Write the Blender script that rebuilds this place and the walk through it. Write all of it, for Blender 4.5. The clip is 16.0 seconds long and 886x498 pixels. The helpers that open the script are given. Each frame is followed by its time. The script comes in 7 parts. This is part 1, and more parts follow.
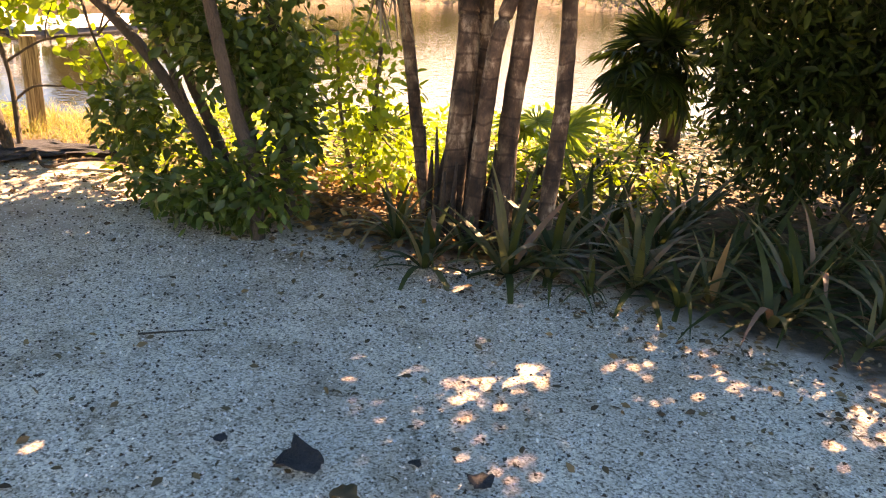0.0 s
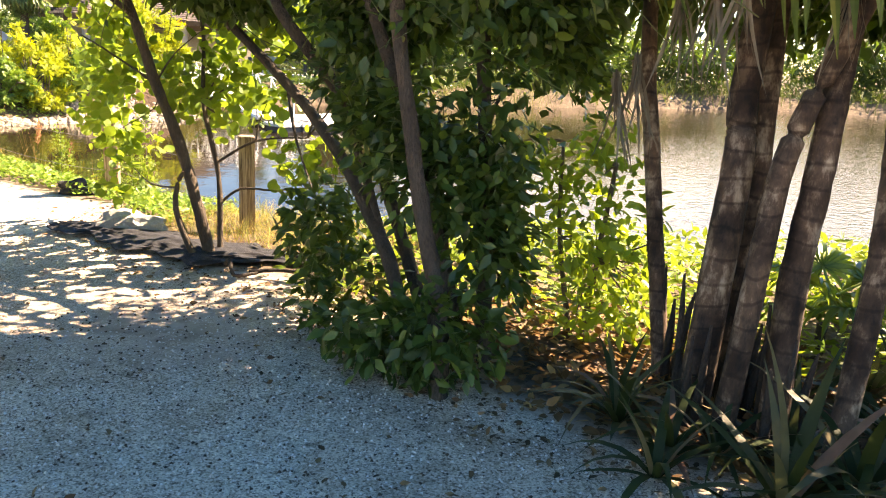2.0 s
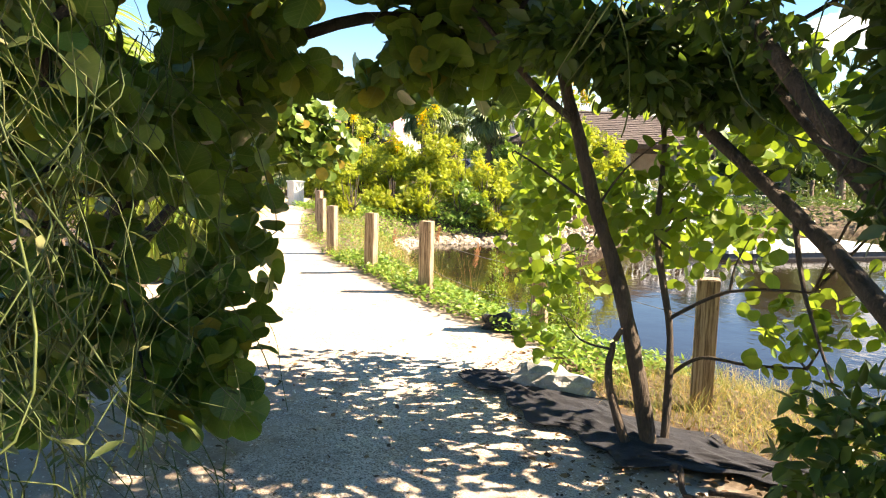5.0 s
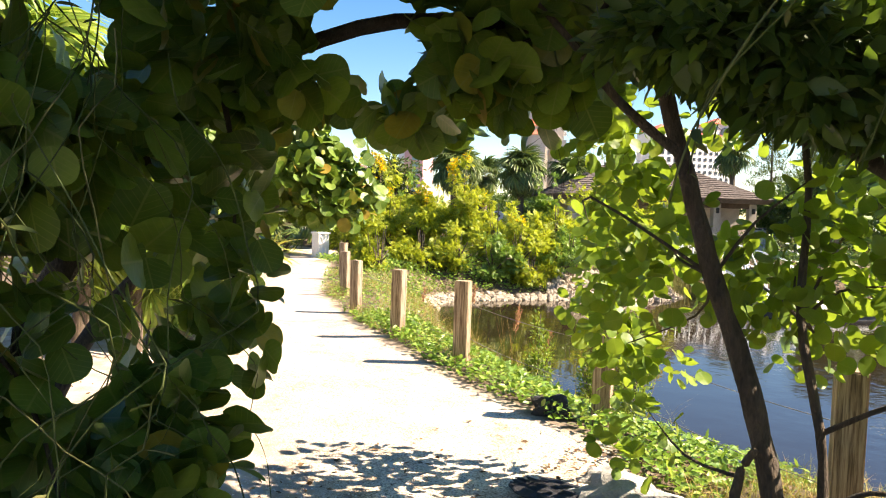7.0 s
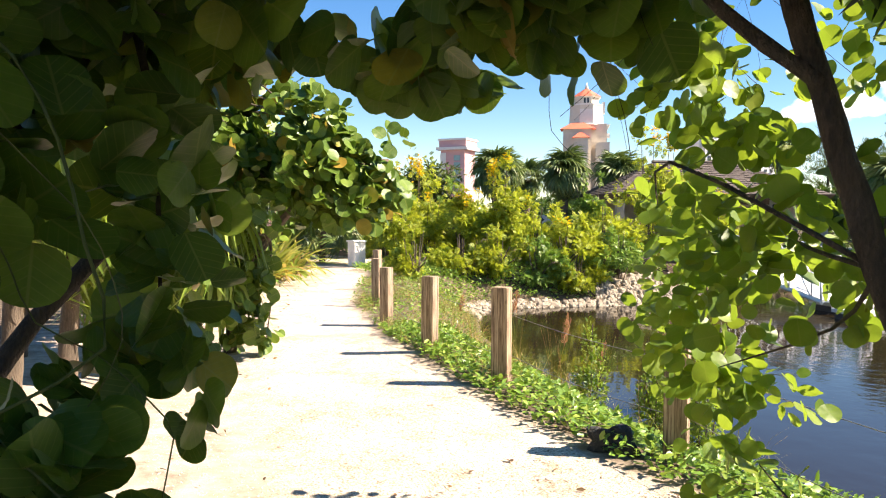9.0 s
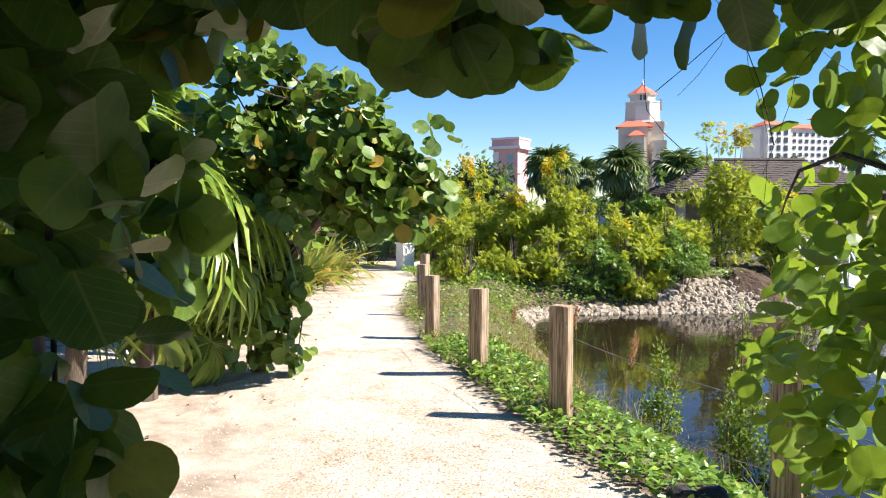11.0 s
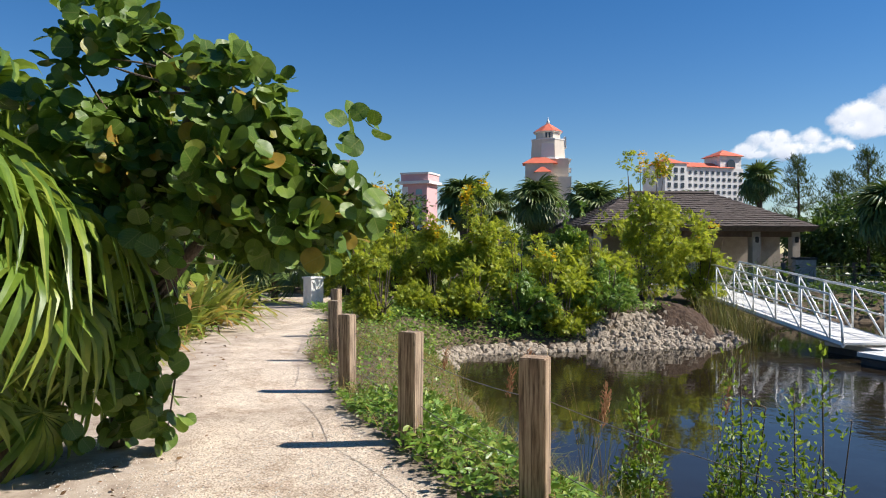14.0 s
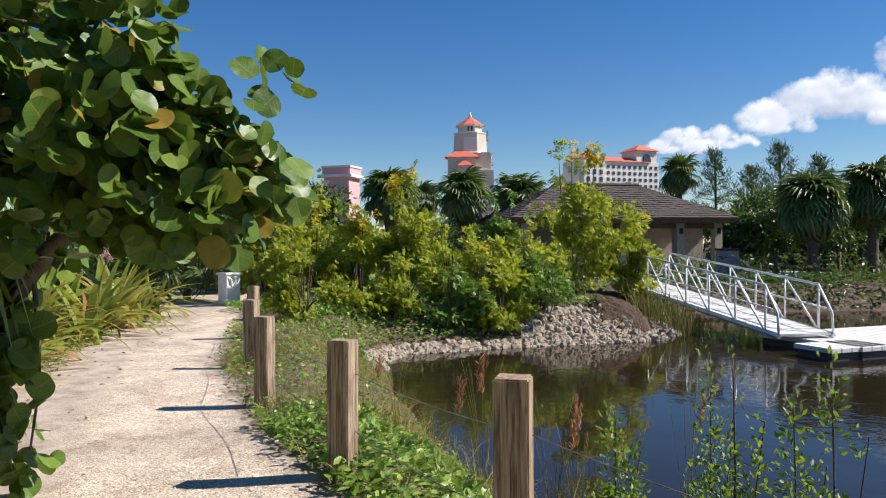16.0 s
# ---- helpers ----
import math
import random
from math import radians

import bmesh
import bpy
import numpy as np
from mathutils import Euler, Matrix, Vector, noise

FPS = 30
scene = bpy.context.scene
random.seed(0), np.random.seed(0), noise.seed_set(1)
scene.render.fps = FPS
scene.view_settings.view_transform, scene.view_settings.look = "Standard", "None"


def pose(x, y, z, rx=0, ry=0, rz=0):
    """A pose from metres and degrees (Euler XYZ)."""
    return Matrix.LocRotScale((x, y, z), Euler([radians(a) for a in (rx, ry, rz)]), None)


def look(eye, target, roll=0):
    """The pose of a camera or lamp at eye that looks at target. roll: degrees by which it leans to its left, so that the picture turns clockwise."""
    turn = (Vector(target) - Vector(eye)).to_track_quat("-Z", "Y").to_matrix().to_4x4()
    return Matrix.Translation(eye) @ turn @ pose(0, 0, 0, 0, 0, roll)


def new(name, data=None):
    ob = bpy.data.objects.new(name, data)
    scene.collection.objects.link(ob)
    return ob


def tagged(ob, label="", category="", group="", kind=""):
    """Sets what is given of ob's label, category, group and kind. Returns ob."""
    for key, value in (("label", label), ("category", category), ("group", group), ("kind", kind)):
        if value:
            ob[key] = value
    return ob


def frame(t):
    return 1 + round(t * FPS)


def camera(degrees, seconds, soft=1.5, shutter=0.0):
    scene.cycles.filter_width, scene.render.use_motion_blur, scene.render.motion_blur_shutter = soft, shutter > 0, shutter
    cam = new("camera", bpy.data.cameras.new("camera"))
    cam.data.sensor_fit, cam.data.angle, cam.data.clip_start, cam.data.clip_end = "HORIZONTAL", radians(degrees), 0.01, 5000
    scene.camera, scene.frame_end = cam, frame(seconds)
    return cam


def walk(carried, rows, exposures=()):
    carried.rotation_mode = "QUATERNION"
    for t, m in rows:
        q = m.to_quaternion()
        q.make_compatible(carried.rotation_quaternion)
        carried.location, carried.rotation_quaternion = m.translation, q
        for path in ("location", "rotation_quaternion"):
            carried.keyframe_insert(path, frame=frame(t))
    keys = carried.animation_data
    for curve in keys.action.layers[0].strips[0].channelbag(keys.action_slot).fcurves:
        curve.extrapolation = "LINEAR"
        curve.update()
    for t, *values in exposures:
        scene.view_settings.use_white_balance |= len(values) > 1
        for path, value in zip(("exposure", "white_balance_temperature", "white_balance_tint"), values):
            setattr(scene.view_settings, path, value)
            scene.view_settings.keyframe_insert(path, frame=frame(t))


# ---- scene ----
cam = camera(60.3, 16.0, soft=1.1)
PATH = [
    (0, (-0.11, 0.836, 1.741), (-0.165, 2.707, 1.038), 3.6),
    (0.5, (-0.129, 1.178, 1.735), (-0.395, 3.059, 1.108), 2.8),
    (1, (-0.156, 1.445, 1.735), (-0.567, 3.314, 1.154), 2.9),
    (1.5, (-0.222, 1.768, 1.721), (-0.676, 3.639, 1.177), 3.7),
    (2, (-0.273, 2.03, 1.696), (-0.916, 3.858, 1.2), 3.2),
    (2.5, (-0.348, 2.343, 1.698), (-1.167, 4.106, 1.23), 3.3),
    (3, (-0.509, 2.551, 1.669), (-1.412, 4.28, 1.224), 2.9),
    (3.5, (-0.773, 2.798, 1.656), (-1.798, 4.478, 1.3), 1.6),
    (4, (-1.018, 3.088, 1.623), (-2.282, 4.606, 1.31), 1.0),
    (4.5, (-1.216, 3.306, 1.641), (-2.676, 4.649, 1.383), 1.5),
    (5, (-1.482, 3.457, 1.626), (-3.038, 4.692, 1.389), 1.5),
    (5.2, (-1.582, 3.508, 1.659), (-3.166, 4.711, 1.443), 1.2),
    (7.5, (-2.679, 4.284, 1.54), (-4.298, 5.455, 1.452), 1.5),
    (8, (-2.847, 4.465, 1.487), (-4.506, 5.579, 1.393), 0.7),
    (8.2, (-2.961, 4.552, 1.52), (-4.64, 5.634, 1.429), 0.8),
    (10.3, (-3.801, 5.154, 1.446), (-5.468, 6.257, 1.369), -0.7),
    (10.5, (-3.907, 5.221, 1.51), (-5.601, 6.281, 1.431), -0.6),
    (11, (-4.032, 5.308, 1.547), (-5.78, 6.277, 1.46), 0.2),
    (11.5, (-4.24, 5.4, 1.505), (-5.974, 6.394, 1.44), 0.3),
    (12, (-4.472, 5.534, 1.478), (-6.166, 6.597, 1.415), -0.9),
    (12.5, (-4.732, 5.678, 1.46), (-6.442, 6.711, 1.363), -0.6),
    (13, (-4.982, 5.801, 1.475), (-6.745, 6.743, 1.392), 0.0),
    (13.5, (-5.224, 5.885, 1.449), (-6.934, 6.922, 1.423), 0.5),
    (14, (-5.465, 5.997, 1.452), (-7.086, 7.168, 1.458), 0.1),
    (14.5, (-5.658, 6.125, 1.432), (-7.276, 7.301, 1.434), 0.2),
    (15, (-5.873, 6.264, 1.442), (-7.498, 7.429, 1.436), 1.1),
    (15.5, (-6.141, 6.414, 1.406), (-7.699, 7.668, 1.38), 0.9),
    (16, (-6.344, 6.516, 1.422), (-7.838, 7.845, 1.412), -0.3),
]
STOPS = [(0, 3.05, 14800, 37), (1.5, 2.8, 10500, 25), (3, 2.5, 9300, 19), (5, 2.2, 8300, 16), (8, 1.8, 7900, 15), (10.5, 1.45, 6750, 13), (11.5, 1.15, 6400, 11), (12.5, 0.72, 6450, 11), (16, 0.56, 6400, 13)]
walk(cam, [(t, look(eye, aim, roll)) for t, eye, aim, roll in PATH], STOPS)

# ---- light: clear sky and one sun over the water ----
SUN_TO = Vector((0.477, 0.558, 0.679)).normalized()
world = bpy.data.worlds.new("sky")
scene.world = world
world.use_nodes = True
_nt = world.node_tree
_sky = _nt.nodes.new("ShaderNodeTexSky")
_sky.sky_type, _sky.sun_disc = "NISHITA", False
_sky.sun_elevation, _sky.sun_rotation = radians(42.7), math.atan2(0.65, 0.76)
_sky.air_density, _sky.dust_density, _sky.ozone_density = 1.0, 0.0, 3.5
_hue = _nt.nodes.new("ShaderNodeHueSaturation")
_hue.inputs["Hue"].default_value = 0.506
_hue.inputs["Saturation"].default_value = 1.33
_nt.links.new(_sky.outputs[0], _hue.inputs["Color"])
_nt.links.new(_hue.outputs[0], _nt.nodes["Background"].inputs[0])
_nt.nodes["Background"].inputs[1].default_value = 0.07
sun_data = bpy.data.lights.new("sun", "SUN")
sun_data.energy, sun_data.angle, sun_data.color = 5.0, radians(0.55), (1.0, 0.95, 0.86)
sun = new("sun", sun_data)
sun.matrix_world = look(SUN_TO * 60, (0, 0, 0))

# ---- materials ----
def mat(name):
    m = bpy.data.materials.new(name)
    m.use_nodes = True
    nt = m.node_tree
    return m, nt, nt.nodes["Principled BSDF"], nt.nodes["Material Output"]


def nd(nt, kind, **kw):
    n = nt.nodes.new("ShaderNode" + kind)
    for k, v in kw.items():
        n.inputs[k].default_value = v
    return n


def ramp(nt, src, stops):
    r = nt.nodes.new("ShaderNodeValToRGB")
    els = r.color_ramp.elements
    while len(els) < len(stops):
        els.new(0.5)
    for e, (p, c) in zip(els, stops):
        e.position, e.color = p, (*c, 1)
    nt.links.new(src, r.inputs[0])
    return r.outputs[0]


def mixc(nt, fac, a, b, mode="MIX"):
    m = nt.nodes.new("ShaderNodeMix")
    m.data_type, m.blend_type = "RGBA", mode
    for i, v in ((0, fac), (6, a), (7, b)):
        if isinstance(v, (int, float)):
            m.inputs[i].default_value = v
        elif isinstance(v, tuple):
            m.inputs[i].default_value = (*v, 1)
        else:
            nt.links.new(v, m.inputs[i])
    return m.outputs[2]


def coords(nt, scale=(1, 1, 1), which="Object"):
    tc = nt.nodes.new("ShaderNodeTexCoord")
    mp = nt.nodes.new("ShaderNodeMapping")
    mp.inputs["Scale"].default_value = scale
    nt.links.new(tc.outputs[which], mp.inputs[0])
    return mp.outputs[0]


def world_pos(nt):
    return nt.nodes.new("ShaderNodeNewGeometry").outputs["Position"]


def noise_fac(nt, vec, scale, detail=4, rough=0.6):
    n = nd(nt, "TexNoise", Scale=scale, Detail=detail, Roughness=rough)
    nt.links.new(vec, n.inputs["Vector"])
    return n.outputs["Fac"]


def add_bump(nt, bsdf, height, strength, distance):
    b = nd(nt, "Bump", Strength=strength, Distance=distance)
    nt.links.new(height, b.inputs["Height"])
    nt.links.new(b.outputs[0], bsdf.inputs["Normal"])


def random_fac(nt):
    """A number of its own for each leaf, be it an island of a mesh or an object."""
    g = nt.nodes.new("ShaderNodeNewGeometry").outputs["Random Per Island"]
    o = nt.nodes.new("ShaderNodeObjectInfo").outputs["Random"]
    s = nt.nodes.new("ShaderNodeMath")
    s.operation = "ADD"
    f = nt.nodes.new("ShaderNodeMath")
    f.operation = "FRACT"
    nt.links.new(g, s.inputs[0]), nt.links.new(o, s.inputs[1]), nt.links.new(s.outputs[0], f.inputs[0])
    return f.outputs[0]


def leaf_mat(name, stops, glow, rough=0.4, through_it=0.35, spec=0.5, veins=0.0):
    m, nt, b, out = mat(name)
    col = ramp(nt, random_fac(nt), stops)
    n = noise_fac(nt, world_pos(nt), 14, 3)
    shade = ramp(nt, n, [(0.3, (0.7, 0.75, 0.7)), (0.7, (1.15, 1.1, 1.0))])
    c = mixc(nt, 1.0, col, shade, "MULTIPLY")
    if veins:
        uv = nt.nodes.new("ShaderNodeUVMap")
        sx = nt.nodes.new("ShaderNodeSeparateXYZ")
        nt.links.new(uv.outputs[0], sx.inputs[0])
        ax = nt.nodes.new("ShaderNodeMath")
        ax.operation = "ABSOLUTE"
        nt.links.new(sx.outputs[0], ax.inputs[0])
        rib = ramp(nt, ax.outputs[0], [(0.012, (1, 1, 1)), (0.028, (0, 0, 0))])
        sl = nt.nodes.new("ShaderNodeMath")
        sl.operation = "MULTIPLY_ADD"
        nt.links.new(ax.outputs[0], sl.inputs[0])
        sl.inputs[1].default_value = -0.75
        nt.links.new(sx.outputs[1], sl.inputs[2])
        pp = nt.nodes.new("ShaderNodeMath")
        pp.operation = "PINGPONG"
        nt.links.new(sl.outputs[0], pp.inputs[0])
        pp.inputs[1].default_value = 0.075
        side = ramp(nt, pp.outputs[0], [(0.004, (0.6, 0.6, 0.6)), (0.014, (0, 0, 0))])
        net = mixc(nt, 1.0, rib, side, "LIGHTEN")
        vf = nt.nodes.new("ShaderNodeMath")
        vf.operation = "MULTIPLY"
        nt.links.new(net, vf.inputs[0])
        vf.inputs[1].default_value = veins
        c = mixc(nt, vf.outputs[0], c, (0.26, 0.27, 0.08))
    nt.links.new(c, b.inputs["Base Color"])
    b.inputs["Roughness"].default_value = rough
    b.inputs["Specular IOR Level"].default_value = spec
    tr = nt.nodes.new("ShaderNodeBsdfTranslucent")
    nt.links.new(mixc(nt, 0.55, c, glow), tr.inputs[0])
    mx = nt.nodes.new("ShaderNodeMixShader")
    mx.inputs[0].default_value = through_it
    nt.links.new(b.outputs[0], mx.inputs[1]), nt.links.new(tr.outputs[0], mx.inputs[2])
    nt.links.new(mx.outputs[0], out.inputs["Surface"])
    add_bump(nt, b, n, 0.15, 0.01)
    return m


def plain_mat(name, lo, hi, scale=6.0, rough=0.7, metal=0.0, stretch=(1, 1, 1), bump=0.3, dist=0.01, which="Object", detail=6):
    m, nt, b, out = mat(name)
    v = coords(nt, stretch, which)
    big = noise_fac(nt, v, scale, detail)
    fine = noise_fac(nt, v, scale * 9, 4)
    c = ramp(nt, big, [(0.3, lo), (0.7, hi)])
    c = mixc(nt, 0.35, c, ramp(nt, fine, [(0.35, lo), (0.65, hi)]))
    nt.links.new(c, b.inputs["Base Color"])
    b.inputs["Roughness"].default_value, b.inputs["Metallic"].default_value = rough, metal
    add_bump(nt, b, fine, bump, dist)
    return m


SEA_GRAPE = leaf_mat("sea_grape_leaf", [(0.0, (0.062, 0.120, 0.018)), (0.5, (0.105, 0.185, 0.026)), (0.93, (0.175, 0.255, 0.038)), (0.99, (0.32, 0.20, 0.034))], (0.24, 0.36, 0.03), 0.42, 0.24, 0.35, 0.5)
SMALL_GRAPE = leaf_mat("young_round_leaf", [(0.0, (0.085, 0.172, 0.021)), (0.6, (0.155, 0.262, 0.028)), (0.95, (0.231, 0.296, 0.032))], (0.38, 0.50, 0.04), 0.45, 0.47, 0.5, 0.3)
DARK_LEAF = leaf_mat("dark_lance_leaf", [(0.0, (0.032, 0.066, 0.015)), (0.6, (0.052, 0.102, 0.020)), (0.95, (0.105, 0.165, 0.027))], (0.20, 0.33, 0.03), 0.4, 0.27)
BRIGHT_LEAF = leaf_mat("bright_leaf", [(0.0, (0.118, 0.224, 0.027)), (0.5, (0.202, 0.320, 0.034)), (0.95, (0.336, 0.400, 0.041))], (0.42, 0.50, 0.04), 0.45, 0.45)
# Shade is painted into this darker leaf colour, for foliage meant to look unlit.
SHADE_LEAF = leaf_mat("shade_dark_leaf", [(0.0, (0.010, 0.021, 0.006)), (0.6, (0.018, 0.036, 0.009)), (0.95, (0.040, 0.068, 0.016))], (0.10, 0.16, 0.03), 0.5, 0.08, 0.15)
COVER_LEAF = leaf_mat("ground_cover_leaf", [(0.0, (0.106, 0.202, 0.031)), (0.6, (0.191, 0.331, 0.047)), (0.95, (0.340, 0.423, 0.078))], (0.25, 0.4, 0.04), 0.4, 0.3)
TECOMA_LEAF = leaf_mat("yellow_green_leaf", [(0.0, (0.13, 0.21, 0.025)), (0.35, (0.29, 0.37, 0.035)), (0.8, (0.47, 0.49, 0.042)), (1.0, (0.58, 0.53, 0.045))], (0.56, 0.61, 0.05), 0.5, 0.48)
FROND = leaf_mat("palm_frond", [(0.0, (0.090, 0.171, 0.026)), (0.5, (0.179, 0.279, 0.040)), (0.95, (0.326, 0.388, 0.066))], (0.34, 0.45, 0.05), 0.38, 0.35)
DARK_FROND = leaf_mat("dark_palm_frond", [(0.0, (0.063, 0.112, 0.031)), (0.6, (0.117, 0.182, 0.049)), (0.95, (0.213, 0.243, 0.069))], (0.15, 0.22, 0.03), 0.45, 0.2)
DEAD_FROND = leaf_mat("dead_palm_frond", [(0.0, (0.16, 0.13, 0.10)), (0.95, (0.30, 0.26, 0.21))], (0.3, 0.25, 0.18), 0.8, 0.15, 0.2)
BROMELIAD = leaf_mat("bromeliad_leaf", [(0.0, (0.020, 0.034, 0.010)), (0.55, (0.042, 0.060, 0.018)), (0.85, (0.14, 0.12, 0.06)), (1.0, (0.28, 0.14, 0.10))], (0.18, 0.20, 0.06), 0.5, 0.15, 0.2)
STRAP = leaf_mat("strap_plant_leaf", [(0.0, (0.11, 0.18, 0.033)), (0.5, (0.28, 0.34, 0.05)), (0.82, (0.46, 0.37, 0.08)), (1.0, (0.44, 0.18, 0.07))], (0.42, 0.42, 0.05), 0.45, 0.4)
DRY_STRAP = leaf_mat("withered_strap_leaf", [(0.0, (0.12, 0.055, 0.025)), (0.6, (0.26, 0.13, 0.055)), (1.0, (0.42, 0.27, 0.12))], (0.35, 0.2, 0.08), 0.7, 0.25, 0.2)
PINK_PETAL = leaf_mat("pink_petal", [(0.0, (0.55, 0.22, 0.26)), (1.0, (0.80, 0.58, 0.58))], (0.8, 0.5, 0.5), 0.5, 0.4, 0.3)
GRASS = leaf_mat("bank_grass", [(0.0, (0.147, 0.210, 0.036)), (0.55, (0.294, 0.266, 0.071)), (1.0, (0.559, 0.336, 0.131))], (0.4, 0.35, 0.1), 0.6, 0.35, 0.3)
REED = leaf_mat("reed_blade", [(0.0, (0.123, 0.156, 0.039)), (0.6, (0.218, 0.208, 0.066)), (1.0, (0.328, 0.247, 0.099))], (0.3, 0.28, 0.08), 0.6, 0.3, 0.3)
MARSH = leaf_mat("marsh_grass_blade", [(0.0, (0.035, 0.055, 0.012)), (0.6, (0.085, 0.115, 0.025)), (1.0, (0.16, 0.16, 0.05))], (0.25, 0.3, 0.06), 0.6, 0.3, 0.3)
PLUME = leaf_mat("grass_plume", [(0.0, (0.30, 0.13, 0.07)), (1.0, (0.46, 0.27, 0.15))], (0.5, 0.26, 0.14), 0.8, 0.35, 0.1)
LITTER = leaf_mat("fallen_leaf", [(0.0, (0.06, 0.035, 0.02)), (0.5, (0.16, 0.09, 0.045)), (0.9, (0.28, 0.16, 0.08))], (0.3, 0.15, 0.06), 0.7, 0.1, 0.3)
FLOWER = leaf_mat("yellow_flower", [(0.0, (0.75, 0.42, 0.01)), (1.0, (0.85, 0.58, 0.02))], (0.9, 0.6, 0.02), 0.6, 0.4, 0.2)
PINE = leaf_mat("feathery_tree_leaf", [(0.0, (0.041, 0.072, 0.020)), (0.6, (0.082, 0.117, 0.028)), (1.0, (0.137, 0.169, 0.044))], (0.14, 0.2, 0.03), 0.6, 0.2, 0.2)
VINE = leaf_mat("hanging_vine", [(0.0, (0.05, 0.075, 0.02)), (0.6, (0.10, 0.125, 0.035)), (1.0, (0.16, 0.15, 0.07))], (0.2, 0.24, 0.05), 0.6, 0.15, 0.3)

BARK = plain_mat("grey_brown_bark", (0.045, 0.032, 0.022), (0.19, 0.14, 0.10), 11, 0.9, 0, (1, 1, 0.25), 0.7, 0.02)
MID_BARK = plain_mat("brown_bark", (0.026, 0.018, 0.012), (0.135, 0.098, 0.068), 11, 0.9, 0, (1, 1, 0.3), 0.9, 0.025)
DARK_BARK = plain_mat("dark_bark", (0.018, 0.013, 0.009), (0.085, 0.06, 0.043), 12, 0.9, 0, (1, 1, 0.4), 0.9, 0.025)
STONE = plain_mat("bank_stone", (0.20, 0.155, 0.11), (0.46, 0.39, 0.30), 5, 0.9, 0, (1, 1, 1), 0.5, 0.02)
ROCK = plain_mat("grey_rock", (0.22, 0.21, 0.20), (0.45, 0.43, 0.40), 7, 0.9, 0, (1, 1, 1), 0.6, 0.02)
CHIP = plain_mat("limestone_chip", (0.50, 0.45, 0.39), (0.88, 0.82, 0.74), 40, 0.9, 0, (1, 1, 1), 0.3, 0.01)
STUMP = plain_mat("charred_stump", (0.012, 0.011, 0.01), (0.06, 0.055, 0.05), 12, 0.85, 0, (1, 1, 1), 0.8, 0.02)
FABRIC = plain_mat("black_weed_fabric", (0.006, 0.006, 0.008), (0.020, 0.020, 0.026), 30, 0.8, 0, (1, 1, 1), 0.7, 0.01)
WHITE_PAINT = plain_mat("white_paint", (0.66, 0.64, 0.60), (0.80, 0.78, 0.74), 3, 0.6, 0, (1, 1, 1), 0.1)
CREAM = plain_mat("cream_stucco", (0.55, 0.49, 0.41), (0.68, 0.61, 0.52), 0.15, 0.85, 0, (1, 1, 1), 0.05)
HOTEL_WHITE = plain_mat("hotel_white_stucco", (0.68, 0.65, 0.62), (0.78, 0.76, 0.73), 0.15, 0.85, 0, (1, 1, 1), 0.05)
PINK = plain_mat("pink_stucco", (0.58, 0.33, 0.33), (0.68, 0.41, 0.40), 0.15, 0.85, 0, (1, 1, 1), 0.05)
TILE_RED = plain_mat("orange_red_roof_tile", (0.55, 0.11, 0.06), (0.68, 0.18, 0.10), 0.6, 0.75, 0, (1, 1, 1), 0.3, 0.05)
PAV_PLASTER = plain_mat("tan_plaster", (0.34, 0.28, 0.22), (0.50, 0.43, 0.35), 3, 0.9, 0, (1, 1, 1), 0.3)
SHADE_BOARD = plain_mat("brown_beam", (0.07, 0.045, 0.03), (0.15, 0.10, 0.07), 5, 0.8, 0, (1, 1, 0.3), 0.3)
SHINGLE = plain_mat("weathered_wood_shingle", (0.045, 0.032, 0.027), (0.135, 0.105, 0.088), 6, 0.85, 0, (1, 1, 1), 0.4)
DECK = plain_mat("grey_deck_board", (0.28, 0.26, 0.23), (0.46, 0.43, 0.38), 6, 0.8, 0, (1, 1, 1), 0.3)
DOCK_TOP = plain_mat("pale_dock_decking", (0.62, 0.60, 0.56), (0.76, 0.74, 0.69), 5, 0.7, 0, (1, 1, 1), 0.2)
DOCK_SIDE = plain_mat("dark_float", (0.03, 0.03, 0.035), (0.08, 0.08, 0.085), 5, 0.6)
ALU = plain_mat("dull_aluminium", (0.66, 0.66, 0.64), (0.80, 0.80, 0.78), 8, 0.45, 0.3, (1, 1, 1), 0.1)
WIRE = plain_mat("fence_wire", (0.14, 0.13, 0.12), (0.30, 0.28, 0.26), 20, 0.5, 0.6)
DARK_GLASS = plain_mat("dark_window", (0.03, 0.035, 0.045), (0.07, 0.08, 0.09), 2, 0.15)
AQUA = plain_mat("aqua_shutter", (0.20, 0.36, 0.36), (0.30, 0.46, 0.45), 1, 0.5)
CAR_PAINT = plain_mat("silver_car_paint", (0.55, 0.56, 0.58), (0.66, 0.67, 0.68), 1, 0.25, 0.3)
SOIL_RED = plain_mat("red_brown_mulch", (0.028, 0.017, 0.011), (0.13, 0.078, 0.047), 14, 0.95, 0, (1, 1, 1), 0.8, 0.03)


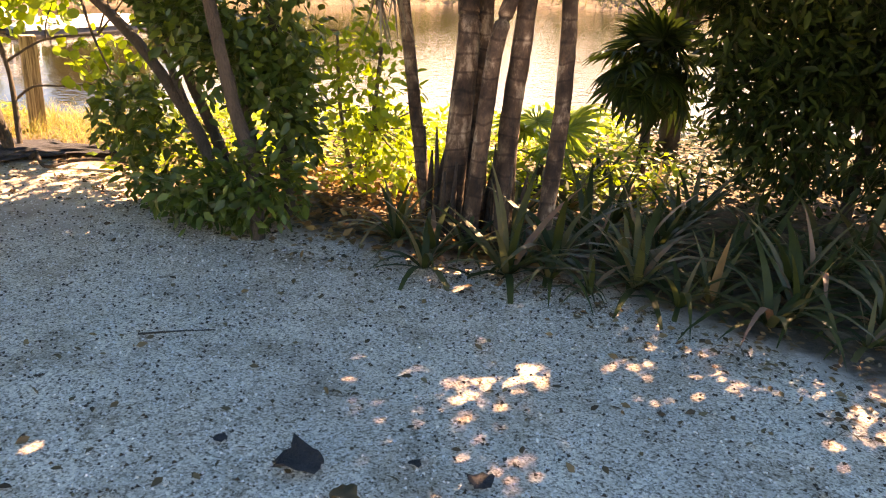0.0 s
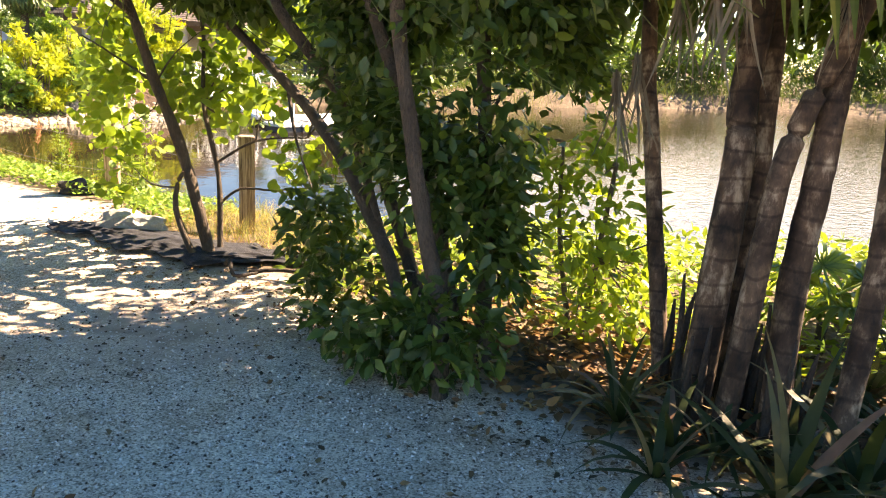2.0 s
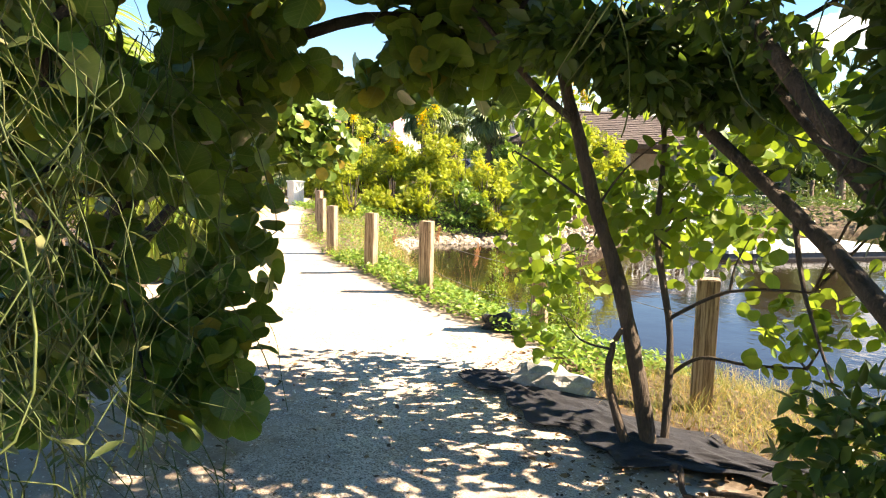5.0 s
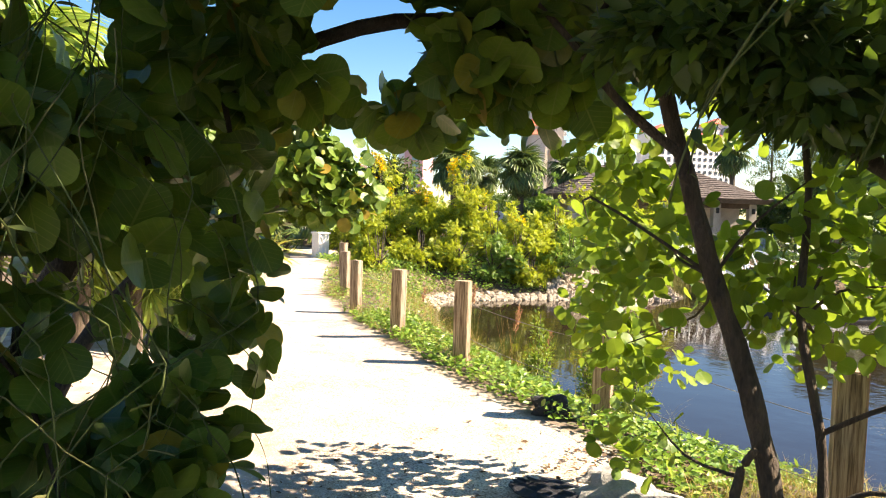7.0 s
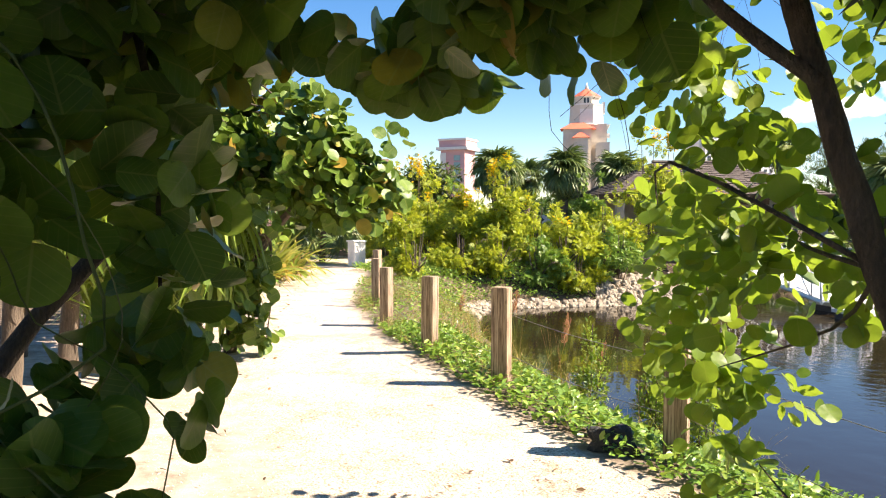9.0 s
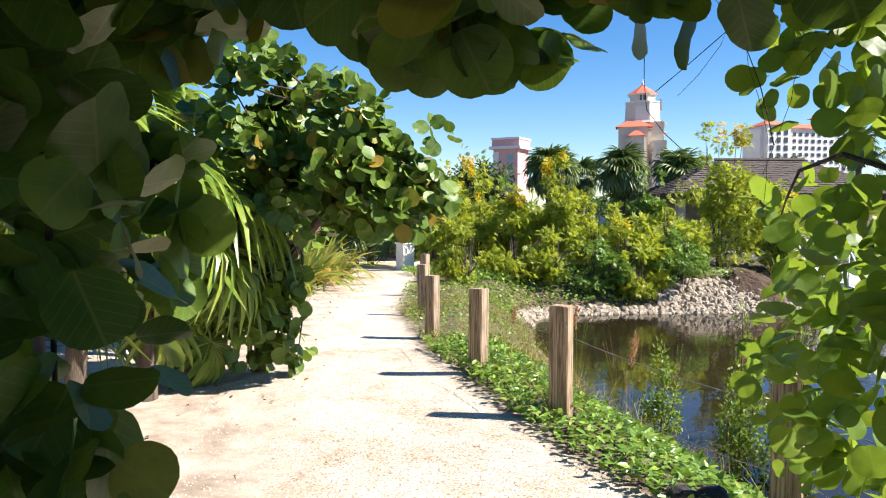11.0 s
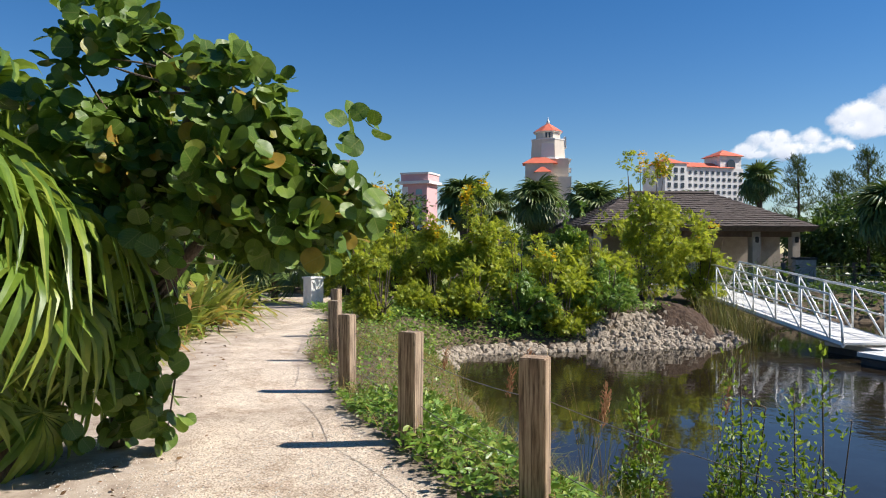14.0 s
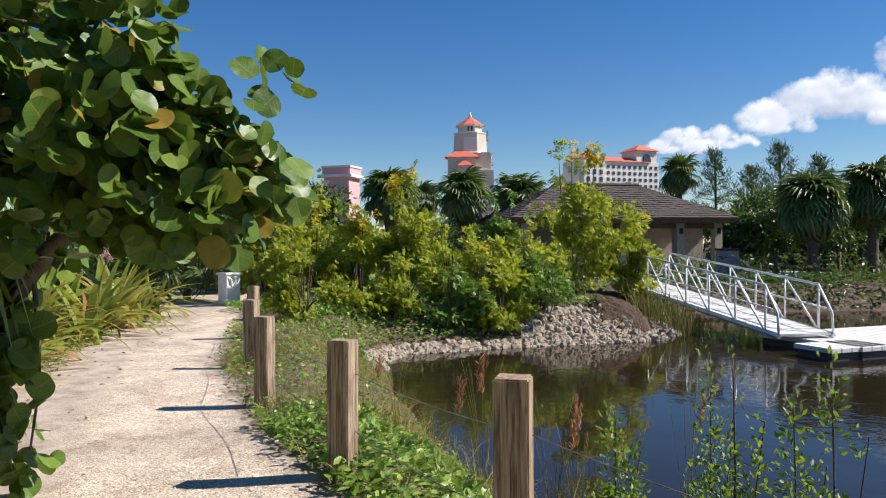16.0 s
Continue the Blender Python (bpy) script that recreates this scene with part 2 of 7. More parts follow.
def post_wood():
    m, nt, b, out = mat("weathered_post_wood")
    tint = nt.nodes.new("ShaderNodeObjectInfo").outputs["Random"]
    v = coords(nt, (1, 1, 0.05))
    g = noise_fac(nt, v, 62, 4, 0.65)
    g2 = noise_fac(nt, coords(nt, (1, 1, 0.12)), 9, 3)
    c = ramp(nt, g, [(0.38, (0.06, 0.042, 0.03)), (0.47, (0.27, 0.20, 0.145)), (0.62, (0.58, 0.47, 0.35))])
    c = mixc(nt, 0.3, c, ramp(nt, g2, [(0.3, (0.22, 0.17, 0.125)), (0.7, (0.42, 0.27, 0.15))]))
    c = mixc(nt, 0.5, c, ramp(nt, tint, [(0.0, (0.38, 0.35, 0.31)), (1.0, (0.45, 0.37, 0.28))]), "OVERLAY")
    k = nd(nt, "TexVoronoi", Scale=3.2)
    nt.links.new(coords(nt, (1.6, 1.6, 1.0)), k.inputs["Vector"])
    knot = ramp(nt, k.outputs["Distance"], [(0.03, (0.25, 0.2, 0.17)), (0.09, (1, 1, 1))])
    nt.links.new(mixc(nt, 1.0, c, knot, "MULTIPLY"), b.inputs["Base Color"])
    b.inputs["Roughness"].default_value = 0.85
    add_bump(nt, b, g, 0.6, 0.006)
    return m


def ringed_bark():
    m, nt, b, out = mat("ringed_palm_bark")
    v = coords(nt, (1, 1, 1))
    w = nd(nt, "TexWave", Scale=2.6, Distortion=5.0, Detail=4)
    w.bands_direction = "Z"
    nt.links.new(v, w.inputs["Vector"])
    n = noise_fac(nt, coords(nt, (1, 1, 0.45)), 11, 7, 0.7)
    c = ramp(nt, n, [(0.34, (0.035, 0.024, 0.017)), (0.52, (0.15, 0.09, 0.055)), (0.66, (0.52, 0.39, 0.27))])
    ring = ramp(nt, w.outputs["Fac"], [(0.0, (0.5, 0.45, 0.42)), (0.08, (1, 1, 1)), (1, (0.85, 0.82, 0.8))])
    blotch = ramp(nt, noise_fac(nt, v, 2.6, 3), [(0.40, (0.22, 0.19, 0.17)), (0.56, (1, 1, 1))])
    c = mixc(nt, 1.0, mixc(nt, 1.0, c, ring, "MULTIPLY"), blotch, "MULTIPLY")
    nt.links.new(c, b.inputs["Base Color"])
    b.inputs["Roughness"].default_value = 0.9
    add_bump(nt, b, n, 0.6, 0.015)
    return m


def ground_mat():
    m, nt, b, out = mat("sandy_ground_and_gravel")
    p = world_pos(nt)
    at = nt.nodes.new("ShaderNodeAttribute")
    at.attribute_name = "gravel"
    lit = nt.nodes.new("ShaderNodeAttribute")
    lit.attribute_name = "litter"
    cell = nd(nt, "TexVoronoi", Scale=105.0)
    nt.links.new(p, cell.inputs["Vector"])
    sep = nt.nodes.new("ShaderNodeSeparateColor")
    nt.links.new(cell.outputs["Color"], sep.inputs[0])
    peb = ramp(nt, sep.outputs[0], [(0.0, (0.24, 0.19, 0.15)), (0.20, (0.60, 0.52, 0.44)), (0.45, (0.73, 0.65, 0.55)), (1.0, (0.90, 0.82, 0.72))])
    gap = ramp(nt, cell.outputs["Distance"], [(0.25, (1.02, 1.02, 1.02)), (0.9, (0.90, 0.88, 0.86))])
    gravel = mixc(nt, 1.0, peb, gap, "MULTIPLY")
    big = noise_fac(nt, p, 0.9, 6, 0.65)
    gravel = mixc(nt, 1.0, gravel, ramp(nt, big, [(0.3, (0.72, 0.69, 0.66)), (0.6, (1.06, 1.04, 1.0))]), "MULTIPLY")
    spots = ramp(nt, noise_fac(nt, p, 9, 5, 0.75), [(0.60, (1, 1, 1)), (0.68, (0.52, 0.46, 0.41))])
    grit = ramp(nt, noise_fac(nt, p, 26, 7, 0.75), [(0.34, (0.78, 0.73, 0.68)), (0.50, (1.04, 1.03, 1.02))])
    gravel = mixc(nt, 1.0, gravel, grit, "MULTIPLY")
    grain = ramp(nt, noise_fac(nt, p, 85, 3, 0.6), [(0.34, (0.46, 0.41, 0.36)), (0.48, (1.0, 0.98, 0.96)), (0.62, (1.12, 1.10, 1.07))])
    gravel = mixc(nt, 1.0, gravel, grain, "MULTIPLY")
    stain = ramp(nt, noise_fac(nt, p, 2.2, 6, 0.75), [(0.48, (1, 1, 1)), (0.66, (0.70, 0.64, 0.59))])
    gravel = mixc(nt, 1.0, gravel, stain, "MULTIPLY")
    gravel = mixc(nt, 1.0, gravel, spots, "MULTIPLY")
    sand = ramp(nt, noise_fac(nt, p, 3.0, 8, 0.7), [(0.3, (0.27, 0.20, 0.15)), (0.5, (0.47, 0.38, 0.30)), (0.7, (0.63, 0.54, 0.45))])
    soil = ramp(nt, noise_fac(nt, p, 6.0, 8, 0.75), [(0.3, (0.055, 0.040, 0.027)), (0.52, (0.13, 0.096, 0.066)), (0.72, (0.27, 0.20, 0.14))])
    edge = nt.nodes.new("ShaderNodeMath")
    edge.operation = "MULTIPLY_ADD"
    nt.links.new(noise_fac(nt, p, 5, 5), edge.inputs[0])
    edge.inputs[1].default_value = 0.7
    nt.links.new(at.outputs["Fac"], edge.inputs[2])
    f = ramp(nt, edge.outputs[0], [(0.62, (0, 0, 0)), (0.9, (1, 1, 1))])
    e2 = nt.nodes.new("ShaderNodeMath")
    e2.operation = "MULTIPLY_ADD"
    nt.links.new(noise_fac(nt, p, 4, 5), e2.inputs[0])
    e2.inputs[1].default_value = 0.7
    nt.links.new(lit.outputs["Fac"], e2.inputs[2])
    f2 = ramp(nt, e2.outputs[0], [(0.62, (0, 0, 0)), (0.9, (1, 1, 1))])
    c = mixc(nt, f2, mixc(nt, f, sand, gravel), soil)
    nt.links.new(c, b.inputs["Base Color"])
    b.inputs["Roughness"].default_value = 0.95
    b.inputs["Specular IOR Level"].default_value = 0.15
    h = nt.nodes.new("ShaderNodeMath")
    h.operation = "SUBTRACT"
    nt.links.new(noise_fac(nt, p, 34, 9, 0.75), h.inputs[0])
    h.inputs[1].default_value = 0.0
    add_bump(nt, b, h.outputs[0], 0.7, 0.022)
    return m


def water_mat():
    m, nt, b, out = mat("brown_lagoon_water")
    p = world_pos(nt)
    b.inputs["Base Color"].default_value = (0.019, 0.0135, 0.007, 1)
    b.inputs["Roughness"].default_value = 0.03
    b.inputs["IOR"].default_value = 1.33
    b.inputs["Specular IOR Level"].default_value = 0.5
    n1 = noise_fac(nt, p, 1.1, 3, 0.5)
    n2 = noise_fac(nt, p, 6.0, 3, 0.5)
    patch = ramp(nt, noise_fac(nt, p, 0.16, 2), [(0.42, (0.06, 0.06, 0.06)), (0.62, (1, 1, 1))])
    sx = nt.nodes.new("ShaderNodeSeparateXYZ")
    nt.links.new(p, sx.inputs[0])
    wind = nd(nt, "MapRange")
    for k, v in ((1, -7.0), (2, 1.0), (3, 0.0), (4, 1.0)):
        wind.inputs[k].default_value = v
    nt.links.new(sx.outputs[0], wind.inputs[0])
    patch = mixc(nt, wind.outputs[0], patch, (2.6, 2.6, 2.6))
    fine = mixc(nt, 1.0, n2, patch, "MULTIPLY")
    add_bump(nt, b, mixc(nt, 0.5, n1, fine), 0.13, 0.10)
    return m


POST_WOOD, PALM_BARK, GROUND, WATER = post_wood(), ringed_bark(), ground_mat(), water_mat()

# ---- mesh helpers ----
RNG = np.random.default_rng(7)


def fast_mesh(name, verts, tris, material=None, smooth=False):
    me = bpy.data.meshes.new(name)
    verts, tris = np.asarray(verts, dtype=np.float32), np.asarray(tris, dtype=np.int32)
    k = tris.shape[1]
    me.vertices.add(len(verts)), me.loops.add(tris.size), me.polygons.add(len(tris))
    me.vertices.foreach_set("co", verts.ravel())
    me.loops.foreach_set("vertex_index", tris.ravel())
    me.polygons.foreach_set("loop_start", np.arange(0, tris.size, k, dtype=np.int32))
    me.polygons.foreach_set("loop_total", np.full(len(tris), k, dtype=np.int32))
    me.polygons.foreach_set("use_smooth", np.full(len(tris), smooth, dtype=bool))
    me.update(calc_edges=True)
    if material:
        me.materials.append(material)
    return me


def leaf_uv(me, template):
    """Each leaf's own plan as its UV map."""
    idx = np.empty(len(me.loops), np.int32)
    me.loops.foreach_get("vertex_index", idx)
    uv = template[0][idx % len(template[0]), :2].astype(np.float32)
    me.uv_layers.new(name="leaf").data.foreach_set("uv", uv.ravel())
    return me


def empty(name, at, label, category, group="", kind=""):
    ob = new(name)
    ob.location = at
    return tagged(ob, label, category, group, kind)


def part(name, me, parent=None, label="", kind="", m=None):
    """One mesh as one object, under parent, in the parent's own space."""
    ob = new(name, me)
    ob.parent = parent
    if m is not None:
        ob.matrix_basis = m
    return tagged(ob, label, kind=kind)


def tube(points, radii, sides=8, wob=0.0, rings=1):
    """A tapered, slightly knobbly tube along points: vertices and quads."""
    P = np.array(points, float)
    if np.isscalar(radii):
        radii = [radii] * len(P)
    if rings > 1:
        t = np.linspace(0, len(P) - 1, (len(P) - 1) * rings + 1)
        i = np.minimum(t.astype(int), len(P) - 2)
        f = (t - i)[:, None]
        a, b_, c, d = P[np.maximum(i - 1, 0)], P[i], P[i + 1], P[np.minimum(i + 2, len(P) - 1)]
        radii = np.interp(t, np.arange(len(P)), radii)
        P = 0.5 * (2 * b_ + (c - a) * f + (2 * a - 5 * b_ + 4 * c - d) * f ** 2 + (3 * b_ - a - 3 * c + d) * f ** 3)
    T = np.gradient(P, axis=0)
    T /= np.linalg.norm(T, axis=1)[:, None] + 1e-9
    ref = np.where(np.abs(T[:, 2:3]) > 0.9, np.array([[1.0, 0, 0]]), np.array([[0, 0, 1.0]]))
    U = np.cross(T, ref)
    U /= np.linalg.norm(U, axis=1)[:, None]
    V = np.cross(T, U)
    a = np.linspace(0, 2 * np.pi, sides, endpoint=False)
    R = np.asarray(radii)[:, None] * (1 + wob * RNG.uniform(-1, 1, (len(P), sides)))
    verts = (P[:, None] + U[:, None] * (np.cos(a) * R)[..., None] + V[:, None] * (np.sin(a) * R)[..., None]).reshape(-1, 3)
    n = len(P)
    i, j = np.meshgrid(np.arange(n - 1), np.arange(sides), indexing="ij")
    q = np.stack([i * sides + j, i * sides + (j + 1) % sides, (i + 1) * sides + (j + 1) % sides, (i + 1) * sides + j], -1).reshape(-1, 4)
    verts = np.vstack([verts, P[:1], P[-1:]])
    s, e, k = len(verts) - 2, len(verts) - 1, np.arange(sides)
    cap = np.vstack([np.stack([np.full(sides, s), (k + 1) % sides, k, k], -1), np.stack([np.full(sides, e), (n - 1) * sides + k, (n - 1) * sides + (k + 1) % sides, (n - 1) * sides + (k + 1) % sides], -1)])
    tris = np.vstack([q[:, [0, 1, 2]], q[:, [0, 2, 3]], cap[:, :3]])
    return verts, tris


def join(pieces):
    vs, ts, o = [], [], 0
    for v, t in pieces:
        vs.append(v), ts.append(np.asarray(t) + o)
        o += len(v)
    return np.vstack(vs), np.vstack(ts)


def box(x, y, z, sx, sy, sz, rz=0.0, bevel=0.0):
    """A box on its base centre, with its upright and top edges cut at 45 degrees."""
    bm = bmesh.new()
    bmesh.ops.create_cube(bm, size=1.0, matrix=Matrix.Translation((x, y, z + sz / 2)) @ Matrix.Rotation(rz, 4, "Z") @ Matrix.Diagonal((sx, sy, sz, 1)))
    if bevel:
        bmesh.ops.bevel(bm, geom=bm.edges[:], offset=bevel, segments=1, affect="EDGES")
    bmesh.ops.triangulate(bm, faces=bm.faces[:])
    bm.verts.index_update()
    out = np.array([v.co[:] for v in bm.verts]), np.array([[v.index for v in f.verts] for f in bm.faces])
    bm.free()
    return out


def round_leaf():
    a = np.linspace(0, 2 * np.pi, 22, endpoint=False) + np.pi / 22
    r = 0.5 * (1 - 0.10 * np.cos(a + np.pi / 2) ** 8)
    x, y = np.cos(a) * r * 1.02, np.sin(a) * r + 0.46
    z = 0.22 * x ** 2 - 0.10 * (y - 0.5) ** 2 + 0.02 * np.sin(3 * a) + 0.012 * np.sin(7 * a)
    v = np.vstack([[(0, 0.45, -0.02)], np.stack([x, y, z], -1)])
    k = np.arange(22)
    return v, np.stack([np.zeros(22, int), k + 1, (k + 1) % 22 + 1], -1)


def lance_leaf(w=0.16):
    v = np.array([(0, 0, 0), (w, 0.35, 0.04), (-w, 0.35, 0.04), (0, 0.4, -0.01), (w * 0.7, 0.7, 0.02), (-w * 0.7, 0.7, 0.02), (0, 1, -0.08)], float)
    t = np.array([(0, 1, 3), (0, 3, 2), (3, 1, 4), (3, 5, 2), (3, 4, 6), (3, 6, 5)])
    return v, t


def small_leaf():
    v = np.array([(0, 0, 0), (0.3, 0.5, 0.05), (-0.3, 0.5, 0.05), (0, 1, -0.03)], float)
    return v, np.array([(0, 1, 3), (0, 3, 2)])


def pinnate(pairs=3):
    """A feathery leaf: small leaflets in pairs along a stalk, and one at the end."""
    ps = []
    for k in range(pairs * 2 + 1):
        y = 0.25 + 0.5 * (k // 2) / pairs if k < pairs * 2 else 0.72
        a = 0.0 if k == pairs * 2 else (0.95 if k % 2 else -0.95)
        L, w = 0.36, 0.085
        c, n = math.sin(a), math.cos(a)
        ps.append((np.array([(0, y, 0), (c * L * 0.5 + n * w, y + n * L * 0.5 - c * w, 0.03), (c * L * 0.5 - n * w, y + n * L * 0.5 + c * w, 0.03), (c * L, y + n * L, -0.05)]), np.array([(0, 1, 3), (0, 3, 2)])))
    return join(ps)


def blade(width=0.02, bend=0.5, segs=4):
    """A blade one long that rises along +Y and bows towards -Z."""
    s = np.linspace(0, 1, segs + 1)
    w = width * (1 - s ** 1.8) * (0.65 + 0.7 * s * (1 - s) * 2)
    y, z = s * np.cos(bend * s), -np.sin(bend * s) * s
    L, R = np.stack([-w, y, z + w * 0.35], -1), np.stack([w, y, z + w * 0.35], -1)
    v = np.vstack([L, R])
    n = segs + 1
    i = np.arange(segs)
    return v, np.vstack([np.stack([i, n + i, n + i + 1], -1), np.stack([i, n + i + 1, i + 1], -1)])


def lay(template, P, out, up, size):
    """Copies of a template at P, its +Y along out and its +Z near up."""
    v, t = template
    Y = out / (np.linalg.norm(out, axis=1)[:, None] + 1e-9)
    X = np.cross(Y, up)
    X /= np.linalg.norm(X, axis=1)[:, None] + 1e-9
    Z = np.cross(X, Y)
    size = np.broadcast_to(np.asarray(size, float), (len(P),))
    w = (v[None, :, 0, None] * X[:, None] + v[None, :, 1, None] * Y[:, None] + v[None, :, 2, None] * Z[:, None]) * size[:, None, None] + P[:, None]
    tris = (t[None] + (np.arange(len(P)) * len(v))[:, None, None]).reshape(-1, 3)
    return w.reshape(-1, 3), tris


WALK_LINE = np.array([(0.1, -1), (-0.1, 0.8), (-0.15, 1.5), (-0.3, 2.1), (-0.9, 2.9), (-1.4, 3.3), (-2.65, 4.15), (-4.1, 5.2), (-5.0, 5.75), (-5.8, 6.2), (-6.6, 6.75)])


def line_dist(P, line):
    d = np.full(len(P), 1e9)
    for a, b_ in zip(line[:-1], line[1:]):
        ab = b_ - a
        t = np.clip(((P[:, :2] - a) @ ab) / (ab @ ab), 0, 1)
        d = np.minimum(d, np.linalg.norm(P[:, :2] - a - t[:, None] * ab, axis=1))
    return d


def keep_clear(P, wide=0.5, high=2.0):
    """False where someone walking along the path would brush against it."""
    return (line_dist(P, WALK_LINE) > wide) | (P[:, 2] > high)


def sprays(blobs, n, gap=0.35):
    """n points in a crown made of ellipsoids (x, y, z, rx, ry, rz), thicker outside, with gaps; and the ways out of it."""
    B = np.array(blobs, float)
    vol = B[:, 3] * B[:, 4] * B[:, 5]
    pick = RNG.choice(len(B), n * 2, p=vol / vol.sum())
    d = RNG.normal(size=(n * 2, 3))
    d /= np.linalg.norm(d, axis=1)[:, None]
    r = RNG.uniform(0.05, 1, n * 2) ** 0.5
    P = B[pick, :3] + d * B[pick, 3:] * r[:, None]
    q = P * 2.6
    g = np.sin(q[:, 0] * 1.7 + 1.3 * np.sin(q[:, 1])) + np.sin(q[:, 1] * 1.9 + 1.1 * np.sin(q[:, 2] * 1.3)) + np.sin(q[:, 2] * 2.1 + q[:, 0])
    ok = g > np.quantile(g, gap)
    P, d = P[ok][:n], d[ok][:n]
    return P, d


def leaf_ways(d, droop=0.25, level=0.8, spread=0.8, outward=0.35, face=(0, 0, 0)):
    out = d * 0.8 + RNG.normal(size=d.shape) * spread
    out[:, 2] -= droop
    up = RNG.normal(size=d.shape) * 0.55 + d * outward
    up[:, 2] += level
    up += np.array(face)
    return out, up


def tree(name, at, label, category, trunks, blobs, n, template, size, leaf, bark, singles=0, droop=0.25, level=0.8, gap=0.35, twigs=14, twig_r=0.012, spread=0.8, group="", clear=0.5, outward=0.35, face=(0, 0, 0)):
    """A tree or shrub: tapered trunks, twigs into the crown, and a crown of separate leaves. Points are in the world."""
    root = empty(name, at, label, category, group)
    o = np.array(at, float)
    for pts, r0, r1 in trunks:
        v, t = tube(np.array(pts) - o, np.linspace(r0, r1, len(pts)), 10, 0.15, 5)
        part("trunk", fast_mesh("trunk", v, t, bark, True), root)
    P, d = sprays(blobs, n, gap)
    if clear:
        k = keep_clear(P, clear)
        P, d = P[k], d[k]
    k = P[:, 2] > at[2] + 0.03
    P, d = P[k], d[k]
    tops = [np.array(pts[-1]) for pts, _, _ in trunks] + [np.array(pts[len(pts) // 2]) for pts, _, _ in trunks]
    tw = []
    for i in range(twigs):
        e = P[RNG.integers(len(P))]
        s = min(tops, key=lambda q: np.linalg.norm(q - e))
        mid = (s + e) / 2 + RNG.normal(size=3) * 0.08 * np.linalg.norm(e - s)
        if keep_clear(np.array([mid, s * 0.3 + e * 0.7]), 0.35).all():
            tw.append(tube(np.array([s, mid, e]) - o, [twig_r * 1.6, twig_r, twig_r * 0.4], 5, 0.05, 3))
    for v, t in tw:
        part("branch", fast_mesh("branch", v, t, bark, True), root)
    out, up = leaf_ways(d, droop, level, spread, outward, face)
    S = size * RNG.uniform(0.65, 1.2, len(P))
    if singles:
        order = np.argsort(line_dist(P, WALK_LINE))
        near, rest = order[:singles], order[singles:]
        one = leaf_uv(fast_mesh("leaf", *template, leaf, True), template)
        for i in near:
            y = Vector(out[i]).normalized()
            x = y.cross(Vector(up[i])).normalized()
            z = x.cross(y)
            m = Matrix(((x[0], y[0], z[0]), (x[1], y[1], z[1]), (x[2], y[2], z[2]))).to_4x4() @ Matrix.Diagonal((S[i], S[i], S[i], 1))
            m.translation = Vector(P[i] - o)
            part("leaf", one, root, m=m)
    else:
        rest = np.arange(len(P))
    v, t = lay(template, P[rest] - o, out[rest], up[rest], S[rest])
    part("crown", leaf_uv(fast_mesh("crown", v, t, leaf, True), template), root, kind="stuff")
    return root


def fan(radius=0.6, blades=26, arc=300, droop=0.5, width=0.030, split=0.35):
    """A fan-shaped palm leaf in its own plane: +Y ahead, blades joined near the middle, with drooping tips."""
    ps = []
    for i in range(blades):
        a = radians(-arc / 2 + arc * i / (blades - 1))
        L = radius * (0.82 + 0.18 * math.cos(a)) * RNG.uniform(0.92, 1.06)
        s = np.array([0, 0.3, 0.6, 0.82, 1.0])
        w = width * np.array([0.25, 1.0, 0.9, 0.55, 0.06]) * (L / 0.6) * (26 / blades) * 1.15
        dr = droop * RNG.uniform(0.6, 1.5)
        zz = -dr * L * s ** 3
        yy = L * s * (1 - 0.25 * dr * s ** 3)
        for sgn in (-1, 1):
            e = np.stack([np.sin(a) * yy + np.cos(a) * w * sgn, np.cos(a) * yy - np.sin(a) * w * sgn, zz + w * 0.5], -1)
            c = np.stack([np.sin(a) * yy, np.cos(a) * yy, zz - w * 0.2], -1)
            n = 5
            i4 = np.arange(4)
            t = np.vstack([np.stack([i4, n + i4, n + i4 + 1], -1), np.stack([i4, n + i4 + 1, i4 + 1], -1)])
            ps.append((np.vstack([c, e]), t if sgn > 0 else t[:, ::-1]))
    return join(ps)


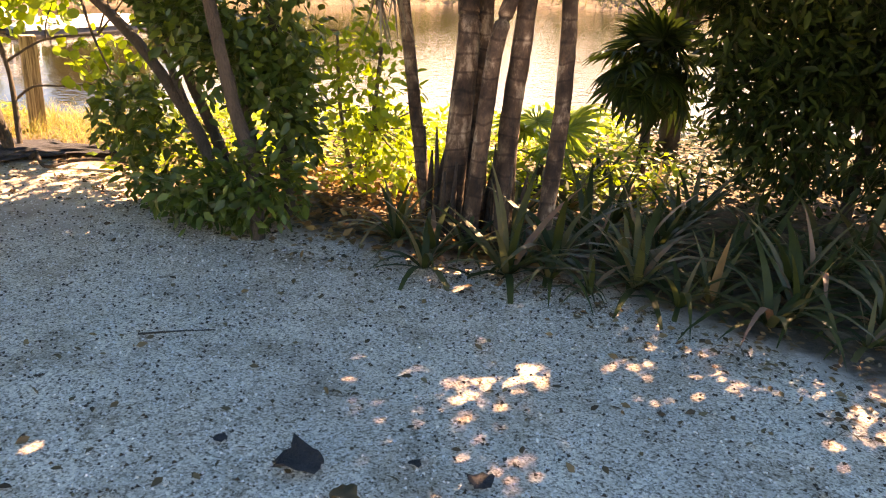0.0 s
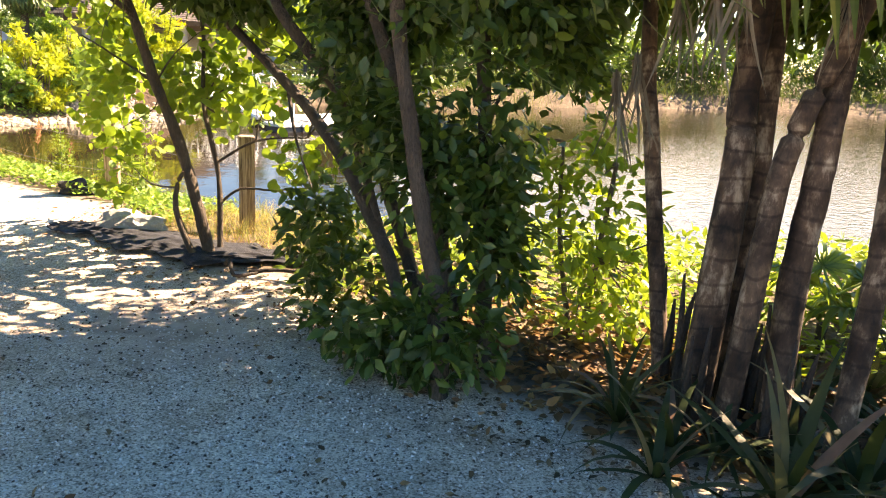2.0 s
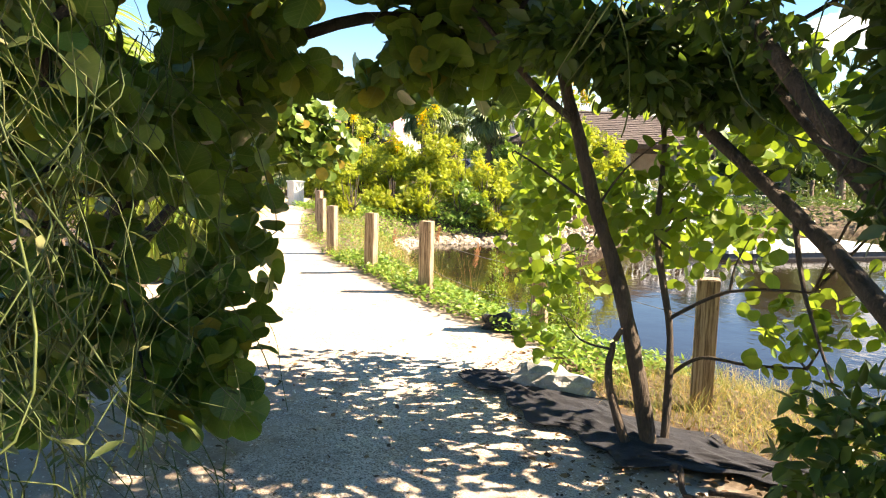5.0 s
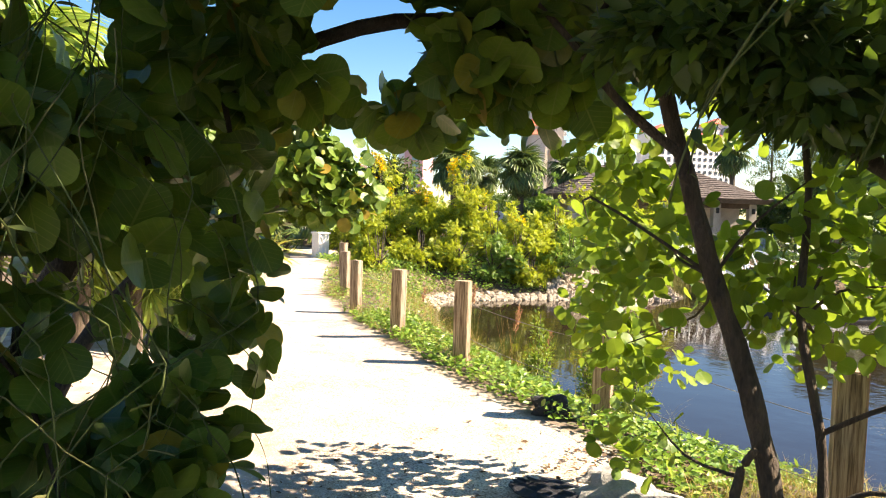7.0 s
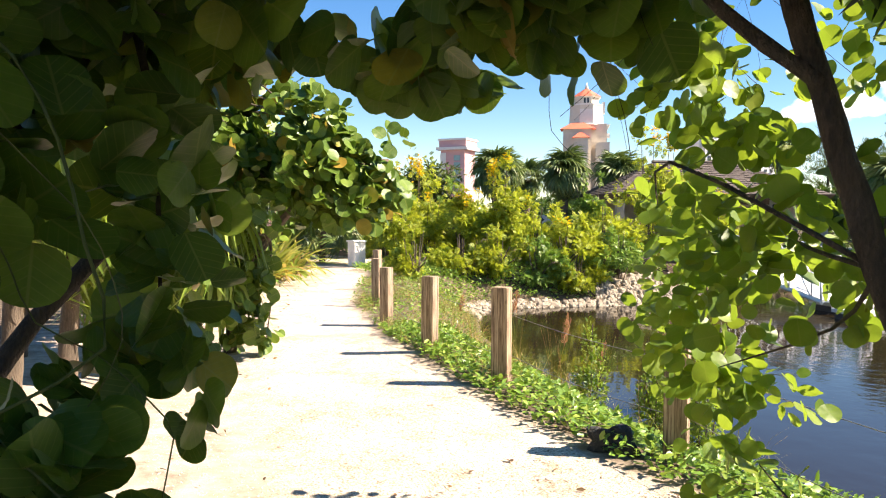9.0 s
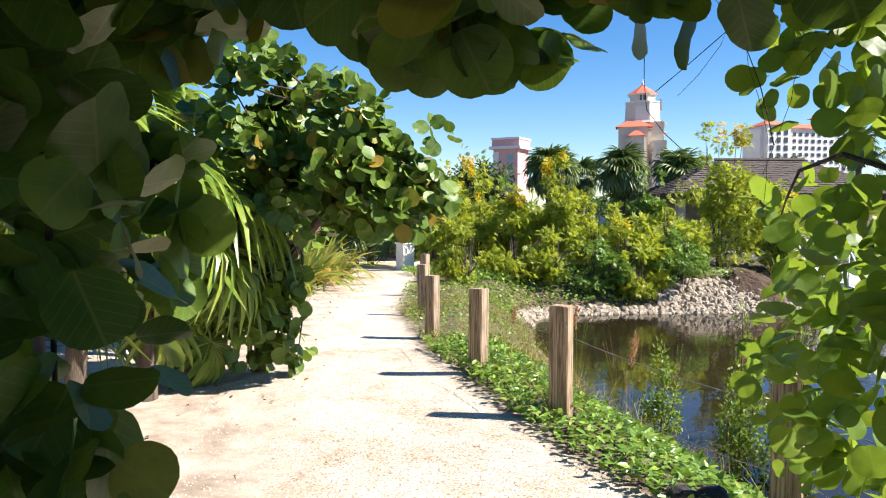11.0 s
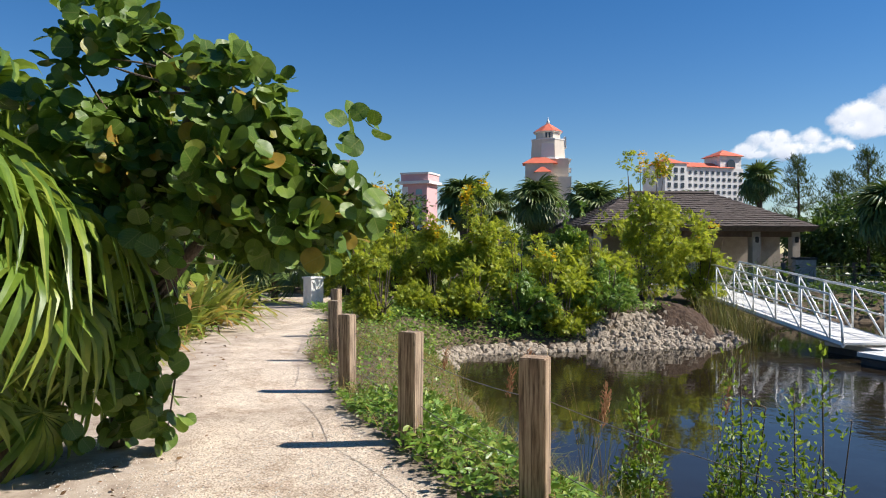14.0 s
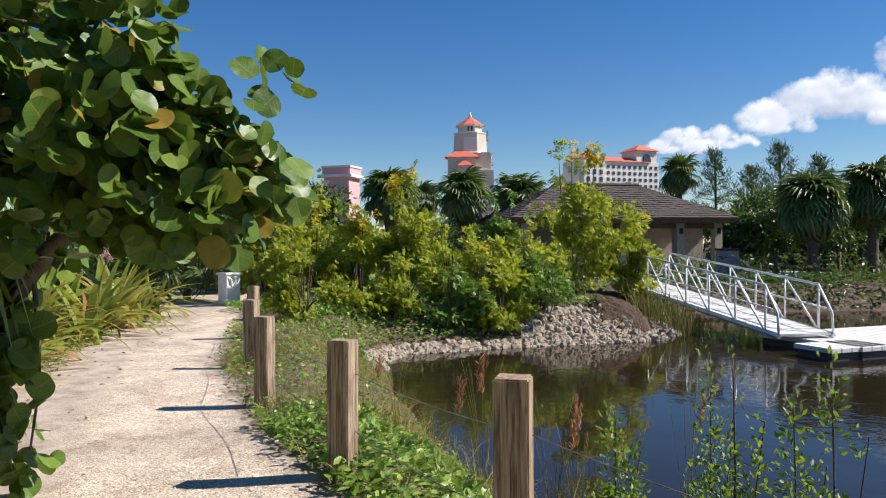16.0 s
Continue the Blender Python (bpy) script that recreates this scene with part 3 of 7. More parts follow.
def fan_palm(name, at, label, height, fronds, radius, leaf, trunk_r=0.09, lean=(0, 0), dead=0, stalk=0.7, group="", spread=(-35, 75), droop=0.5, bark=None, blades=26, trunk=True, bare=False):
    """A fan palm: trunk, fronds on stalks all round, dead ones hanging below. Each frond is a part."""
    root = empty(name, at, label, "palm", group)
    top = np.array([lean[0], lean[1], height])
    if trunk:
        pts = [np.zeros(3) - (0, 0, 0.1), top * 0.35 + (lean[0] * -0.1, 0, 0), top * 0.7, top]
        v, t = tube(pts, [trunk_r * 1.25, trunk_r, trunk_r * 0.95, trunk_r * 1.1], 10, 0.08, 8)
        part("trunk", fast_mesh("trunk", v, t, bark or PALM_BARK, True), root)
    kinds = [fan(radius * k, blades, 290, droop, 0.031) for k in (0.85, 1.0, 1.12)]
    made = []
    for kf in kinds:
        st = tube([(0, -stalk, 0.0), (0, -stalk * 0.5, 0.05), (0, 0, 0)], [0.013, 0.010, 0.008], 5)
        made.append(fast_mesh("frond", *join([kf, st]), leaf, True))
    for i in range(fronds):
        az = i * 2.39996 + RNG.uniform(-0.25, 0.25)
        el = radians(np.interp(i, [0, max(1, fronds - 1)], [spread[1], spread[0]]) + RNG.uniform(-8, 8))
        m = Matrix.Translation(Vector(top)) @ Matrix.Rotation(az, 4, "Z") @ Matrix.Rotation(el, 4, "X") @ Matrix.Translation((0, stalk, 0)) @ Matrix.Rotation(radians(RNG.uniform(-35, -5)), 4, "X") @ Matrix.Rotation(radians(RNG.uniform(-25, 25)), 4, "Y")
        part("frond", made[i % 3], root, m=m)
    if dead:
        dm = fast_mesh("dead_frond", *join([fan(radius * 0.8, 18, 130, 0.25, 0.02), tube([(0, -stalk, 0), (0, 0, 0)], [0.01, 0.008], 5)]), DEAD_FROND, True)
        for i in range(dead):
            m = Matrix.Translation(Vector(top) - Vector((0, 0, 0.12))) @ Matrix.Rotation(i * 2.4 + 0.4, 4, "Z") @ Matrix.Rotation(radians(RNG.uniform(-86, -60)), 4, "X") @ Matrix.Translation((0, stalk * 0.5, 0))
            part("dead_frond", dm, root, "dry grey hanging frond", m=m)
    return root


# ---- ground and water ----
LAKE = np.array([(14, 13.5), (6, 12.2), (2.4, 11.4), (-1.1, 10.4), (-4, 10.0), (-6.5, 9.95), (-9, 10.5), (-11.4, 11.45), (-13.2, 12.3), (-15.4, 13.6), (-17.6, 14.9), (-18.2, 16), (-17.9, 17), (-17.2, 19), (-16.0, 21.5), (-16.3, 23),
                 (-18.5, 25.0), (-19.0, 28), (-17, 31), (-14, 35), (-9, 42), (2, 56), (25, 62), (58, 50), (62, 20), (30, 14.5)])
EDGE_R = np.array([(6, -2), (2.6, 2.5), (1.8, 4.0), (1.2, 4.5), (0.5, 5.0), (-0.7, 5.35), (-1.6, 5.75), (-3.0, 6.75), (-4.2, 6.7), (-6.0, 8.0), (-7.5, 8.15), (-8.5, 8.3), (-10.25, 8.8), (-11.7, 9.2), (-13.7, 9.95), (-15.4, 10.6), (-21.5, 14.05), (-22.7, 14.7), (-30, 19)])
EDGE_L = np.array([(-5, -6), (-5.5, 0), (-5.9, 4.6), (-6.6, 5.4), (-9.3, 6.1), (-12.0, 7.3), (-14.0, 8.1), (-17.6, 9.9), (-21.2, 12.6), (-23.4, 14.0), (-29, 17)])
WATER_Z = -0.75


def inside(P, poly):
    r = np.zeros(len(P), bool)
    for (x0, y0), (x1, y1) in zip(poly, np.roll(poly, -1, 0)):
        c = (y0 > P[:, 1]) != (y1 > P[:, 1])
        r ^= c & (P[:, 0] < (x1 - x0) * (P[:, 1] - y0) / (y1 - y0 + 1e-12) + x0)
    return r


def shore(P):
    """Metres from the water's edge, below zero in the water."""
    d = line_dist(P, np.vstack([LAKE, LAKE[:1]]))
    return np.where(inside(P, LAKE), -d, d)


PATH_AREA = np.vstack([EDGE_R, EDGE_L[::-1]])


def height(P):
    d = shore(P)
    f = np.clip(d / 1.45, -1.6, 1)
    z = WATER_Z + 0.75 * np.where(f > 0, f * f * (3 - 2 * f) * 0.6 + f * 0.4, f * 1.2)
    x, y = P[:, 0], P[:, 1]
    z = z + 0.09 * np.exp(-((x + 9.2) / 2.0) ** 2 - ((y - 9.0) / 1.5) ** 2)
    far = np.clip((d - 1.5) / 3, 0, 1) * np.clip((y - 0.62 * (-x - 20) - 16.2) / 2, 0, 1) * np.clip((-x - 15) / 3, 0, 1) * np.clip((26.5 - y) / 2, 0, 1)
    z = z + 0.22 * far
    return z + 0.012 * (np.sin(x * 2.1 + np.sin(y * 1.7)) + np.sin(y * 2.7 + 1.3 * np.sin(x * 1.1)))


def on_ground(xy):
    P = np.column_stack([xy, np.zeros(len(xy))])
    P[:, 2] = height(P)
    return P


def build_ground():
    gx = np.concatenate([-np.geomspace(600, 27, 12), np.arange(-26, 7.01, 0.14), np.geomspace(7.3, 600, 60)])
    gy = np.concatenate([-np.geomspace(600, 4, 12), np.arange(-3.5, 30.01, 0.14), np.geomspace(30.4, 600, 70)])
    X, Y = np.meshgrid(gx, gy, indexing="ij")
    P = np.column_stack([X.ravel(), Y.ravel(), np.zeros(X.size)])
    P[:, 2] = height(P)
    ins = inside(P, PATH_AREA)
    d = line_dist(P, EDGE_R)
    d2 = line_dist(P, EDGE_L)
    dd = np.minimum(d, d2)
    s = np.where(ins, dd, -dd)
    gravel = np.clip(0.45 + s * 1.1, 0, 1)
    left_sand = np.where((d2 < d), np.clip(-0.02 + s * 0.6, 0, 1), gravel)
    gravel = np.minimum(gravel, left_sand)
    gravel = gravel * (1 - 0.72 * np.exp(-((P[:, 0] + 3.4) / 1.7) ** 2 - ((P[:, 1] - 5.7) / 1.3) ** 2))
    far_off = np.clip((np.hypot(P[:, 0] + 8, P[:, 1] - 10) - 16) / 6, 0, 1)
    litter = np.where(d <= d2, np.clip(0.2 - s * 1.4, 0, 1), np.clip(-0.35 - s * 0.35, 0, 1))
    litter = np.where(dd > 1.5, np.maximum(litter, far_off), litter)
    nx, ny = X.shape
    i, j = np.meshgrid(np.arange(nx - 1), np.arange(ny - 1), indexing="ij")
    a = (i * ny + j).ravel()
    me = fast_mesh("ground", P, np.stack([a, a + ny, a + ny + 1, a + 1], -1), GROUND, True)
    for nm, val in (("gravel", gravel), ("litter", litter)):
        me.attributes.new(nm, "FLOAT", "POINT").data.foreach_set("value", val.astype(np.float32))
    return tagged(new("ground", me), "pale gravel path with sandy margins and bank", "ground", kind="structure")


build_ground()
water_me = fast_mesh("water", [(-24, 8, WATER_Z), (70, 8, WATER_Z), (70, 60, WATER_Z), (-24, 60, WATER_Z)], [(0, 1, 2, 3)], WATER)
tagged(new("water", water_me), "still brown lagoon water with sky reflections", "water", kind="structure")


def scatter(poly_test, n, x0, x1, y0, y1):
    P = np.column_stack([RNG.uniform(x0, x1, n), RNG.uniform(y0, y1, n)])
    return P[poly_test(P)]


def stuff(name, template, xy, lift, out, up, size, material, label, category):
    P = on_ground(xy)
    P[:, 2] += lift
    v, t = lay(template, P, out, up, size)
    return tagged(new(name, fast_mesh(name, v, t, material, True)), label, category, kind="stuff")


# ---- fence of square posts and two wires along the bank ----
POSTS = [(-4.3, 7.95), (-6.42, 8.55), (-8.39, 8.70), (-10.08, 9.04), (-12.48, 9.84), (-14.54, 10.79), (-17.0, 12.1)]


def build_fence():
    root = empty("post_and_wire_fence", (-10.08, 9.04, 0), "weathered square timber posts joined by two thin wires", "fence")
    o = Vector((-10.08, 9.04, 0))
    tops = []
    for i, (x, y) in enumerate(POSTS):
        z = float(height(np.array([[x, y, 0.0]]))[0])
        hgt = (0.90, 0.80, 0.835, 0.80, 0.80, 0.80, 0.80)[i]
        bm = bmesh.new()
        bmesh.ops.create_cube(bm, size=1.0, matrix=Matrix.Translation((0, 0, hgt / 2 - 0.1)) @ Matrix.Diagonal((0.14, 0.14, hgt + 0.2, 1)))
        bmesh.ops.bevel(bm, geom=bm.edges[:], offset=0.007, segments=2, affect="EDGES")
        me = bpy.data.meshes.new("post")
        bm.to_mesh(me)
        bm.free()
        me.materials.append(POST_WOOD)
        turn = (0.62, 0.55, 0.60, 0.50, 0.52, 0.6, 0.5)[i]
        part("post", me, root, m=Matrix.Translation(Vector((x, y, z)) - o) @ Matrix.Rotation(turn, 4, "Z") @ Matrix.Rotation((0.012, -0.01, 0.008, -0.015, 0.01, 0.02, 0)[i], 4, "X"))
        tops.append((x, y, z))
    for a, b_ in zip(tops[:-1], tops[1:]):
        for hz, sag in ((0.60, 0.03), (0.26, 0.05)):
            s = np.linspace(0, 1, 9)
            pts = np.stack([np.interp(s, [0, 1], [a[k], b_[k]]) for k in range(3)], -1) - np.array(o)
            pts[:, 2] += hz - sag * 4 * s * (1 - s)
            pts[:, :2] += np.array([0.045, 0.065])
            v, t = tube(pts, 0.0028, 5)
            part("wire", fast_mesh("wire", v, t, WIRE, True), root)
    return root


build_fence()

# ---- the shady corner: palms, bushes, bromeliads ----
ROUND, LANCE, SMALL, BROAD = round_leaf(), lance_leaf(0.15), small_leaf(), lance_leaf(0.24)


def palm_cluster():
    root = empty("clumping_palm", (0.0, 5.9, 0), "cluster of ringed grey-brown palm trunks with hanging dead fronds", "palm")
    o = np.array((0.0, 5.9, 0))
    stems = [([(-0.40, 6.25, -0.1), (-0.47, 6.33, 0.33), (-0.63, 6.5, 1.25), (-0.72, 6.6, 1.8), (-0.8, 6.8, 2.9)], 0.068, 0.058),
             ([(-0.24, 5.72, -0.1), (-0.20, 5.80, 0.72), (-0.18, 5.92, 1.3), (-0.19, 6.05, 1.7), (-0.1, 6.3, 3.2)], 0.115, 0.085),
             ([(-0.05, 5.95, -0.1), (-0.08, 6.1, 1.0), (-0.09, 6.26, 1.7), (-0.12, 6.5, 3.0)], 0.10, 0.08),
             ([(0.13, 5.55, -0.1), (0.12, 5.66, 0.75), (0.16, 5.75, 1.3), (0.19, 5.9, 1.8), (0.3, 6.3, 3.1)], 0.095, 0.075),
             ([(-0.10, 5.50, -0.1), (-0.05, 5.52, 0.72), (0.0, 5.65, 1.3), (0.14, 5.8, 1.75), (0.5, 6.0, 2.7)], 0.075, 0.06),
             ([(0.36, 5.40, -0.1), (0.43, 5.60, 0.75), (0.44, 5.70, 1.2), (0.43, 5.82, 1.6), (0.35, 6.1, 2.9)], 0.075, 0.065)]
    stems = [(pts, r0 * 0.72, r1 * 0.74) for pts, r0, r1 in stems]
    for pts, r0, r1 in stems:
        v, t = tube(np.array(pts) - o, np.linspace(r0, r1, len(pts)), 12, 0.05, 8)
        part("trunk", fast_mesh("trunk", v, t, PALM_BARK, True), root)
    boots = []
    for pts, r0, r1 in stems[:4]:
        for k in range(5):
            a, z = RNG.uniform(0, 6.28), RNG.uniform(0.0, 0.15)
            s = np.array(pts[0]) + (math.cos(a) * r0 * 1.1, math.sin(a) * r0 * 1.1, z)
            boots.append(tube(np.array([s, s + (math.cos(a) * 0.03, math.sin(a) * 0.03, 0.3), s + (math.cos(a) * 0.06, math.sin(a) * 0.06, RNG.uniform(0.45, 0.8))]) - o, [0.03, 0.022, 0.006], 5, 0.15, 2))
    for v, t in boots:
        part("old_leaf_base", fast_mesh("old_leaf_base", v, t, DARK_BARK, True), root, "dark split old leaf base")
    hang = np.column_stack([RNG.normal(size=(16, 2)) * 0.22, np.zeros(16)])
    hang[:, 1] = 1.0
    dead = fast_mesh("dead_frond", *lay(blade(0.022, 0.25, 4), RNG.normal(size=(16, 3)) * 0.015, hang, RNG.normal(size=(16, 3)) + (0, 0, 0.6), RNG.uniform(0.3, 0.6, 16)), DEAD_FROND, True)
    live = fast_mesh("frond", *join([fan(0.75, 24, 200, 0.7, 0.026), tube([(0, -0.8, 0), (0, 0, 0)], [0.012, 0.008], 5)]), DARK_FROND, True)
    for pts, r0, r1 in stems:
        top = Vector(np.array(pts[-1]) - o)
        for k in range(9):
            m = Matrix.Translation(top) @ Matrix.Rotation(k * 2.4 + r0 * 90, 4, "Z") @ Matrix.Rotation(radians(RNG.uniform(-35, 55)), 4, "X") @ Matrix.Translation((0, 0.8, 0)) @ Matrix.Rotation(radians(-30), 4, "X")
            part("frond", live, root, m=m)
    for x, y, z, a in ((-0.25, 5.75, 2.15, 0.4), (0.15, 5.6, 2.2, 2.5), (-0.55, 6.2, 2.1, 3.3), (-0.85, 6.3, 1.65, 4.2), (-0.75, 6.35, 1.75, 3.6), (0.35, 5.65, 2.25, 5.2), (-0.38, 5.85, 2.1, 0.0)):
        m = Matrix.Translation(Vector((x, y, z)) - Vector(o)) @ Matrix.Rotation(a, 4, "Z") @ Matrix.Rotation(radians(-82), 4, "X")
        part("dead_frond", dead, root, "dry grey hanging frond", m=m)
    return root


palm_cluster()

tree("bushy_tree", (-1.5, 5.75, 0), "multi-stemmed bushy tree with dark green lance leaves", "tree",
     [([(-1.44, 5.4, -0.1), (-1.48, 5.46, 0.39), (-1.62, 5.53, 0.89), (-1.75, 5.6, 1.39), (-1.88, 5.68, 2.0), (-2.0, 5.8, 3.0)], 0.048, 0.034),
      ([(-1.35, 5.9, -0.1), (-1.42, 6.0, 0.7), (-1.5, 6.12, 1.25), (-1.62, 6.28, 2.1), (-1.7, 6.4, 3.2)], 0.048, 0.034),
      ([(-1.75, 5.85, -0.1), (-2.0, 6.0, 0.5), (-2.56, 6.37, 1.07), (-3.2, 6.85, 1.42), (-3.75, 7.06, 1.76), (-4.35, 7.4, 2.08), (-5.0, 7.7, 2.5)], 0.045, 0.028),
      ([(-1.6, 5.9, -0.1), (-2.16, 6.36, 0.78), (-2.34, 6.38, 1.16), (-2.65, 6.34, 1.57), (-2.94, 6.30, 1.91), (-3.6, 6.8, 2.5)], 0.046, 0.034),
      ([(-2.0, 6.0, 0.5), (-2.5, 6.4, 1.25), (-3.1, 6.8, 1.75), (-3.6, 7.0, 2.2)], 0.028, 0.018),
      ([(-1.5, 5.8, 0.2), (-1.75, 5.95, 0.95), (-2.05, 6.1, 1.55), (-2.5, 6.3, 2.4)], 0.055, 0.035)],
     [(-1.42, 5.9, 0.75, 0.30, 0.3, 0.55), (-1.85, 5.95, 0.55, 0.35, 0.25, 0.4), (-1.85, 6.0, 0.5, 0.35, 0.25, 0.4), (-1.5, 6.0, 0.5, 0.35, 0.25, 0.4), (-1.6, 6.1, 0.8, 0.35, 0.25, 0.4), (-1.7, 6.3, 1.85, 0.6, 0.3, 0.32), (-2.0, 6.05, 1.25, 0.35, 0.3, 0.5), (-2.3, 6.35, 1.55, 0.4, 0.3, 0.4), (-1.75, 6.0, 1.5, 0.35, 0.3, 0.5), (-1.3, 6.4, 1.6, 0.4, 0.3, 0.4), (-2.2, 6.4, 2.0, 0.5, 0.3, 0.3), (-2.2, 6.45, 2.0, 0.5, 0.3, 0.3), (-1.5, 5.45, 0.35, 0.4, 0.25, 0.3), (-1.8, 5.5, 0.28, 0.42, 0.25, 0.3), (-2.2, 5.9, 0.35, 0.35, 0.3, 0.35), (-2.2, 6.2, 2.0, 0.5, 0.4, 0.35), (-1.75, 5.8, 1.0, 0.3, 0.25, 0.4), (-1.45, 6.1, 1.5, 0.36, 0.36, 0.65), (-1.6, 6.1, 2.1, 0.8, 0.55, 0.45), (-1.2, 6.3, 1.9, 0.35, 0.3, 0.4), (-2.6, 6.3, 2.35, 0.9, 0.6, 0.35), (-2.0, 5.75, 1.9, 0.4, 0.3, 0.3), (-2.6, 6.3, 0.6, 0.3, 0.3, 0.35)],
     15500, BROAD, 0.10, DARK_LEAF, MID_BARK, 220, 0.35, 0.7, 0.40, 5, 0.010)
tree("sunlit_shrub", (-0.95, 6.7, 0), "bright green backlit shrub behind the bushy tree", "shrub",
     [([(-0.95, 6.7, -0.1), (-0.9, 6.75, 0.5), (-0.85, 6.8, 1.1)], 0.025, 0.012), ([(-1.0, 6.7, -0.1), (-1.15, 6.75, 0.6), (-1.2, 6.85, 1.2)], 0.02, 0.01)],
     [(-1.0, 6.7, 0.75, 0.5, 0.4, 0.7), (-0.85, 6.65, 0.35, 0.5, 0.35, 0.35), (-1.3, 6.9, 1.2, 0.5, 0.4, 0.5)], 1000, BROAD, 0.095, BRIGHT_LEAF, BARK, 0, 0.2, 0.6, 0.35, 16, 0.006)
# Many high clumps are unseen, added to block sun from path and sea grape.
tree("shade_tree", (1.6, 8.3, 0), "large tree over the path, its dense high crown partly unseen and added for shade", "tree",
     [([(1.9, 8.6, -0.1), (1.8, 8.5, 1.4), (1.4, 8.2, 2.8), (0.7, 7.8, 3.6)], 0.12, 0.06), ([(1.9, 8.6, 1.3), (2.4, 8.2, 2.6), (2.8, 7.4, 3.4)], 0.07, 0.04)],
     [(0.2, 6.6, 3.6, 1.5, 1.1, 0.38), (2.6, 5.9, 3.5, 0.9, 0.7, 0.4), (2.3, 5.2, 3.6, 0.9, 0.7, 0.4), (3.3, 6.2, 3.7, 0.8, 0.7, 0.4), (3.4, 5.4, 3.5, 1.0, 0.8, 0.5), (2.7, 4.9, 3.6, 0.9, 0.7, 0.5), (3.9, 6.0, 3.6, 0.9, 0.8, 0.5), (2.6, 5.6, 3.7, 1.0, 0.8, 0.5), (3.0, 5.8, 3.3, 1.0, 0.8, 0.5), (-1.8, 7.2, 3.4, 1.6, 1.4, 0.7), (-2.6, 6.2, 3.0, 1.1, 0.8, 0.5), (2.4, 6.4, 3.4, 1.7, 1.5, 0.8), (1.6, 7.4, 3.7, 1.4, 0.9, 0.6), (-2.9, 7.7, 2.9, 0.7, 0.6, 0.4), (3.8, 7.2, 3.4, 1.3, 1.2, 1.0), (2.9, 4.6, 3.5, 1.6, 1.2, 0.6), (0.4, 4.9, 3.7, 1.3, 0.8, 0.4), (-4.0, 6.4, 3.1, 0.9, 0.8, 0.4), (-4.7, 5.6, 3.0, 0.8, 0.7, 0.4), (-3.3, 7.6, 2.9, 0.7, 0.7, 0.4), (-2.7, 4.9, 3.1, 0.9, 0.6, 0.35), (-4.6, 6.5, 2.95, 0.7, 0.6, 0.3)] + [(-4.55, 5.6, 2.9, 0.6, 0.5, 0.25), (-4.1, 6.1, 3.0, 0.7, 0.6, 0.3), (-3.6, 6.6, 3.0, 0.7, 0.6, 0.3)] * 4 + [(-3.4, 7.7, 4.4, 0.9, 0.8, 0.3), (-2.9, 7.2, 4.5, 0.8, 0.7, 0.3), (-3.9, 8.2, 4.2, 0.7, 0.6, 0.3)] * 4 + [(-1.3, 8.9, 3.3, 0.9, 0.6, 0.35), (-0.9, 8.4, 3.2, 0.8, 0.6, 0.3)] + [(2.4, 5.9, 3.4, 0.8, 0.7, 0.4), (3.5, 5.9, 3.5, 0.9, 0.7, 0.4), (2.0, 5.4, 3.3, 0.7, 0.6, 0.35), (2.9, 5.3, 3.5, 0.8, 0.6, 0.4), (1.4, 6.0, 3.4, 0.6, 0.6, 0.3)] * 4 + [(-6.2, 5.2, 3.4, 0.8, 0.7, 0.3), (-6.8, 4.4, 3.3, 0.8, 0.8, 0.3), (-5.6, 4.4, 3.4, 0.8, 0.7, 0.3), (-5.0, 4.8, 3.5, 0.8, 0.7, 0.3), (-6.4, 6.0, 3.4, 0.7, 0.6, 0.3)] * 4 + [(-4.25, 6.45, 2.25, 0.35, 0.3, 0.13), (-4.05, 6.7, 2.2, 0.35, 0.3, 0.18), (-3.8, 7.0, 2.1, 0.35, 0.3, 0.22), (-4.45, 7.0, 2.3, 0.35, 0.3, 0.15)] * 20 + [(0.3, 7.8, 3.3, 1.0, 0.8, 0.3), (1.0, 7.2, 3.4, 0.9, 0.7, 0.3), (2.9, 6.2, 3.7, 0.7, 0.6, 0.3), (4.2, 6.2, 3.7, 0.9, 0.7, 0.3), (-0.6, 7.4, 3.4, 0.9, 0.7, 0.3)] * 3 + [(-3.95, 6.75, 2.04, 0.35, 0.25, 0.14), (-3.7, 6.95, 2.02, 0.35, 0.25, 0.16), (-3.45, 7.1, 2.02, 0.3, 0.25, 0.16)] * 10 + [(0.4, 7.3, 2.05, 0.6, 0.4, 0.3), (0.0, 7.5, 2.1, 0.5, 0.4, 0.3), (0.9, 7.2, 2.1, 0.6, 0.4, 0.3), (-0.5, 7.6, 2.2, 0.5, 0.4, 0.3), (1.4, 7.4, 1.95, 0.5, 0.4, 0.3), (1.9, 7.0, 1.95, 0.4, 0.3, 0.3)] * 6 + [(-4.2, 5.1, 3.0, 0.5, 0.45, 0.2), (-4.0, 4.6, 3.1, 0.5, 0.45, 0.2), (-4.5, 4.5, 3.1, 0.5, 0.45, 0.2), (-3.9, 5.5, 3.2, 0.5, 0.4, 0.2), (-3.4, 4.3, 3.1, 0.5, 0.4, 0.2)] * 7 + [(-3.1, 7.1, 2.15, 0.35, 0.3, 0.2), (-2.8, 6.9, 2.12, 0.35, 0.3, 0.18)] * 8,
     50500, BROAD, 0.12, DARK_LEAF, DARK_BARK, 0, 0.3, 0.9, 0.34, 60, 0.02)
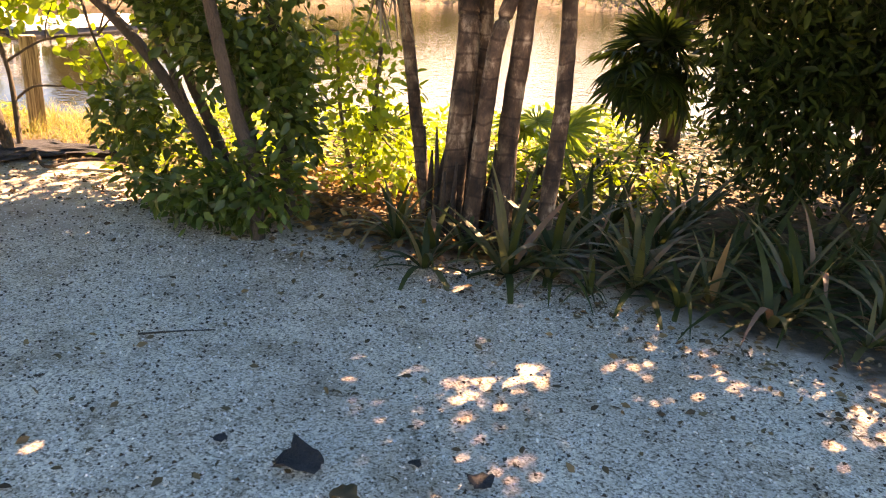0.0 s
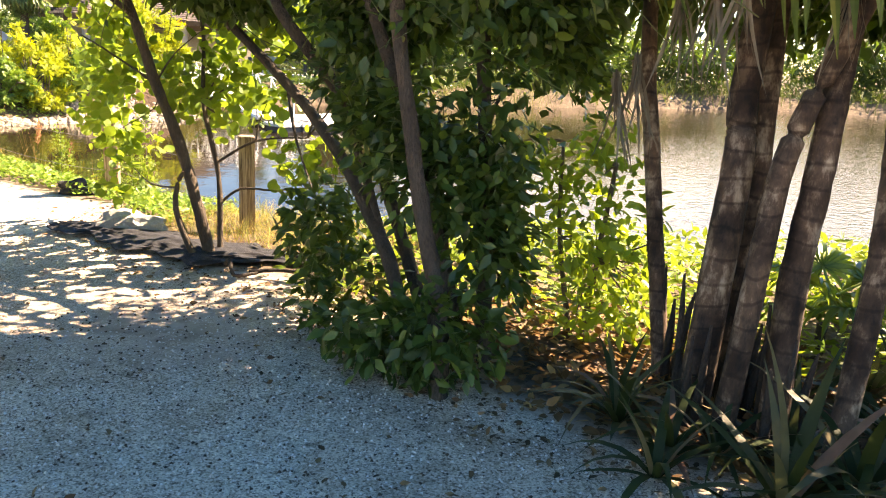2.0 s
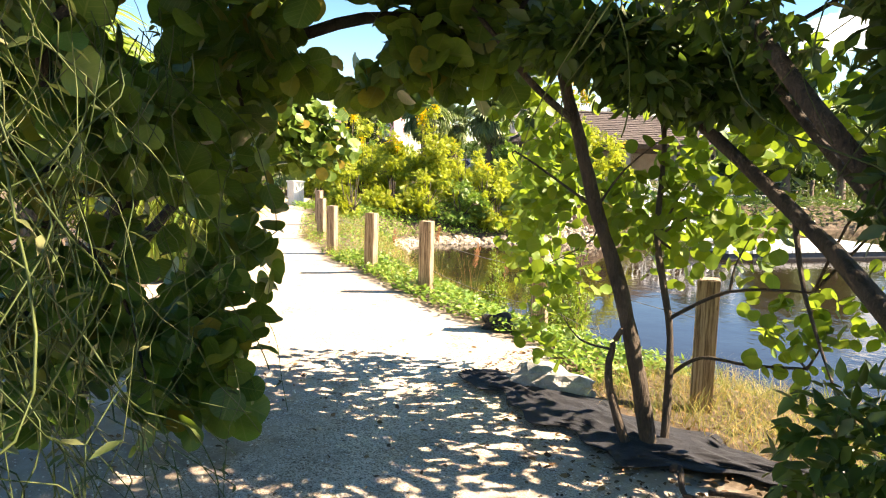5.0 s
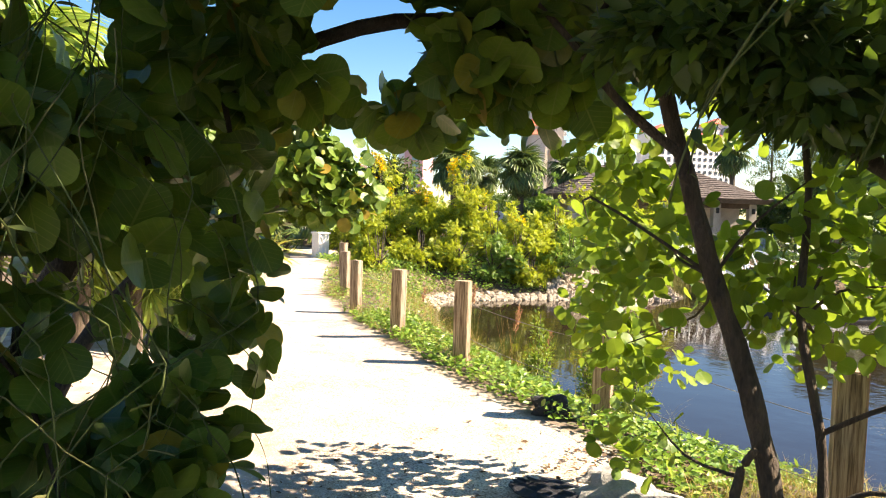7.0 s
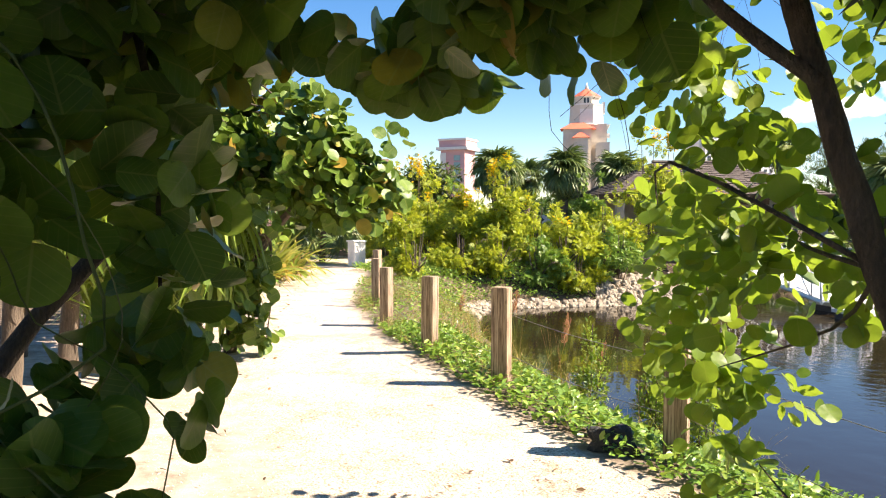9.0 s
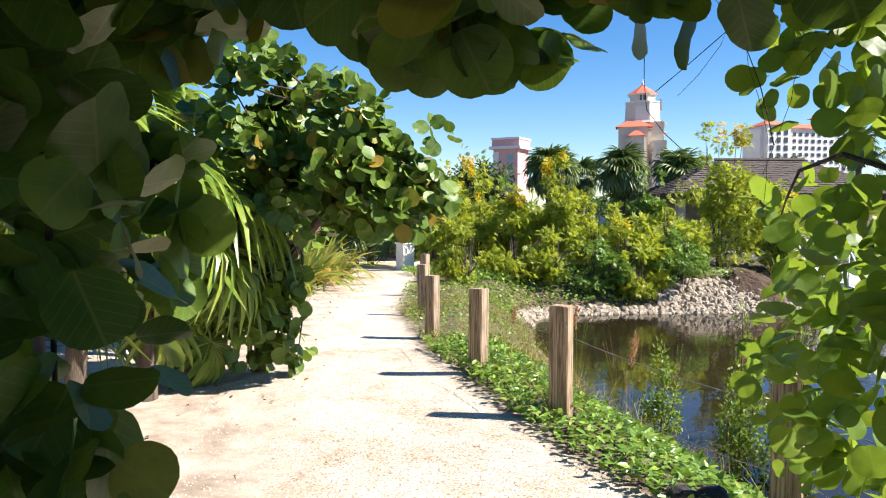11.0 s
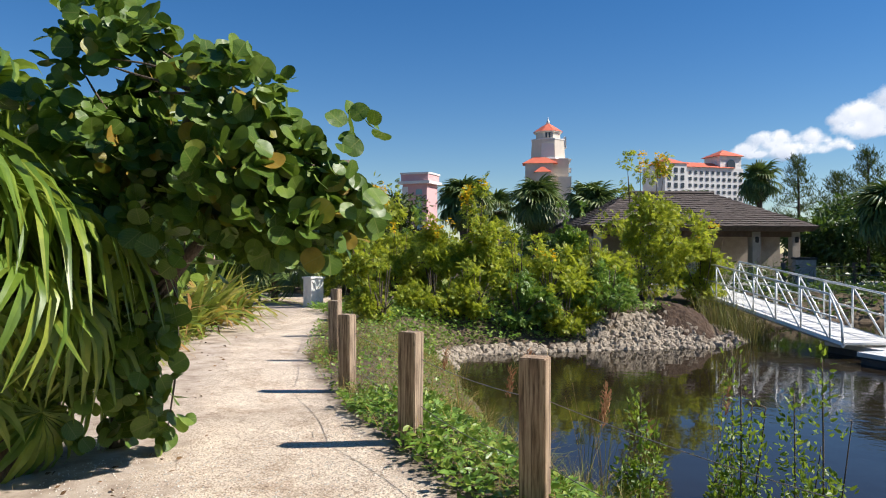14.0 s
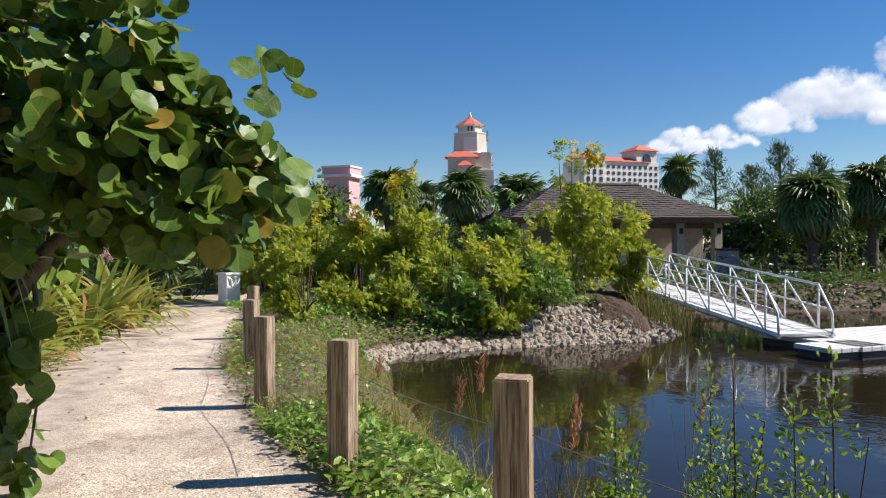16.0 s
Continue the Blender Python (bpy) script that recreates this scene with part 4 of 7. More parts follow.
# The leaf colour of this bush and the small fan palm holds painted shade.
tree("dense_dark_bush", (2.6, 6.9, 0), "dense evergreen bush beside the bromeliad bed, leaves darkened for shade", "shrub",
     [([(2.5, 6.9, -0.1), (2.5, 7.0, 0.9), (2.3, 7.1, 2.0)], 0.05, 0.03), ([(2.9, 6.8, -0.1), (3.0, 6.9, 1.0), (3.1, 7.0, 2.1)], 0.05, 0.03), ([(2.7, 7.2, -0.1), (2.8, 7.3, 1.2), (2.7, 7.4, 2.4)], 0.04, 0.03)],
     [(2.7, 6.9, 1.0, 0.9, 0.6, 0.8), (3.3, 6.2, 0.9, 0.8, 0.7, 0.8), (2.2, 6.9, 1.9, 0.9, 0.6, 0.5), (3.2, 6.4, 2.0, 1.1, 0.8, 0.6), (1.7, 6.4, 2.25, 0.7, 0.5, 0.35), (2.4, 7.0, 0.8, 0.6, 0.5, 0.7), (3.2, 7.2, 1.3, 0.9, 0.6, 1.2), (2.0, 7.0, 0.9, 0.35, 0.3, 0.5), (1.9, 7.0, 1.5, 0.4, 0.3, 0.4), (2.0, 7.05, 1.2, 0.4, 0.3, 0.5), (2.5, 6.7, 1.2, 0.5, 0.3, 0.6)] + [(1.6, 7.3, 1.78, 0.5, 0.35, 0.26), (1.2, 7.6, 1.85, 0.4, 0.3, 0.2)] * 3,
     17500, LANCE, 0.14, SHADE_LEAF, DARK_BARK, 0, 0.45, 0.5, 0.2, 24, 0.010)
fan_palm("small_fan_palm", (1.5, 7.95, 0), "small fan palm by the water, its round crown coloured dark for shade", 0.95, 26, 0.42, SHADE_LEAF, 0.045, (0, 0.1), 0, 0.28, "", (-55, 85), 0.25, DARK_BARK, 22)
fan_palm("young_fan_palm", (0.45, 6.9, 0), "young backlit yellow-green fan palm behind the trunks", 0.25, 7, 0.34, FROND, 0.03, (0, 0), 0, 0.35, "", (10, 70), 0.35, DARK_BARK, 18)


def young_leaning_tree():
    tree("young_sea_grape", (-4.0, 7.0, 0), "slender leaning young tree with dark trunk and round backlit leaves", "tree",
         [([(-3.98, 7.0, -0.1), (-4.11, 6.96, 0.51), (-4.23, 6.9, 1.0), (-4.35, 6.84, 1.36), (-4.48, 6.78, 1.84), (-4.58, 6.74, 2.22), (-4.7, 6.8, 2.9)], 0.048, 0.03),
          ([(-4.47, 6.76, 1.85), (-4.66, 6.6, 2.06), (-4.85, 6.45, 2.35), (-5.1, 6.4, 2.6)], 0.022, 0.012),
          ([(-4.05, 6.9, -0.05), (-4.18, 6.83, 0.36), (-4.2, 6.86, 0.57), (-4.13, 6.85, 0.7)], 0.028, 0.014),
          ([(-3.97, 7.08, -0.05), (-4.0, 7.12, 0.64), (-4.11, 7.1, 1.2), (-4.14, 7.15, 1.75), (-4.25, 7.15, 2.4)], 0.024, 0.012),
          ([(-4.0, 7.12, 0.42), (-3.85, 7.2, 0.55), (-3.6, 7.25, 0.56), (-3.3, 7.3, 0.6)], 0.012, 0.007),
          ([(-4.02, 7.12, 0.75), (-3.7, 7.2, 0.95), (-3.3, 7.3, 1.0)], 0.012, 0.006)],
         [(-4.95, 7.25, 1.45, 0.4, 0.3, 0.5), (-4.3, 7.25, 1.5, 0.45, 0.35, 0.5), (-5.35, 7.5, 1.15, 0.4, 0.3, 0.5), (-5.1, 7.3, 2.0, 0.5, 0.35, 0.3), (-3.4, 7.3, 0.75, 0.25, 0.2, 0.3), (-5.0, 7.2, 0.55, 0.3, 0.25, 0.3), (-4.2, 7.1, 2.3, 0.6, 0.5, 0.35), (-5.75, 7.7, 1.3, 0.32, 0.25, 0.45), (-3.7, 7.3, 1.4, 0.45, 0.3, 0.45), (-3.2, 7.5, 1.2, 0.5, 0.3, 0.5), (-3.4, 7.4, 1.85, 0.5, 0.3, 0.35), (-2.8, 7.7, 1.6, 0.4, 0.3, 0.4), (-4.78, 7.37, 1.99, 0.32, 0.26, 0.2), (-4.50, 7.43, 1.90, 0.32, 0.26, 0.2), (-5.15, 7.20, 2.12, 0.32, 0.26, 0.2), (-4.93, 7.89, 2.19, 0.32, 0.26, 0.2), (-4.6, 7.5, 2.15, 0.45, 0.35, 0.18), (-4.0, 7.6, 2.2, 0.5, 0.35, 0.22), (-4.2, 7.9, 1.75, 0.5, 0.35, 0.14), (-4.9, 7.7, 1.15, 0.5, 0.35, 0.12), (-4.5, 7.5, 0.95, 0.4, 0.3, 0.10), (-5.4, 7.7, 0.75, 0.4, 0.3, 0.12), (-3.9, 7.7, 1.25, 0.45, 0.3, 0.12)],
         2900, ROUND, 0.085, SMALL_GRAPE, MID_BARK, 280, 0.25, 0.55, 0.3, 20, 0.006)


young_leaning_tree()

# Clumps from 2.9 m up are unseen, added to shade the leaves below.
tree("large_sea_grape", (-6.4, 4.4, 0), "large sea grape with big round glossy leaves arching over the path", "tree",
     [([(-6.4, 4.4, -0.1), (-6.2, 4.5, 0.7), (-5.9, 4.8, 1.5), (-5.8, 5.3, 2.1), (-5.5, 6.0, 2.45), (-5.1, 6.8, 2.45)], 0.08, 0.02),
      ([(-6.45, 4.3, -0.1), (-5.9, 4.2, 0.6), (-5.3, 4.2, 1.3), (-4.8, 4.1, 2.1)], 0.06, 0.025),
      ([(-6.5, 4.5, -0.1), (-6.7, 4.9, 0.8), (-6.8, 5.4, 1.4), (-6.8, 5.8, 1.8)], 0.055, 0.02)],
     [(-5.55, 4.75, 0.9, 0.55, 0.42, 0.85), (-5.55, 4.1, 1.3, 0.5, 0.5, 1.15), (-5.8, 5.0, 1.4, 0.38, 0.33, 0.75), (-6.75, 5.7, 1.5, 0.24, 0.22, 0.4), (-5.78, 5.42, 1.3, 0.26, 0.2, 0.6), (-5.6, 5.5, 1.8, 0.2, 0.2, 0.2), (-5.4, 5.0, 0.5, 0.3, 0.25, 0.4), (-5.5, 5.2, 2.35, 0.6, 0.5, 0.35),
      (-5.55, 5.9, 2.45, 0.45, 0.45, 0.28), (-5.25, 6.6, 2.5, 0.5, 0.45, 0.28), (-4.7, 7.0, 2.5, 0.5, 0.4, 0.25), (-5.2, 4.1, 2.5, 0.6, 0.5, 0.4), (-6.3, 5.5, 2.15, 0.25, 0.25, 0.25), (-5.0, 4.3, 1.95, 0.45, 0.35, 0.35), (-4.95, 4.35, 1.9, 0.45, 0.35, 0.35), (-5.3, 4.6, 2.0, 0.4, 0.35, 0.3), (-5.6, 5.95, 2.18, 0.3, 0.3, 0.14), (-5.6, 5.95, 2.2, 0.3, 0.3, 0.14), (-5.3, 6.3, 2.2, 0.3, 0.3, 0.14), (-5.3, 6.3, 2.22, 0.3, 0.3, 0.14)] + [(-6.1, 5.86, 2.12, 0.28, 0.22, 0.1), (-6.25, 5.6, 2.1, 0.28, 0.22, 0.1), (-5.95, 6.12, 2.17, 0.28, 0.22, 0.1)] * 5 + [(-5.45, 5.6, 2.3, 0.4, 0.35, 0.3), (-5.3, 6.1, 2.3, 0.4, 0.35, 0.3), (-5.15, 6.6, 2.3, 0.4, 0.35, 0.3), (-4.9, 7.05, 2.3, 0.4, 0.35, 0.3)] + [(-5.86, 5.90, 1.97, 0.26, 0.22, 0.10), (-5.85, 6.11, 2.01, 0.26, 0.22, 0.10), (-5.83, 6.33, 2.03, 0.26, 0.22, 0.10), (-5.81, 6.57, 2.10, 0.26, 0.22, 0.10)] * 3 + [(-5.6, 6.6, 3.1, 0.55, 0.45, 0.22), (-5.05, 7.0, 3.5, 0.6, 0.5, 0.22), (-6.0, 6.7, 3.2, 0.5, 0.45, 0.22), (-5.9, 6.1, 2.9, 0.5, 0.4, 0.2), (-5.0, 5.6, 3.1, 0.6, 0.5, 0.22), (-4.6, 5.2, 2.9, 0.5, 0.4, 0.2), (-4.2, 5.8, 3.3, 0.6, 0.5, 0.2), (-4.9, 7.2, 3.3, 0.6, 0.5, 0.2), (-4.4, 6.7, 3.3, 0.5, 0.5, 0.2)] * 4,
     5350, ROUND, 0.18, SEA_GRAPE, DARK_BARK, 300, 0.3, 0.4, 0.38, 40, 0.010, 0.8, "", 0.55)
tree("path_side_sea_grape", (-11.4, 7.3, 0), "sea grape with round leaves leaning out over the path", "tree",
     [([(-11.4, 7.3, -0.1), (-11.2, 7.4, 0.7), (-10.9, 7.6, 1.3), (-10.5, 8.0, 1.8), (-10.0, 8.5, 2.05)], 0.075, 0.02), ([(-11.3, 7.35, 0.3), (-11.5, 7.4, 1.2), (-11.0, 7.5, 2.0), (-10.5, 7.7, 2.5)], 0.05, 0.02)],
     [(-10.2, 7.75, 1.95, 0.55, 0.5, 0.5), (-9.9, 8.35, 2.0, 0.45, 0.4, 0.35), (-9.95, 8.5, 1.95, 0.2, 0.2, 0.18), (-9.95, 8.4, 1.98, 0.25, 0.25, 0.2), (-9.95, 8.4, 1.98, 0.25, 0.25, 0.2), (-10.0, 8.3, 1.98, 0.3, 0.3, 0.25), (-10.15, 7.7, 2.4, 0.45, 0.4, 0.28), (-10.8, 7.4, 2.75, 0.5, 0.4, 0.28), (-9.75, 8.68, 2.0, 0.16, 0.14, 0.13), (-9.8, 8.62, 1.98, 0.16, 0.14, 0.13), (-9.87, 8.55, 1.98, 0.2, 0.18, 0.16)] + [(-9.95, 8.6, 2.0, 0.22, 0.2, 0.22), (-10.0, 8.5, 1.8, 0.28, 0.24, 0.2)] * 4 + [(-10.05, 8.2, 2.1, 0.3, 0.3, 0.25), (-10.9, 7.5, 1.7, 0.6, 0.45, 0.6), (-10.9, 7.4, 0.95, 0.26, 0.22, 0.5), (-10.9, 7.5, 0.35, 0.22, 0.2, 0.28), (-11.2, 7.2, 2.85, 0.6, 0.4, 0.35), (-11.4, 7.2, 2.5, 0.7, 0.5, 0.45), (-10.5, 7.5, 1.4, 0.5, 0.4, 0.5), (-10.9, 7.35, 2.3, 0.7, 0.5, 0.4), (-10.0, 8.1, 1.65, 0.45, 0.4, 0.3), (-11.3, 7.3, 0.28, 0.3, 0.25, 0.24), (-11.2, 7.0, 0.6, 0.42, 0.3, 0.5), (-11.1, 7.15, 1.35, 0.4, 0.35, 0.4), (-11.0, 7.3, 0.8, 0.22, 0.22, 0.5)],
     3600, ROUND, 0.135, SEA_GRAPE, BARK, 300, 0.1, 0.45, 0.42, 40, 0.010, 0.8, "", 0.5, 0.5, (0.75, 0.1, 0.25))
for i, (x, y, h, n, r) in enumerate([(-10.65, 5.65, 1.75, 20, 0.62), (-10.75, 6.2, 1.45, 20, 0.60), (-10.3, 5.2, 2.05, 20, 0.62), (-11.0, 6.55, 1.3, 16, 0.56), (-9.1, 4.7, 2.3, 20, 0.62), (-12.4, 5.4, 2.7, 20, 0.68), (-8.2, 4.6, 2.1, 18, 0.62), (-10.2, 4.6, 2.9, 20, 0.68), (-12.9, 6.4, 2.4, 18, 0.65), (-9.3, 4.0, 3.2, 18, 0.7), (-13.3, 7.0, 1.7, 18, 0.6), (-11.1, 6.5, 0.8, 12, 0.52)]):
    fan_palm("thatch_palm", (x, y, 0), "thatch palm with drooping bright green split fan leaves", h, n, r, FROND, 0.075, (0.12 * (-1) ** i, 0.1), 2, 0.52, "thatch palms beside the path", (-60, 65), 0.85, BARK, 22)


# ---- bromeliad bed ----
def bromeliads():
    kinds = []
    for k, (n, L) in enumerate(((16, 0.42), (18, 0.48), (14, 0.36))):
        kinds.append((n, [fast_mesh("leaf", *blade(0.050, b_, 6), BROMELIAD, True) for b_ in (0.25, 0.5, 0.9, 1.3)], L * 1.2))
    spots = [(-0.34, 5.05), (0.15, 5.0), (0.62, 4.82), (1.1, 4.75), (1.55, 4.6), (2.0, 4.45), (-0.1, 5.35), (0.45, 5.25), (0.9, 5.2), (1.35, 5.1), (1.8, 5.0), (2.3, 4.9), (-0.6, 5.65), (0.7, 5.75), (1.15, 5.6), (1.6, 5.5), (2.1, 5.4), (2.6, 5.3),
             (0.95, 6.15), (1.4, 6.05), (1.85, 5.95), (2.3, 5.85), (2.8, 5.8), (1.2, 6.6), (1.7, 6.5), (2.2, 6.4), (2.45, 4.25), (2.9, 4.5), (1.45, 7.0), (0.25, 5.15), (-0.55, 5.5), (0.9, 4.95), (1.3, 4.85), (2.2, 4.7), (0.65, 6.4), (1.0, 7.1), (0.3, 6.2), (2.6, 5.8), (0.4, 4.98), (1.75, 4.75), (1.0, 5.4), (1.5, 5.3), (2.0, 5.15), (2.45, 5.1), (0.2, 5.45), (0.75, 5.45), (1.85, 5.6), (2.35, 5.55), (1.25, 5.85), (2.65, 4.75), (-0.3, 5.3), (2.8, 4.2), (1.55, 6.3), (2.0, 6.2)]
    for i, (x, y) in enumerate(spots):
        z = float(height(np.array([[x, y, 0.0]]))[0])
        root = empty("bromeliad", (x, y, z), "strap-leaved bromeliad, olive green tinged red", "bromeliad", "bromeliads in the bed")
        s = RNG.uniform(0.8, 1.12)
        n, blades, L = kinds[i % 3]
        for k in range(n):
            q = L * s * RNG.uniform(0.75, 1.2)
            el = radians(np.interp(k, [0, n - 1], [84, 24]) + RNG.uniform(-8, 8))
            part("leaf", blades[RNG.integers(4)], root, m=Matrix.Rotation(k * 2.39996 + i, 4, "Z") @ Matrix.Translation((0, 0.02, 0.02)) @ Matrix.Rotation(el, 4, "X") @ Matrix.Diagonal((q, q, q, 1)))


bromeliads()


def cloud_of(n):
    o = RNG.normal(size=(n, 3))
    o[:, 2] = np.abs(o[:, 2]) * 0.4
    u = RNG.normal(size=(n, 3)) * 0.5
    u[:, 2] += 1
    return o, u


def upright(n, lean=0.35):
    o = RNG.normal(size=(n, 3)) * lean
    o[:, 2] = 1
    u = RNG.normal(size=(n, 3))
    u[:, 2] *= 0.2
    return o, u


# Same herbs as low_herbs, with shade painted into a darker leaf colour.
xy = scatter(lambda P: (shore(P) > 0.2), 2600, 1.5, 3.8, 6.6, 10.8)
stuff("shady_herbs", BROAD, xy, RNG.uniform(0.02, 0.25, len(xy)), *cloud_of(len(xy)), RNG.uniform(0.05, 0.12, len(xy)), SHADE_LEAF, "dark low herbs in the shade by the water", "herbs")
# herbs behind the palms, mat of creeping leaves along the fence, grasses, far bank
xy = scatter(lambda P: (shore(P) > 0.1), 7600, -3.0, 1.6, 6.4, 10.6)
stuff("low_herbs", BROAD, xy, RNG.uniform(0.02, 0.3, len(xy)), *cloud_of(len(xy)), RNG.uniform(0.05, 0.12, len(xy)), BRIGHT_LEAF, "bright low herbs on the bank behind the palms", "herbs")
xy = scatter(lambda P: (shore(P) > 0.35) & (line_dist(P, EDGE_R) > 0.12) & ~inside(P, PATH_AREA) & (shore(P) < 2.3) & (RNG.random(len(P)) < np.clip(1.35 - np.abs(line_dist(P, EDGE_R) - 0.55) * 0.8, 0.1, 1)), 25000, -11.8, -4.9, 7.6, 11.2)
stuff("creeping_ground_cover", BROAD, xy, RNG.uniform(0.01, 0.13, len(xy)), *cloud_of(len(xy)), RNG.uniform(0.04, 0.085, len(xy)), COVER_LEAF, "creeping green leaves along the foot of the fence", "ground cover")
xy = scatter(lambda P: (shore(P) > 0.1) & ~inside(P, PATH_AREA) & (line_dist(P, EDGE_R) > 0.1), 11000, -18.8, -11.0, 8.9, 15.0)
stuff("bank_weeds", SMALL, xy, RNG.uniform(0.01, 0.16, len(xy)), *cloud_of(len(xy)), RNG.uniform(0.03, 0.07, len(xy)), COVER_LEAF, "low weeds on the bank beside the path", "ground cover")
xy = scatter(lambda P: (shore(P) > -0.05) & (shore(P) < 1.25) & (RNG.random(len(P)) < 0.5 + 0.5 * np.sin(P[:, 0] * 1.9)), 9000, -18.5, -6, 8.4, 16)
o, u = upright(len(xy), 0.3)
stuff("bank_grass", blade(0.006, 0.7, 3), xy, 0.0, o, u, RNG.uniform(0.2, 0.55, len(xy)), GRASS, "thin green and straw-coloured grass on the bank", "grass")
xy = scatter(lambda P: (shore(P) > 0.05) & (line_dist(P, EDGE_R) > 0.15) & ~inside(P, PATH_AREA) & (RNG.random(len(P)) < 0.55 + 0.45 * np.sin(P[:, 0] * 2.3 + P[:, 1])), 24000, -18.5, -8.4, 8.6, 15.2)
o, u = upright(len(xy), 0.45)
stuff("dry_bank_grass", blade(0.008, 0.9, 3), xy, 0.0, o, u, RNG.uniform(0.12, 0.38, len(xy)), GRASS, "short dry grass on the bank between fence and water", "grass")
xy = scatter(lambda P: (shore(P) > 0.3), 5500, -5.0, -2.6, 7.4, 10)
o, u = upright(len(xy), 0.4)
stuff("sunlit_grass", blade(0.009, 0.9, 3), xy, 0.0, o, u, RNG.uniform(0.12, 0.32, len(xy)), GRASS, "sunlit grass tufts at the water's edge", "grass")

# ---- things on the ground by the young tree ----
def lump(name, at, size, material, label, category, seed=0, rough=0.25, sub=3, turn=0.0):
    bm = bmesh.new()
    bmesh.ops.create_icosphere(bm, subdivisions=sub, radius=1.0)
    for v in bm.verts:
        n = noise.noise(v.co * 1.3 + Vector((seed, 0, 0))) + 0.5 * noise.noise(v.co * 3.1 + Vector((0, seed, 0)))
        v.co *= 1 + rough * n
        v.co = Vector((v.co.x * size[0], v.co.y * size[1], max(-0.3, v.co.z) * size[2]))
    me = bpy.data.meshes.new(name)
    bm.to_mesh(me)
    bm.free()
    me.materials.append(material)
    ob = new(name, me)
    ob.matrix_basis = Matrix.Translation(at) @ Matrix.Rotation(turn, 4, "Z")
    return tagged(ob, label, category)


lump("charred_stump", (-6.72, 8.32, 0.06), (0.17, 0.09, 0.12), STUMP, "small charred black stump at the path's edge", "stump", 3, 0.6, 3, 0.5)
lump("grey_rock", (-5.12, 7.33, 0.06), (0.34, 0.18, 0.14), ROCK, "pale grey angular rock on the black fabric", "rock", 9, 0.4, 3, 0.4)
lump("grey_rock", (-5.5, 7.55, 0.03), (0.14, 0.1, 0.07), ROCK, "small grey rock on the black fabric", "rock", 5, 0.4, 3, 1.0)


def fabric():
    a, b_ = np.array((-5.7, 7.1)), np.array((-3.1, 7.3))
    n, w = 90, 22
    s, q = np.meshgrid(np.linspace(0, 1, n), np.linspace(-1, 1, w), indexing="ij")
    wide = 0.05 + 0.21 * np.sin(np.pi * np.clip(s * 0.95 + 0.03, 0, 1)) ** 0.55 * (1 + 0.3 * np.sin(21 * s) + 0.2 * np.sin(47 * s + 1)) + 0.10 * np.exp(-((s - 0.62) / 0.2) ** 2)
    X = a[0] + (b_[0] - a[0]) * s + 0.04 * np.sin(9 * s + 3 * q) + 0.03 * np.sin(31 * q + 11 * s)
    Y = a[1] + (b_[1] - a[1]) * s - 0.16 * np.sin(np.pi * s) + q * wide + 0.04 * np.sin(7 * s)
    fold = np.abs(np.sin(17 * s + 6 * q + 2 * np.sin(9 * s))) * 0.016 + np.abs(np.sin(11 * q - 26 * s)) * 0.014
    Z = 0.034 + fold * (1.1 - np.abs(q)) + 0.03 * np.exp(-((s - 0.55) / 0.10) ** 2 - (q / 0.6) ** 2)
    P = np.column_stack([X.ravel(), Y.ravel(), Z.ravel()])
    P[:, 2] += height(P)
    i, j = np.meshgrid(np.arange(n - 1), np.arange(w - 1), indexing="ij")
    k = (i * w + j).ravel()
    ob = new("weed_fabric", fast_mesh("weed_fabric", P, np.stack([k, k + w, k + w + 1, k + 1], -1), FABRIC, True))
    ob.modifiers.new("thick", "SOLIDIFY").thickness = 0.004
    return tagged(ob, "crumpled black weed fabric round the young tree's foot", "fabric")


fabric()
for pts, r, lab in (([(-3.45, 6.72, 0.03), (-3.2, 6.8, 0.06), (-2.8, 6.78, 0.05), (-2.3, 6.6, 0.04)], 0.018, "bare fallen branch lying on the sandy ground"),
                    ([(-3.75, 6.85, 0.02), (-3.62, 6.72, 0.1), (-3.5, 6.6, 0.03), (-3.35, 6.68, 0.05)], 0.022, "gnarled root looping out of the ground"),
                    ([(-4.05, 4.3, 0.02), (-3.98, 4.0, 0.03), (-3.85, 3.75, 0.02)], 0.010, "thin dry stick lying on the gravel"),
                    ([(-1.62, 4.0, 0.012), (-1.45, 4.04, 0.02), (-1.28, 4.1, 0.012)], 0.006, "thin dry stick lying on the gravel")):
    v, t = tube(pts, np.linspace(r, r * 0.5, len(pts)), 7, 0.15, 4)
    tagged(new("fallen_stick", fast_mesh("fallen_stick", v, t, DARK_BARK, True)), lab, "stick")

